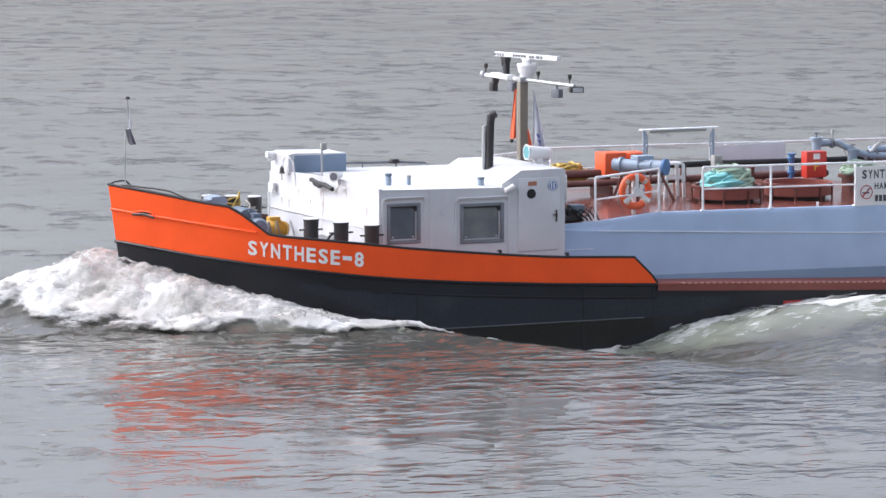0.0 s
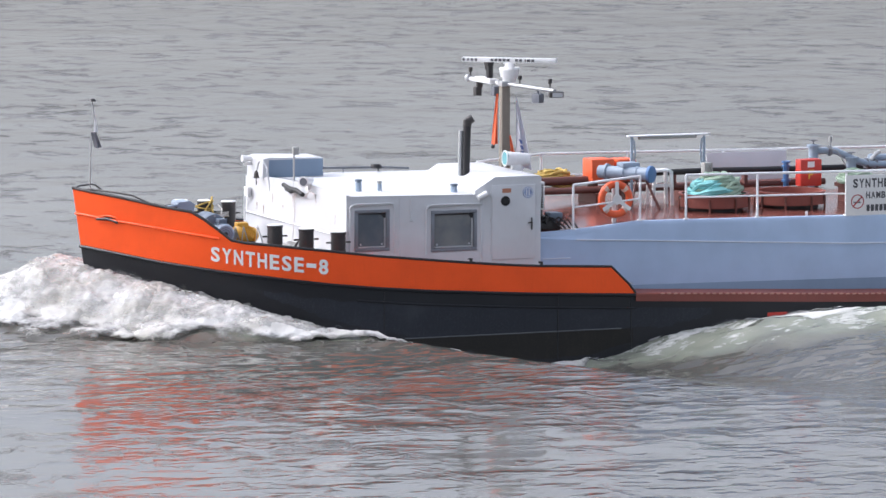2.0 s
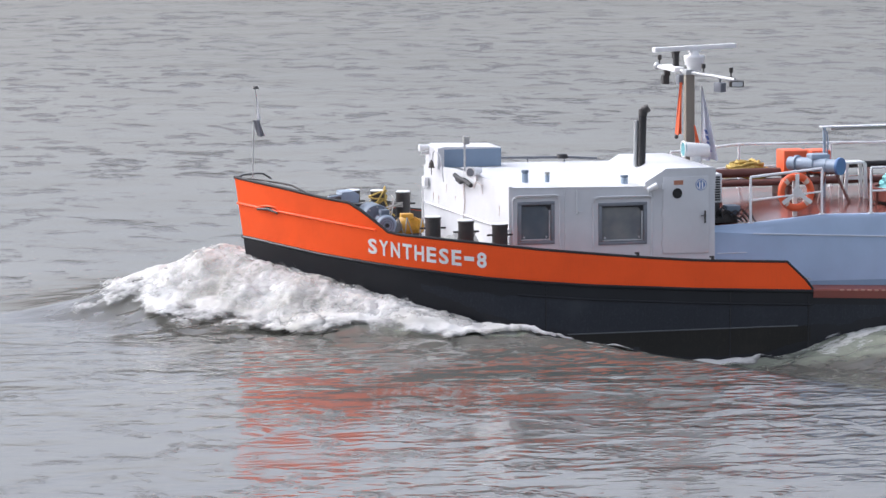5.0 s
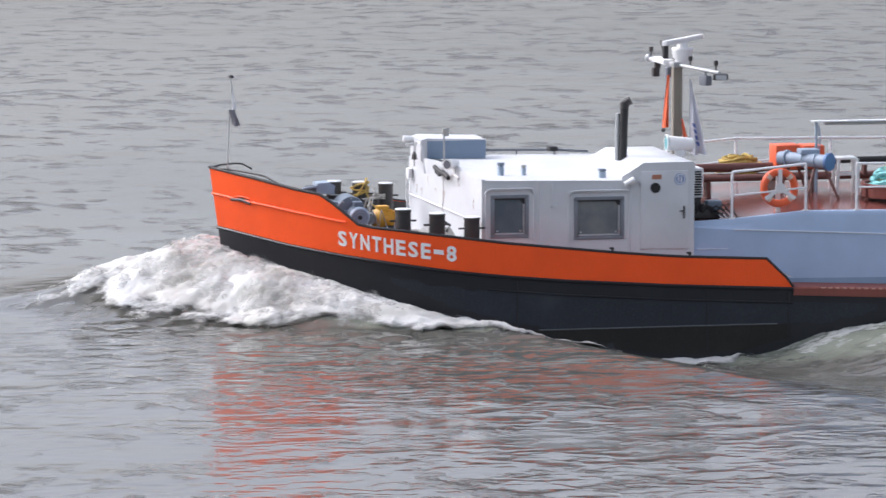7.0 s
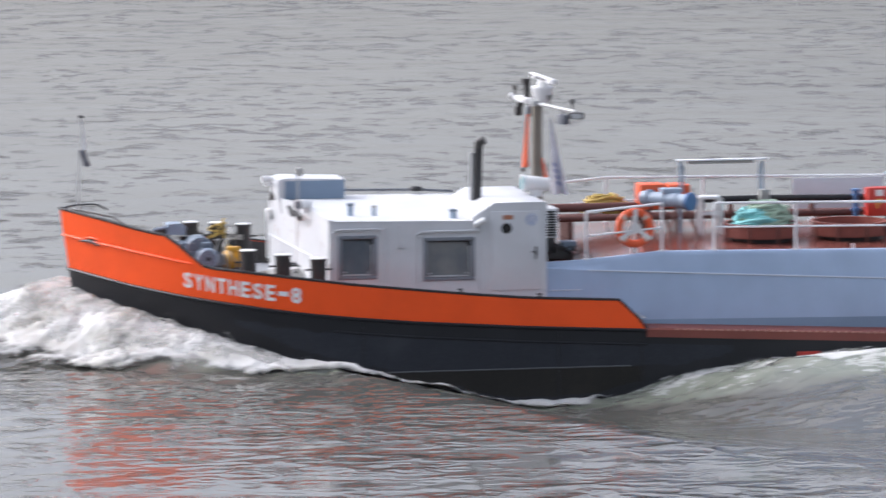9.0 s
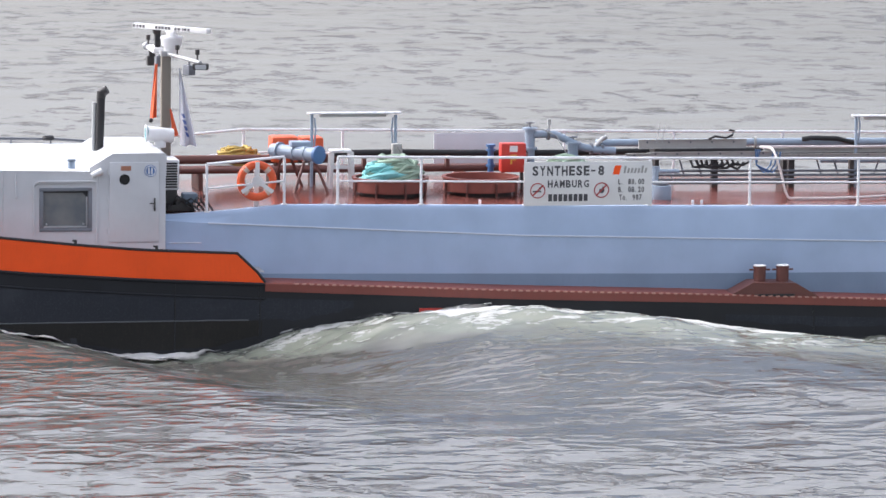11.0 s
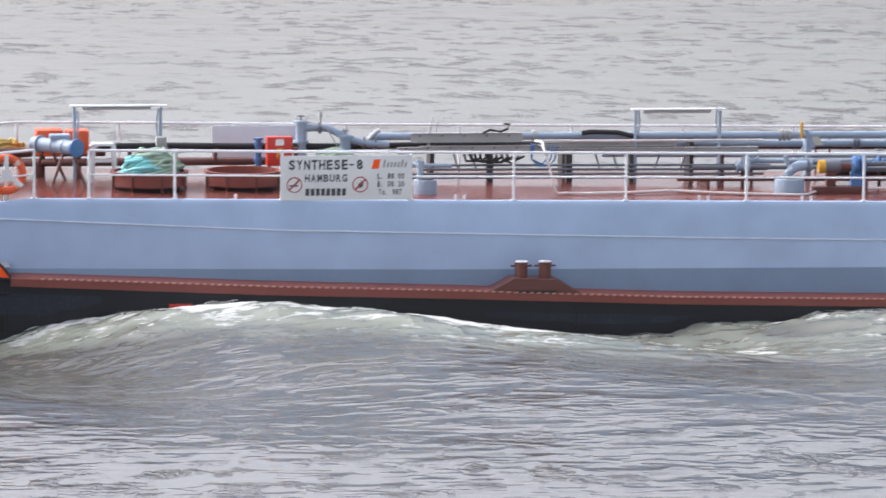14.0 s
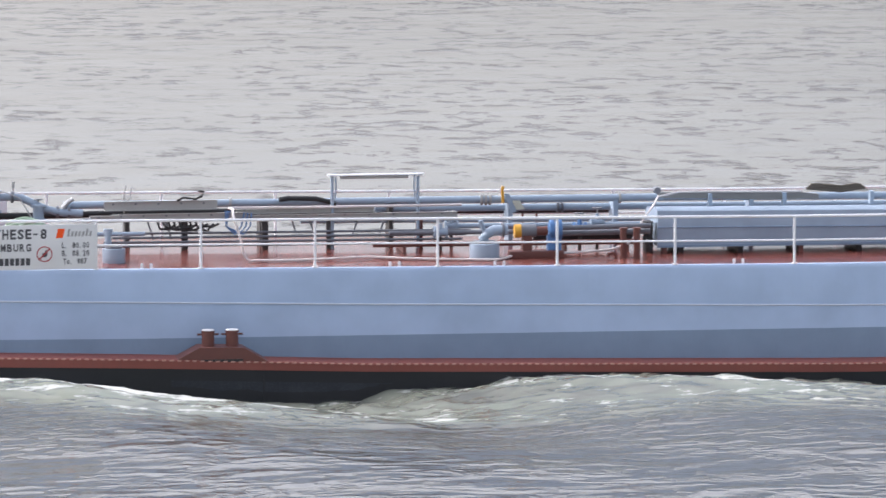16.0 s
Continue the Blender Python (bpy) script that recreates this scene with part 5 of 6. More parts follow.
part("fold", drape(-8.34, MID - 0.12, 4.95, -8.22, 4.35, 0.03, 0.14, 1.0, 0.04), safety_orange, flag)
flag = thing("white_flag", (-8.0, MID, 4.1), "limp white flag with dark blue print", "flag")
part("cloth", drape(-8.13, MID, 5.85, -7.92, 4.12, 0.02, 0.36, 1.6, 0.07), cloth_white, flag)
for i in range(4):
    bm = bmn()
    z = 4.85 - 0.14 * i
    slab(bm, [(-8.10 + 0.03 * i, MID - 0.085, z), (-8.03 + 0.03 * i, MID - 0.085, z - 0.02), (-8.00 + 0.03 * i, MID - 0.085, z - 0.11), (-8.05 + 0.03 * i, MID - 0.085, z - 0.11)], (0, 0.012, 0))
    part("print_bar", bm, cloth_blue, flag)


# ---- on the trunk deck ----
def dz(x, y=1.0):
    k = (y - MID) / 3.04
    return deck_z(x) + 0.012 + 0.07 * (1 - k * k)


ac = thing("air_conditioner", (-8.67, 0.6, dz(-8.7)), "white air conditioner unit with a dark grille behind the deckhouse", "air conditioner")
bm = bmn()
box(bm, -8.86, -8.5, 0.45, 1.3, 3.42, 4.08, 0.03)
part("case", bm, plastic_white, ac)
for i in range(10):
    bm = bmn()
    box(bm, -8.84, -8.55, 0.432, 0.452, 3.47 + 0.057 * i, 3.505 + 0.057 * i)
    part("grille_slat", bm, rubber, ac)
bm = bmn()
box(bm, -8.82, -8.54, 0.5, 1.2, 2.98, 3.42, 0.02)
part("stand", bm, dark_steel, ac)
gen = thing("deck_generator", (-8.4, 0.35, dz(-8.4)), "small dark deck engine with cables", "engine")
bm = bmn()
box(bm, -8.78, -8.2, 0.2, 0.7, dz(-8.5) - 0.02, 3.12, 0.03)
cyl(bm, (-8.5, 0.15, 3.17), (-8.5, 0.6, 3.17), 0.11, seg=14)
part("block", bm, dark_steel, gen)
bm = bmn()
box(bm, -8.45, -8.12, 0.25, 0.6, 3.14, 3.36, 0.04)
part("cover", bm, motor_grey, gen)
bm = bmn()
rng = random.Random(8)
for i in range(5):
    tube(bm, [(-8.75 + 0.15 * i, 0.18, 3.05 + 0.1 * rng.random()), (-8.6 + 0.15 * i, 0.1, 3.25 + 0.1 * rng.random()), (-8.35 + 0.12 * i, 0.12, 3.08 + 0.1 * rng.random()), (-8.2 + 0.1 * i, 0.15, 3.0)], 0.02, 6)
part("cable", bm, rubber, gen)

# brown pipes by the forward end
bp = thing("deck_pipeline", (-7.0, 3.8, dz(-7, 3.8)), "dark brown deck pipes on low supports", "pipeline")
for y, z, r, a, b in ((3.9, 3.72, 0.10, -8.3, -4.4), (3.5, 3.52, 0.08, -8.6, 0.2), (4.3, 3.45, 0.09, -8.3, 0.2)):
    bm = bmn()
    tube(bm, [(a - 0.1, y, dz(a, y)), (a - 0.05, y, z - 0.1), (a + 0.08, y, z), (b, y, z)], r, 12)
    part("pipe", bm, oxide, bp)
for x in (-7.6, -5.9, -3.6, -1.6):
    bm = bmn()
    box(bm, x - 0.05, x + 0.05, 3.35, 4.45, dz(x, 4) - 0.03, 3.44)
    part("support", bm, oxide, bp)

rope_pile("mooring_rope", (-6.55, 4.4, 3.53), 0.55, 0.5, 0.5, [yellow_rope], "yellow mooring rope coiled on the deck pipes", 10, 0.04, 5)

# lifebuoy on its bracket
lb = thing("lifebuoy", (-6.85, 0.14, 3.2), "orange lifebuoy with pale bands on a white bracket", "lifebuoy")
CB = Vector((-6.85, 0.12, 3.64))
bm = bmn()
tube(bm, ring(CB, 0.355, "y", 40), 0.085, 12, True)
part("ring", bm, safety_orange, lb)
for a in (45, 135, 225, 315):
    bm = bmn()
    tube(bm, ring(CB, 0.345, "y", 5, radians(a - 8), radians(a + 8)), 0.090, 12)
    part("band", bm, paint("reflective_band", (0.62, 0.50, 0.42), 0.5), lb)
bm = bmn()
for a in (90, 215, 325):
    d = Vector((math.cos(radians(a)), 0, math.sin(radians(a))))
    w = Vector((-d.z, 0, d.x)) * 0.045
    o = CB + Vector((0, -0.10, 0))
    slab(bm, [o - w, o + w, o + d * 0.42 + w, o + d * 0.42 - w], (0, 0.02, 0))
cyl(bm, CB + Vector((0, -0.12, 0)), CB + Vector((0, -0.07, 0)), 0.12, seg=12)
box(bm, -6.9, -6.8, 0.18, 0.22, 3.05, 4.06)
part("bracket", bm, plastic_white, lb)

# fire monitor and reel on a stand
mon = thing("foam_monitor", (-5.5, 2.4, dz(-5.5, 2.4)), "pale blue fire monitor on splayed brown legs", "fire monitor")
bm = bmn()
cyl(bm, (-6.05, 2.9, 4.02), (-5.22, 1.78, 4.02), 0.155, seg=20)
part("barrel", bm, pipe_blue, mon)
for f in (0.15, 0.5, 0.75):
    bm = bmn()
    a = Vector((-6.05, 2.9, 4.02)).lerp(Vector((-5.22, 1.78, 4.02)), f)
    d = Vector((0.83, -1.12, 0)).normalized() * 0.03
    cyl(bm, a - d, a + d, 0.20 if f < 0.5 else 0.175, seg=20)
    part("flange", bm, pipe_blue, mon)
bm = bmn()
a, d = Vector((-5.22, 1.78, 4.02)), Vector((0.83, -1.12, 0)).normalized()
cyl(bm, a - d * 0.03, a + d * 0.05, 0.205, seg=24, bevel=0.015)
part("end_cap", bm, deep_blue, mon, "blue end cap")
bm = bmn()
box(bm, -5.75, -5.3, 2.2, 2.6, 4.15, 4.27, 0.03)
part("valve_box", bm, pipe_blue, mon)
for x, y, tx, ty in ((-5.85, 2.7, -6.05, 2.95), (-5.45, 2.05, -5.75, 1.75), (-5.3, 1.95, -5.0, 1.7), (-5.7, 2.8, -5.35, 3.1)):
    bm = bmn()
    tube(bm, [(x, y, 3.95), (tx, ty, dz(tx, ty) - 0.01)], 0.035, 6)
    part("leg", bm, oxide, mon)
reel = thing("hose_reel", (-5.4, 3.9, dz(-5.4, 3.9)), "orange hose reel box on a brown frame", "hose reel")
bm = bmn()
box(bm, -5.95, -5.35, 3.6, 4.2, 3.66, 4.24, 0.05)
part("case", bm, safety_orange, reel)
bm = bmn()
box(bm, -5.28, -4.78, 3.6, 4.2, 3.68, 4.22, 0.05)
part("case", bm, safety_orange, reel)
for x in (-5.8, -5.0):
    bm = bmn()
    box(bm, x - 0.05, x + 0.05, 3.7, 4.1, dz(x, 3.9) - 0.02, 3.70)
    part("leg", bm, oxide, reel)

stool = thing("plastic_stool", (-4.55, 2.75, 3.05), "white plastic stool standing on deck", "stool")
bm = bmn()
box(bm, -4.80, -4.32, 2.55, 2.95, 3.98, 4.04, 0.02)
part("seat", bm, plastic_white, stool)
for x in (-4.8, -4.36):
    for y in (2.56, 2.9):
        bm = bmn()
        slab(bm, [(x + (0.02 if x < -4.5 else 0), y, 4.0), (x + 0.08, y, 4.0), (x + (0.04 if x < -4.5 else 0.12), y, 3.06), (x - (0.05 if x < -4.5 else -0.04), y, 3.06)], (0, 0.05, 0))
        part("leg", bm, plastic_white, stool)
bm = bmn()
box(bm, -4.80, -4.32, 2.57, 2.60, 3.62, 3.70)
part("stretcher", bm, plastic_white, stool)

def gantry(xa, xb, label):
    g = thing("lamp_gantry", (xa, 3.05, dz(xa, 3)), label, "lamp gantry", "lamp gantries")
    for x in (xa, xb):
        bm = bmn()
        cyl(bm, (x, 3.05, dz(x, 3) - 0.02), (x, 3.05, 4.80 - 0.012 * (x + 5)), 0.036, seg=10)
        part("post", bm, pipe_blue, g)
        bm = bmn()
        s = 1 if x == xa else -1
        tube(bm, [(x + s * 0.06, 3.05, 4.1), (x + s * 0.09, 3.05, 4.45), (x + s * 0.06, 3.05, 4.72)], 0.02, 6)
        part("conduit", bm, pipe_blue, g)
    z = 4.82 - 0.012 * (xa + 5)
    bm = bmn()
    box(bm, xa - 0.1, xb + 0.12, 2.95, 3.15, z - 0.01, z + 0.02, 0.006)
    part("beam", bm, rail_white, g, "pale top beam")
    bm = bmn()
    box(bm, xa + 0.18, xb - 0.22, 2.98, 3.12, z - 0.085, z - 0.02, 0.015)
    part("strip_lamp", bm, grey_tray, g, "unlit grey strip lamp")
    return g


gantry(-5.15, -3.25, "pale blue lamp gantry over the fire monitor")
gantry(7.41, 9.33, "pale blue lamp gantry over the pipe rack")
box_z = dz(-3.25, 3)
bm = bmn()
winch2 = thing("davit_foot", (-3.25, 2.9, box_z), "small grey hand winch at the gantry post", "winch")
box(bm, -3.36, -3.14, 2.75, 2.98, 3.75, 4.15, 0.03)
tube(bm, [(-3.4, 2.8, 3.8), (-3.25, 2.75, 4.1), (-3.05, 2.75, 3.75)], 0.03, 6)
part("drum", bm, grey_tray, winch2)
bm = bmn()
box(bm, -3.32, -3.18, 2.85, 3.0, box_z - 0.02, 3.77, 0.02)
part("foot", bm, grey_tray, winch2)

def tub(x, y, r, label):
    t = thing("hatch_coaming", (x, y, dz(x, y)), label, "hatch", "tank hatches")
    z0, z1 = dz(x, y) + 0.08, dz(x, y) + 0.35
    bm = bmn()
    N = 40
    prof = [(r, z0), (r, z1), (r + 0.035, z1 + 0.005), (r + 0.035, z1 + 0.04), (r - 0.05, z1 + 0.04), (r - 0.05, z0 + 0.15), (0.02, z0 + 0.11)]
    sheet(bm, [[Vector((x + p * math.cos(6.2832 * i / N), y + p * math.sin(6.2832 * i / N), z)) for p, z in prof] for i in range(N + 1)])
    bmesh.ops.remove_doubles(bm, verts=bm.verts, dist=1e-4)
    part("coaming", bm, side_red, t)
    # added black drum: stands in for the shade and reflection below the coaming
    bm = bmn()
    cyl(bm, (x, y, dz(x, y) - 0.04), (x, y, z0 + 0.1), r * 0.82, seg=32)
    part("under_shade", bm, rubber, t)
    for i in range(8):
        a = 6.2832 * (i + 0.3) / 8
        bm = bmn()
        box(bm, x + (r + 0.02) * math.cos(a) - 0.02, x + (r + 0.02) * math.cos(a) + 0.02, y + (r + 0.02) * math.sin(a) - 0.02, y + (r + 0.02) * math.sin(a) + 0.02, dz(x, y) - 0.03, z1 - 0.05)
        part("bracket", bm, oxide, t)
    return z0 + 0.14


zt = tub(-3.63, 1.6, 0.82, "round brown hatch coaming heaped with rope")
tub(-1.55, 1.8, 0.83, "round brown hatch coaming, empty")
rope_pile("mooring_rope", (-3.62, 1.6, zt), 0.66, 0.6, 0.58, [teal_rope, green_rope], "turquoise and faded green ropes heaped in a hatch coaming", 13, 0.05, 6)
rope_pile("mooring_rope", (0.6, 2.5, 3.55), 0.55, 0.4, 0.36, [green_rope], "faded green rope coiled beside the name board", 9, 0.045, 7)
stand = thing("rope_stand", (0.6, 2.5, dz(0.6, 2.5)), "low brown stand under a coil of rope", "stand")
bm = bmn()
box(bm, 0.15, 1.1, 2.2, 2.85, 3.46, 3.56, 0.01)
part("shelf", bm, oxide, stand)
for x in (0.25, 1.0):
    bm = bmn()
    box(bm, x - 0.05, x + 0.05, 2.3, 2.75, dz(x, 2.5) - 0.02, 3.47)
    part("leg", bm, oxide, stand)

bpk = thing("cargo_hose", (-4.3, 3.4, 3.75), "long black cargo hose lying along the pipes", "hose")
bm = bmn()
tube(bm, [(-4.6, 3.3, 3.9), (-3.0, 3.35, 3.90), (-1.6, 3.4, 3.87), (-0.4, 3.5, 3.85), (1.0, 3.9, 3.8), (4, 4.4, 3.78), (8, 4.45, 3.72), (14, 4.45, 3.66)], 0.075, 12)
part("hose", bm, rubber, bpk)
for x in (-3.9, -2.0, -0.2):
    bm = bmn()
    box(bm, x - 0.04, x + 0.04, 3.3, 3.5, 3.55, 3.84)
    part("rest", bm, oxide, bpk)
fb = thing("fire_box", (-0.66, 2.6, dz(-0.66, 2.6)), "red fire extinguisher box with a pale label", "fire box")
bm = bmn()
box(bm, -0.95, -0.38, 2.45, 2.75, 3.52, 4.17, 0.03)
part("case", bm, fire_red, fb)
bm = bmn()
box(bm, -0.76, -0.58, 2.44, 2.452, 3.98, 4.12)
part("label", bm, plastic_white, fb, "pale label")
bm = bmn()
box(bm, -0.74, -0.70, 2.44, 2.452, 3.70, 3.92)
box(bm, -0.69, -0.60, 2.44, 2.452, 3.88, 3.92)
box(bm, -0.69, -0.62, 2.44, 2.452, 3.79, 3.83)
part("mark", bm, yellow, fb)
for x in (-0.88, -0.45):
    bm = bmn()
    box(bm, x - 0.03, x + 0.03, 2.55, 2.65, dz(x, 2.6) - 0.02, 3.53)
    part("leg", bm, dark_steel, fb)
bl = thing("blue_standpipe", (-1.08, 3.0, dz(-1.1, 3)), "short blue standpipe with a valve", "standpipe")
bm = bmn()
cyl(bm, (-1.08, 3.0, dz(-1, 3) - 0.02), (-1.08, 3.0, 4.05), 0.07, seg=12)
for z in (3.6, 3.95, 4.05):
    cyl(bm, (-1.08, 3.0, z), (-1.08, 3.0, z + 0.05), 0.11, seg=14)
part("pipe", bm, deep_blue, bl)
pan = thing("wind_screen", (-0.7, 6.1, 3.2), "pale grey screen panel fixed to the far railing", "panel")
bm = bmn()
box(bm, -1.78, 0.40, 6.10, 6.125, 3.28, 4.06, 0.004)
part("sheet_metal", bm, paint("pale_screen", (0.66, 0.68, 0.71), 0.5, dirt=0.15), pan)

# manifold: risers and the long cargo pipes
man = thing("cargo_manifold", (0.2, 3.6, dz(0.2, 3.6)), "pale blue cargo manifold with risers and valves", "manifold")
def riser(x, y, z0, z1, r):
    bm = bmn()
    cyl(bm, (x, y, z0), (x, y, z1), r, seg=16)
    for z in (z0 + 0.25 * (z1 - z0), z0 + 0.62 * (z1 - z0), z1 - 0.06):
        cyl(bm, (x, y, z), (x, y, z + 0.05), r * 1.5, seg=16)
    part("riser", bm, pipe_blue, man)
    bm = bmn()
    cyl(bm, (x, y, z1), (x, y, z1 + 0.12), 0.02, seg=6)
    tube(bm, ring((x, y, z1 + 0.1), 0.09, "z", 14), 0.014, 6, True)
    part("handwheel", bm, dark_pipe, man)
riser(-0.06, 3.6, dz(0, 3.6) - 0.02, 4.42, 0.115)
riser(0.92, 3.5, dz(0.9, 3.5) - 0.02, 4.10, 0.12)
bm = bmn()
tube(bm, [(-0.06, 3.6, 4.25), (0.35, 3.6, 4.26), (0.55, 3.58, 4.24), (1.1, 3.5, 3.98), (1.45, 3.5, 3.9), (1.9, 3.5, 3.88)], 0.085, 12)
part("branch_pipe", bm, pipe_blue, man)
for x, z in ((0.35, 4.26), (1.35, 3.92), (1.6, 3.89)):
    bm = bmn()
    cyl(bm, (x - 0.03, 3.55, z), (x + 0.03, 3.55, z), 0.13, seg=16)
    part("flange", bm, dark_pipe, man)
bm = bmn()
tube(bm, [(0.38, 3.55, 4.3), (0.37, 3.55, 4.55)], 0.02, 6)
box(bm, 0.34, 0.41, 3.52, 3.58, 4.48, 4.60)
part("lever", bm, galv, man)
bm = bmn()
tube(bm, [(-0.05, 3.45, 4.40), (0.2, 3.42, 4.38), (0.5, 3.4, 4.25), (0.8, 3.36, 3.75)], 0.014, 6)
part("sensing_line", bm, galv, man)
bm = bmn()
tube(bm, [(1.45, 3.5, 4.0), (1.6, 3.5, 4.15), (1.7, 3.5, 4.2)], 0.05, 8)
part("vent_stub", bm, galv, man)

cp = thing("cargo_pipeline", (8, 3.7, dz(8, 3.7)), "long pale blue cargo pipes with flanges", "pipeline")
for pts, r in (([(1.5, 3.7, 4.04), (8, 3.7, 4.02), (14.3, 3.7, 4.0), (23, 3.7, 3.92)], 0.085), ([(8.5, 4.1, 3.80), (14.6, 4.1, 3.76), (23, 4.1, 3.7)], 0.08), ([(6.8, 3.9, 3.57), (13.6, 3.9, 3.50), (23, 3.9, 3.4)], 0.05), ([(10.9, 3.3, 3.42), (14.4, 3.3, 3.4)], 0.05)):
    bm = bmn()
    tube(bm, pts, r, 14)
    part("pipe", bm, pipe_blue, cp)
for x, y, z in ((10.85, 3.7, 4.01), (10.95, 3.7, 4.01), (11.05, 3.7, 4.01), (12.65, 4.1, 3.775), (12.75, 4.1, 3.775), (14.0, 3.7, 4.0), (5.2, 3.7, 4.03)):
    bm = bmn()
    cyl(bm, (x - 0.025, y, z), (x + 0.025, y, z), 0.13, seg=16)
    part("flange", bm, dark_pipe if z < 3.9 else grey_tray, cp)
for x in (2.9, 5.9, 8.8, 11.5, 13.9, 17):
    bm = bmn()
    box(bm, x - 0.05, x + 0.05, 3.6, 4.2, dz(x, 3.9) - 0.02, 3.95)
    part("support", bm, pipe_blue if x > 10 else dark_steel, cp)
bm = bmn()
tube(bm, [(11.32, 3.5, 3.95), (11.3, 3.5, 4.25), (11.32, 3.48, 4.32)], 0.035, 8)
part("vent", bm, yellow, cp, "yellow capped vent")
bm = bmn()
slab(bm, [(11.35, 3.45, 4.15), (11.45, 3.45, 4.15), (11.62, 3.45, 3.75), (11.5, 3.45, 3.72)], (0, 0.06, 0))
part("bracket", bm, pipe_blue, cp)
bundle = thing("tarpaulin_roll", (6.8, 3.55, 4.1), "black rolled tarpaulin lying on the pipes", "tarpaulin")
bm = bmn()
tube(bm, [(6.28, 3.55, 4.10), (6.5, 3.55, 4.13), (6.8, 3.55, 4.12), (7.1, 3.55, 4.11), (7.35, 3.5, 4.05), (7.55, 3.5, 4.0)], 0.055, 10)
part("roll", bm, rubber, bundle)

rack = thing("cable_tray", (5.5, 3.1, dz(5.5, 3.1)), "weathered grey cable trays on dark posts", "cable tray")
for a, b, z0, z1, y in ((2.34, 4.85, 3.96, 4.17, 3.1), (2.5, 5.5, 3.73, 3.90, 2.95), (5.25, 8.35, 3.84, 3.95, 3.1), (5.3, 10.2, 3.70, 3.83, 3.0), (2.0, 2.6, 3.72, 3.88, 2.9)):
    bm = bmn()
    box(bm, a, b, y - 0.03, y, z0, z1)
    box(bm, a, b, y - 0.06, y - 0.03, z0, z0 + 0.02)
    box(bm, a, b, y - 0.06, y - 0.03, z1 - 0.02, z1)
    part("tray", bm, grey_tray, rack)
    n = int((b - a) / 0.5)
    for i in range(n):
        bm = bmn()
        x = a + 0.2 + i * (b - a) / n
        cyl(bm, (x, y - 0.035, (z0 + z1) / 2 + 0.04), (x, y - 0.05, (z0 + z1) / 2 + 0.04), 0.025, seg=6)
        part("bolt", bm, dark_pipe, rack)
for x in (4.12, 5.91, 7.35, 9.37):
    bm = bmn()
    box(bm, x - 0.07, x + 0.07, 3.05, 3.2, dz(x, 3.1) - 0.02, 3.75)
    part("post", bm, dark_steel if x < 9 else oxide, rack)
for x in (3.3, 3.7, 6.5, 6.9, 8.0, 8.6):
    bm = bmn()
    tube(bm, [(x, 3.12, 3.72), (x + (0.14 if int(x * 10) % 2 else -0.14), 3.14, 3.3)], 0.022, 6)
    part("brace", bm, dark_pipe, rack)
for k, (y, z) in enumerate(((2.85, 3.20), (2.85, 3.28), (2.95, 3.37), (3.0, 3.46))):
    bm = bmn()
    tube(bm, [(2.1 + 0.2 * k, y, z), (10.2 + 0.1 * k, y, z - 0.05)], 0.028, 8)
    part("small_pipe", bm, dark_pipe, rack)
loop = thing("cable_loops", (3.9, 2.9, 3.6), "black and blue cable loops hanging from the trays", "cable")
bm = bmn()
rng = random.Random(11)
for i in range(9):
    x = 3.5 + 0.12 * i
    tube(bm, [(x, 2.85, 3.72), (x + 0.05, 2.83, 3.52 + 0.1 * rng.random()), (x + 0.25, 2.83, 3.5 + 0.1 * rng.random()), (x + 0.4, 2.85, 3.66)], 0.03, 6)
part("black_cable", bm, rubber, loop)
bm = bmn()
for i in range(3):
    tube(bm, [(5.0 + 0.05 * i, 2.8, 3.95), (5.02, 2.8, 3.6), (5.2 + 0.1 * i, 2.8, 3.42), (5.35 + 0.1 * i, 2.8, 3.6), (5.42 + 0.08 * i, 2.8, 3.9)], 0.018, 6)
part("blue_cable", bm, deep_blue, loop)
bm = bmn()
tube(bm, [(3.95, 3.0, 4.17), (4.1, 3.0, 4.24), (4.35, 3.0, 4.2), (4.5, 3.0, 4.26), (4.55, 3.0, 4.36), (4.42, 3.0, 4.38)], 0.028, 6)
part("hook", bm, rubber, loop)
bm = bmn()
tube(bm, [(2.75, 3.05, 4.1), (2.82, 3.05, 4.52)], 0.012, 6)
tube(bm, [(2.88, 3.05, 4.1), (2.95, 3.05, 4.48)], 0.012, 6)
part("rod", bm, galv, loop)

hs = thing("wash_hose", (8, 0.8, dz(8, 0.8)), "pale flat wash hose trailing over the deck", "hose")
bm = bmn()
path = [(10.3, 2.95, 3.98), (7.2, 2.95, 3.98), (5.25, 2.9, 4.0), (5.05, 1.6, 4.1), (4.98, 0.95, 4.02), (5.1, 0.85, 3.6), (5.24, 0.8, 3.10), (5.5, 0.8, 3.06), (6.2, 0.8, 3.05), (7.2, 0.9, 3.06), (7.9, 1.1, 3.06), (8.8, 0.9, 3.03), (10.1, 0.75, 3.0), (10.8, 0.75, 2.99), (11.25, 1.2, 3.02), (12.4, 1.4, 3.03), (13.4, 1.7, 3.05), (14.0, 2.0, 3.2)]
fine = []
for i in range(len(path) - 1):
    p0, p1, p2, p3 = [Vector(path[max(0, min(len(path) - 1, i + k))]) for k in (-1, 0, 1, 2)]
    for s in range(4):
        u = s / 4
        fine.append(0.5 * (2 * p1 + (p2 - p0) * u + (2 * p0 - 5 * p1 + 4 * p2 - p3) * u * u + (3 * p1 - p0 - 3 * p2 + p3) * u ** 3))
tube(bm, fine, 0.028, 8)
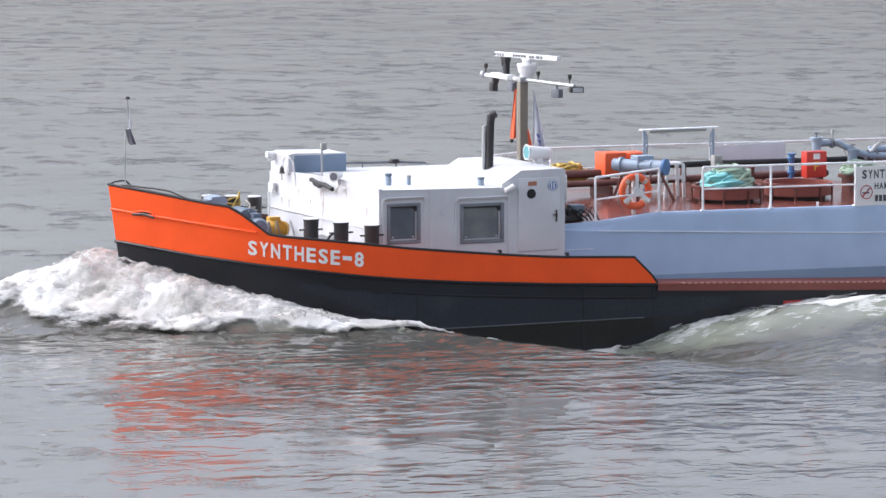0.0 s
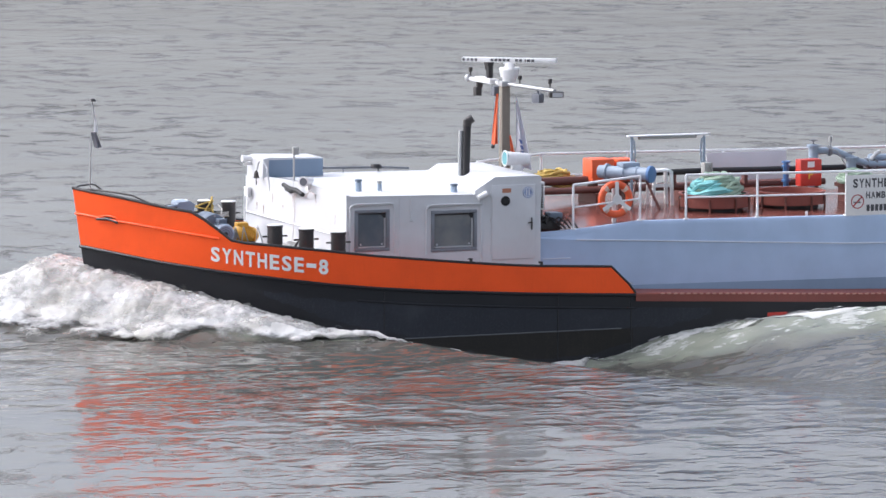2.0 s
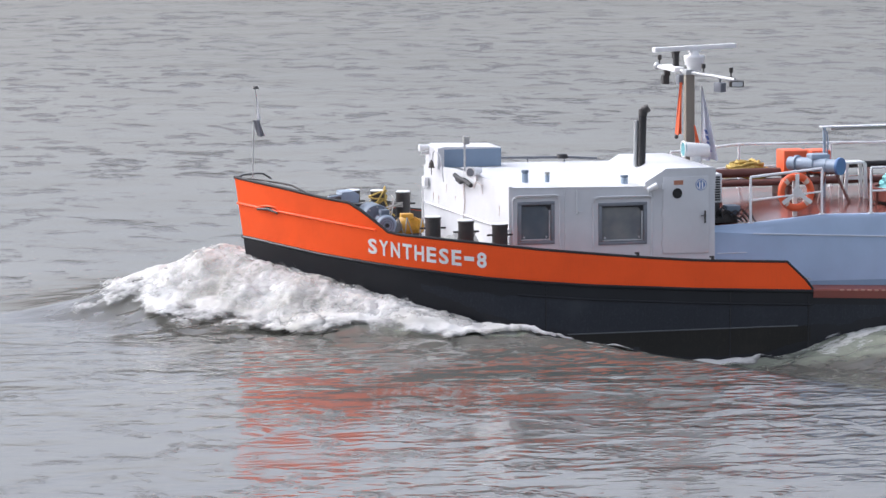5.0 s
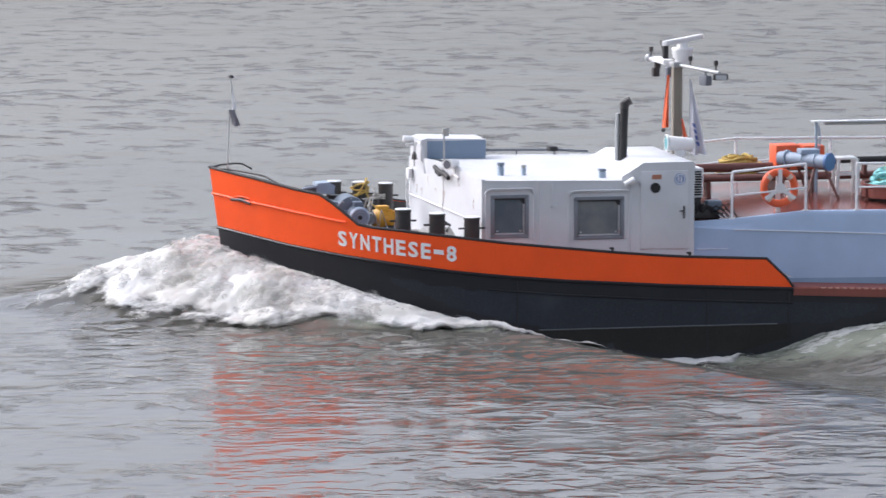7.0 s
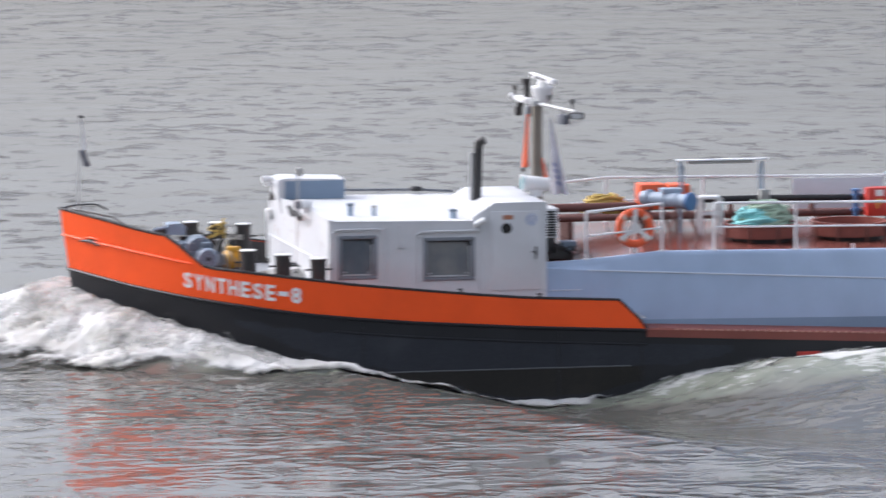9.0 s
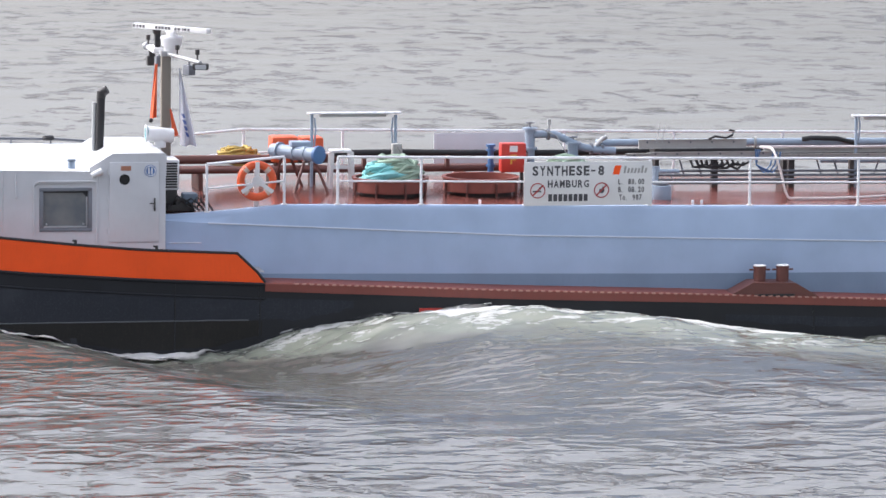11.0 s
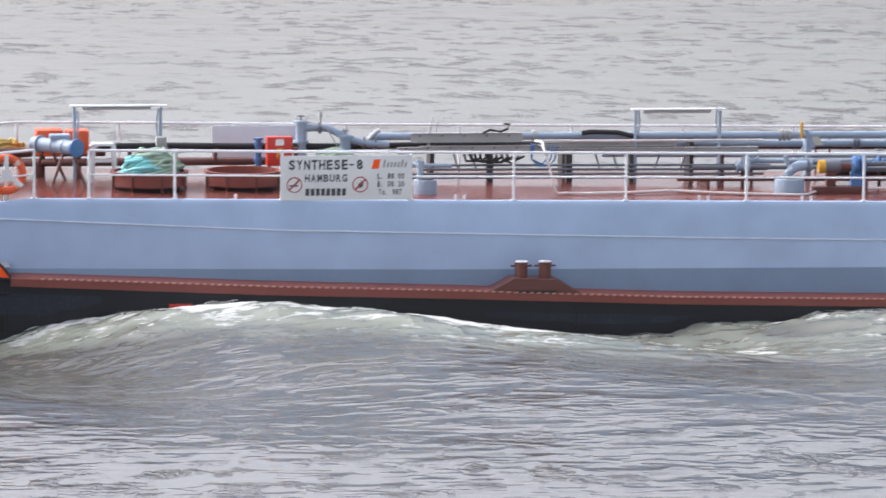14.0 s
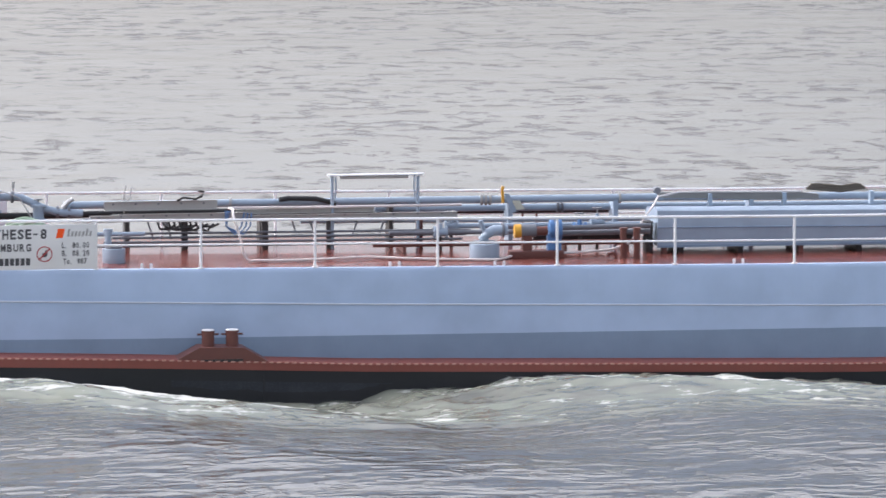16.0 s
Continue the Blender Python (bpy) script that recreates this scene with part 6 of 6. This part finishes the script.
part("hose", bm, hose_white, hs)
bm = bmn()
tube(bm, [(13.9, 1.5, 3.3), (14.15, 1.55, 3.75), (14.4, 1.7, 4.02), (14.6, 2.2, 4.16), (15.2, 2.8, 4.2), (18, 2.9, 4.16)], 0.022, 8)
part("hose_end", bm, hose_white, hs)

def pot(x, y, r, h, label):
    p = thing("tank_valve", (x, y, dz(x, y)), label, "valve", "tank valves")
    z = dz(x, y)
    bm = bmn()
    cyl(bm, (x, y, z - 0.03), (x, y, z + h), r, seg=28, bevel=0.02)
    part("base", bm, pipe_blue, p)
    bm = bmn()
    cyl(bm, (x, y, z + h), (x, y, z + h + 0.05), r * 0.75, seg=24)
    part("collar", bm, dark_pipe, p)
    return p, z + h


p, z = pot(2.37, 1.0, 0.25, 0.30, "round pale blue tank valve with a stem")
bm = bmn()
cyl(bm, (2.25, 1.0, z), (2.25, 1.0, z + 0.42), 0.07, seg=12)
cyl(bm, (2.25, 1.0, z + 0.3), (2.25, 1.0, z + 0.42), 0.1, seg=12)
part("stem", bm, pipe_blue, p)
bm = bmn()
tube(bm, [(2.3, 0.98, z + 0.05), (2.55, 0.98, z + 0.3), (2.65, 0.98, z + 0.1)], 0.014, 6)
part("handle", bm, dark_pipe, p)
p, z = pot(10.54, 1.2, 0.33, 0.33, "round pale blue pump head with a bent pipe")
bm = bmn()
tube(bm, [(10.54, 1.2, z), (10.52, 1.2, z + 0.1), (10.58, 1.2, z + 0.2), (10.75, 1.22, z + 0.27), (11.05, 1.25, z + 0.27)], 0.115, 14)
tube(bm, [(10.5, 1.2, z + 0.3), (10.45, 1.2, z + 0.5)], 0.06, 10)
part("elbow", bm, pipe_blue, p)
bm = bmn()
cyl(bm, (10.93, 1.24, z + 0.27), (10.98, 1.24, z + 0.27), 0.165, seg=18)
part("flange", bm, dark_pipe, p)
pd = thing("deck_pump", (11.8, 1.3, dz(11.8, 1.3)), "deck pump with yellow coupling, motor and blue flange", "pump")
zp = z + 0.27
bm = bmn()
cyl(bm, (11.22, 1.3, zp - 0.03), (11.36, 1.3, zp - 0.03), 0.15, seg=16)
part("coupling", bm, yellow, pd, "yellow coupling")
bm = bmn()
cyl(bm, (11.36, 1.3, zp - 0.03), (11.7, 1.3, zp - 0.03), 0.14, seg=16)
part("motor", bm, dark_pipe, pd)
bm = bmn()
cyl(bm, (11.7, 1.3, zp - 0.04), (11.95, 1.3, zp - 0.04), 0.1, seg=16)
box(bm, 11.1, 12.3, 1.1, 1.5, dz(11.8, 1.3) - 0.02, dz(11.8, 1.3) + 0.15, 0.02)
box(bm, 11.4, 11.6, 1.2, 1.4, dz(11.8, 1.3) + 0.14, zp - 0.1)
part("bed", bm, oxide, pd)
bm = bmn()
cyl(bm, (12.0, 1.3, zp), (12.1, 1.3, zp), 0.21, seg=24, bevel=0.015)
cyl(bm, (12.16, 1.3, zp), (12.26, 1.3, zp), 0.24, seg=24, bevel=0.015)
box(bm, 11.95, 12.25, 1.2, 1.4, dz(12.1, 1.3) + 0.1, zp - 0.1)
part("pump_casing", bm, deep_blue, pd, "blue pump casing")
bm = bmn()
cyl(bm, (12.26, 1.3, zp + 0.02), (14.3, 1.5, zp + 0.02), 0.055, seg=10)
cyl(bm, (12.26, 1.5, zp - 0.12), (14.3, 1.6, zp - 0.12), 0.06, seg=12)
part("suction_pipe", bm, dark_pipe, pd)

vp = thing("vent_posts", (13.75, 1.0, dz(13.7)), "pair of brown vent posts with a small bent pipe", "vent")
for x in (13.60, 13.90):
    bm = bmn()
    cyl(bm, (x, 1.0, dz(x) - 0.04), (x, 1.0, 3.60), 0.075, seg=12)
    cyl(bm, (x, 1.0, 3.56), (x, 1.0, 3.61), 0.09, seg=12)
    part("post", bm, oxide, vp)
bm = bmn()
tube(bm, [(13.42, 0.9, dz(13.4) - 0.02), (13.42, 0.9, 3.0), (13.36, 0.9, 3.06), (13.25, 0.9, 3.05), (13.23, 0.9, 2.98)], 0.035, 8)
part("gooseneck", bm, oxide, vp)

tank = thing("deck_tank", (18.5, 2.4, dz(18, 2.4)), "long pale blue deck tank on short dark legs", "tank")
bm = bmn()
sec = [(1.75, 3.09), (1.72, 3.5), (1.72, 3.52), (1.78, 3.88), (1.9, 3.95), (2.2, 3.93), (3.0, 3.86), (3.2, 3.76), (3.25, 3.09)]
sheet(bm, [[Vector((x, y, z - 0.01 * (x - 14.5))) for y, z in sec + sec[:1]] for x in (14.5, 17, 20, 24)])
bm.faces.new([v for v in bm.verts if abs(v.co.x - 14.5) < 1e-4][:9])
part("shell", bm, pipe_blue, tank)
bm = bmn()
tube(bm, [(14.5, 1.715, 3.52), (24, 1.715, 3.43)], 0.02, 6)
box(bm, 14.48, 24, 1.70, 1.735, 3.07, 3.12)
part("seam", bm, blue_dark, tank)
for x in (15.05, 16.4, 17.75, 19.1, 20.5, 22):
    bm = bmn()
    box(bm, x - 0.06, x + 0.06, 1.85, 3.1, dz(x, 2) - 0.03, 3.13)
    part("leg", bm, rubber, tank)
bm = bmn()
box(bm, 14.62, 14.72, 1.75, 2.0, dz(14.6, 2) - 0.02, 3.3)
box(bm, 17.7, 17.8, 1.75, 2.0, dz(17.7, 2) - 0.02, 3.3)
part("bracket", bm, oxide, tank)
bm = bmn()
box(bm, 14.25, 14.42, 1.8, 2.2, dz(14.3, 2) - 0.02, 3.65, 0.03)
tube(bm, [(14.3, 1.8, 3.6), (14.2, 1.75, 3.3), (14.35, 1.7, 3.0)], 0.05, 8)
part("drain_valve", bm, rubber, tank)

dark_boom = paint("weathered_boom", (0.20, 0.20, 0.19), 0.6, dirt=0.35, scale=2)
boom = thing("crane_boom", (16.5, 2.9, 4.02), "grey folded crane boom lying above the deck tank", "crane")
bm = bmn()
slab(bm, [(14.75, 2.9, 4.06), (14.75, 2.9, 4.18), (18.0, 2.9, 4.13), (18.4, 2.9, 4.08), (18.4, 2.9, 3.98), (17.0, 2.9, 3.99)], (0, 0.2, 0))
part("beam", bm, dark_boom, boom)
for x in (15.9, 17.6, 19.6, 20.8):
    bm = bmn()
    box(bm, x - 0.04, x + 0.04, 2.8, 3.0, 3.85, 4.14)
    part("rest", bm, pipe_blue, boom)
bm = bmn()
cyl(bm, (14.72, 2.9, 4.22), (14.72, 3.1, 4.22), 0.08, seg=12)
part("sheave", bm, dark_pipe, boom)
cv = thing("canvas_bundle", (18.9, 2.9, 4.1), "dark brown canvas bundle draped on the crane boom", "canvas")
bm = bmn()
for k in range(3):
    tube(bm, [(18.1 + 0.05 * k, 2.85, 4.22 + 0.04 * k), (18.4, 2.85, 4.2 + 0.05 * k), (18.9, 2.83, 4.15 + 0.05 * k), (19.2, 2.85, 4.19 + 0.05 * k), (19.45 - 0.05 * k, 2.85, 4.22 + 0.03 * k)], 0.036, 8)
part("folds", bm, canvas, cv)

# ---- bollards on the side deck ----
pair = thing("mooring_plinth", (4.5, -0.75, gunwale(4.5)), "brown raised mooring plinth on the side deck", "plinth")
bm = bmn()
slab(bm, [(3.55, -1.06, gunwale(3.5)), (4.02, -1.06, 1.41), (4.98, -1.06, 1.39), (5.5, -1.06, gunwale(5.5))], (0, 0.66, 0))
part("seat_plate", bm, oxide, pair)
bm = bmn()
box(bm, 4.05, 4.95, -1.075, -1.055, gunwale(4.5) - 0.03, gunwale(4.5) + 0.03)
part("slot", bm, rubber, pair)
for x in (4.23, 4.75):
    bollard(x, -0.74, 1.39, 1.76, 0.145, oxide, "brown mooring bollard with a white cap on the side deck", group="side deck bollards")
mk = thing("draught_plate", (-3.0, -1.07, 0.9), "small red plate on the black hull", "marking")
bm = bmn()
box(bm, -3.45, -2.95, -1.075, -1.04, 0.86, 0.95, 0.005)
part("plate", bm, fire_red, mk)

# ---- name board on the rail ----
board = thing("name_board", (0.49, -0.05, 3.05), "white name board with dark lettering and two prohibition signs", "sign")
X0, Z0, BW, BH = -0.95, 3.045, 2.88, 0.965
bm = bmn()
box(bm, X0, X0 + BW, -0.055, -0.03, Z0, Z0 + BH, 0.006)
part("board", bm, sign_white, board)
def at_board(bm, u, v):
    bmesh.ops.translate(bm, verts=bm.verts, vec=(X0 + u * BW, -0.056, Z0 + v * BH))
    return bm
for txt, u, v, h, w, b in (("SYNTHESE-8", 0.065, 0.685, 0.215, 1.64, 0.034), ("HAMBURG", 0.185, 0.41, 0.165, 0.95, 0.032), ("L. 80,00", 0.735, 0.47, 0.125, 0.60, 0.026), ("B. 08,20", 0.735, 0.29, 0.125, 0.60, 0.026), ("To. 987", 0.745, 0.11, 0.125, 0.52, 0.026)):
    chars = [c for c in txt]
    pitch = w / len(txt)
    for i, c in enumerate(chars):
        if c == " ":
            continue
        if c in ".,":
            bm = lettering(c, 0.2 * h, b, 0.003, 0.25 * pitch)
        elif c == "-":
            bm = lettering(c, 0.16 * h, b, 0.003, 0.6 * pitch)
            bmesh.ops.translate(bm, verts=bm.verts, vec=(0, 0, 0.4 * h))
        else:
            bm = lettering(c, h * (0.72 if c == "o" else 1.0), b, 0.003, pitch * (0.30 if c == "1" else 0.80))
        bmesh.ops.translate(bm, verts=bm.verts, vec=(i * pitch, 0, 0))
        part("letter", at_board(bm, u, v), sign_ink, board)
for i in range(8):
    bm = bmn()
    box(bm, 0, 0.085, -0.003, 0.0, 0, 0.155)
    part("number_bar", at_board(bm, 0.19 + 0.0395 * i, 0.10), sign_ink, board)
bm = bmn()
slab(bm, [(0, 0, 0), (0.15, 0, 0), (0.20, 0, 0.20), (0.05, 0, 0.20)], (0, -0.003, 0))
part("logo_block", at_board(bm, 0.69, 0.70), orange, board, "orange logo block")
for i in range(7):
    bm = bmn()
    slab(bm, [(0, 0, 0), (0.045, 0, 0), (0.07, 0, 0.11 + (0.05 if i in (0, 5) else 0)), (0.025, 0, 0.11 + (0.05 if i in (0, 5) else 0))], (0, -0.003, 0))
    part("logo_bar", at_board(bm, 0.775 + 0.027 * i, 0.73), grey_tray, board)
for u, kind in ((0.107, 0), (0.605, 1)):
    c = Vector((X0 + u * BW, -0.058, Z0 + 0.345 * BH))
    bm = bmn()
    tube(bm, ring(c, 0.16, "y", 28), 0.013, 6, True)
    sgn = part("prohibition_ring", bm, sign_red, board, "red prohibition ring")
    bm = bmn()
    s = 0.113
    slab(bm, [c + Vector((-s - 0.012, -0.004, -s + 0.012)), c + Vector((-s + 0.012, -0.004, -s - 0.012)), c + Vector((s + 0.012, -0.004, s - 0.012)), c + Vector((s - 0.012, -0.004, s + 0.012))], (0, 0.003, 0))
    part("slash", bm, sign_red, sgn)
    bm = bmn()
    if kind:
        slab(bm, [c + Vector(v) for v in ((-0.05, -0.001, -0.06), (0.03, -0.001, -0.07), (0.07, -0.001, 0.0), (0.03, -0.001, 0.1), (0.0, -0.001, 0.03), (-0.05, -0.001, 0.02))], (0, 0.003, 0))
    else:
        box(bm, c.x - 0.11, c.x + 0.08, c.y - 0.003, c.y, c.z - 0.035, c.z)
        tube(bm, [c + Vector((0.06, 0, 0.03)), c + Vector((0.03, 0, 0.06)), c + Vector((0.08, 0, 0.09))], 0.008, 6)
    part("symbol", bm, sign_ink, sgn)


# ---- small fittings ----
def gate_valve(x, y, z, r, label, mat=pipe_blue):
    v = thing("gate_valve", (x, y, dz(x, y)), label, "valve", "gate valves")
    bm = bmn()
    cyl(bm, (x, y, dz(x, y) - 0.02), (x, y, z - r), 0.04, seg=8)
    part("foot", bm, dark_steel, v)
    bm = bmn()
    cyl(bm, (x - 0.14, y, z), (x + 0.14, y, z), r, seg=14)
    cyl(bm, (x, y, z), (x, y, z + 0.2), r * 0.8, r * 0.5, seg=12)
    part("body", bm, mat, v)
    for d in (-0.15, 0.11):
        bm = bmn()
        cyl(bm, (x + d, y, z), (x + d + 0.04, y, z), r * 1.5, seg=16)
        part("flange", bm, mat, v)
    bm = bmn()
    cyl(bm, (x, y, z + 0.2), (x, y, z + 0.34), 0.014, seg=6)
    part("spindle", bm, galv, v)
    bm = bmn()
    tube(bm, ring((x, y, z + 0.33), 0.10, "z", 16), 0.014, 6, True)
    tube(bm, [(x - 0.1, y, z + 0.33), (x + 0.1, y, z + 0.33)], 0.010, 6)
    part("handwheel", bm, dark_pipe, v)


for x, y, z, r, m, lab in ((9.75, 2.5, 3.42, 0.09, pipe_blue, "pale blue gate valve beside the pump"), (10.1, 3.2, 3.48, 0.08, pipe_blue, "pale blue gate valve under the pipes"), (12.9, 2.6, 3.45, 0.09, deep_blue, "blue gate valve by the deck tank"), (13.4, 3.2, 3.5, 0.08, pipe_blue, "pale blue gate valve under the pipes"), (1.9, 2.7, 3.5, 0.08, pipe_blue, "pale blue gate valve beside the name board")):
    gate_valve(x, y, z, r, lab, m)

low = thing("stripping_pipes", (11.5, 2.6, dz(11.5, 2.6)), "dark low pipes running beneath the cargo lines", "pipeline")
for pts, r, m in (([(8.6, 2.5, 3.42), (13.8, 2.55, 3.38)], 0.05, dark_pipe), ([(8.2, 2.2, 3.2), (14.2, 2.25, 3.16)], 0.06, oxide), ([(10.1, 3.2, 3.48), (14.4, 3.2, 3.45)], 0.055, pipe_blue), ([(11.9, 2.9, 3.24), (14.3, 2.9, 3.24)], 0.10, rubber), ([(1.0, 2.7, 3.5), (3.2, 2.7, 3.48)], 0.05, pipe_blue)):
    bm = bmn()
    tube(bm, pts, r, 10)
    part("pipe", bm, m, low)
for x in (8.9, 10.8, 12.5, 13.9):
    bm = bmn()
    box(bm, x - 0.03, x + 0.03, 2.1, 3.3, dz(x, 2.6) - 0.02, dz(x, 2.6) + 0.14)
    part("support", bm, oxide, low)
for x in (12.1, 12.42):
    b_ = thing("gauge_box", (x, 5.6, dz(x, 5.6)), "small red-brown gauge box on a stem", "gauge", "gauge boxes")
    bm = bmn()
    box(bm, x - 0.12, x + 0.12, 5.52, 5.66, 3.78, 3.86, 0.01)
    part("case", bm, oxide, b_)
    bm = bmn()
    cyl(bm, (x, 5.6, dz(x, 5.6) - 0.02), (x, 5.6, 3.79), 0.025, seg=8)
    part("stem", bm, oxide, b_)
fan = thing("warning_plate", (11.7, 3.3, 3.75), "pale yellowish plate on the pipe bracket", "plate")
bm = bmn()
slab(bm, [(11.52, 3.4, 4.0), (11.68, 3.4, 4.0), (11.8, 3.4, 3.80), (11.6, 3.4, 3.80)], (0, 0.02, 0))
part("sheet_metal", bm, paint("pale_plate", (0.50, 0.50, 0.40), 0.5, dirt=0.2), fan)
# small eye plates along the trunk edge and cleats on the bulwark
for x in (-3.2, -1.9, 2.9, 3.1, 8.3, 8.5, 10.6, 10.8, 15.9, 16.1):
    e_ = thing("eye_plate", (x, 0.12, dz(x, 0.12)), "small pale eye plate on the trunk edge", "fitting", "eye plates")
    bm = bmn()
    box(bm, x - 0.03, x + 0.03, 0.10, 0.13, dz(x, 0.12) - 0.02, dz(x, 0.12) + 0.10, 0.008)
    part("plate", bm, rail_white, e_)
for x in (-10.95, -9.2):
    c_ = thing("bulwark_cleat", (x, -0.98, bulwark_top(x)), "small dark cleat on the bulwark rail", "cleat", "bulwark cleats")
    bm = bmn()
    box(bm, x - 0.03, x + 0.03, -1.05, -0.99, bulwark_top(x) - 0.02, bulwark_top(x) + 0.12, 0.01)
    box(bm, x - 0.07, x + 0.02, -1.05, -0.99, bulwark_top(x) + 0.08, bulwark_top(x) + 0.12, 0.01)
    part("horn", bm, dark_steel, c_)


# ---- motion: the ship steams past at a steady pace ----
def ship_x(t):
    return -(SHIP_AT + SHIP_SPEED * t)


TICKS = [0, 4, 8, 12, 16]


def motions():
    for ob in aboard:
        b = BASE[ob]
        walk(ob, [(t, pose(b.x + ship_x(t), b.y, b.z)) for t in TICKS])
    # the foam heaves and slides a little on its wave
    for k, ob in enumerate(foams):
        walk(ob, [(0.5 * i, pose(ship_x(0.5 * i) + 0.10 * math.sin(2.1 * i + 2 * k), 0.04 * math.sin(1.7 * i + k), 0.015 * math.sin(2.6 * i + 1.5 * k))) for i in range(33)])
    # the radar turns once in 2.226 s
    at = scanner.location.copy()
    walk(scanner, [(0.25 * i, pose(at.x, at.y, at.z, 0, 0, -23 - 360 * (0.25 * i - 0.8) / 2.226)) for i in range(65)])


motions()
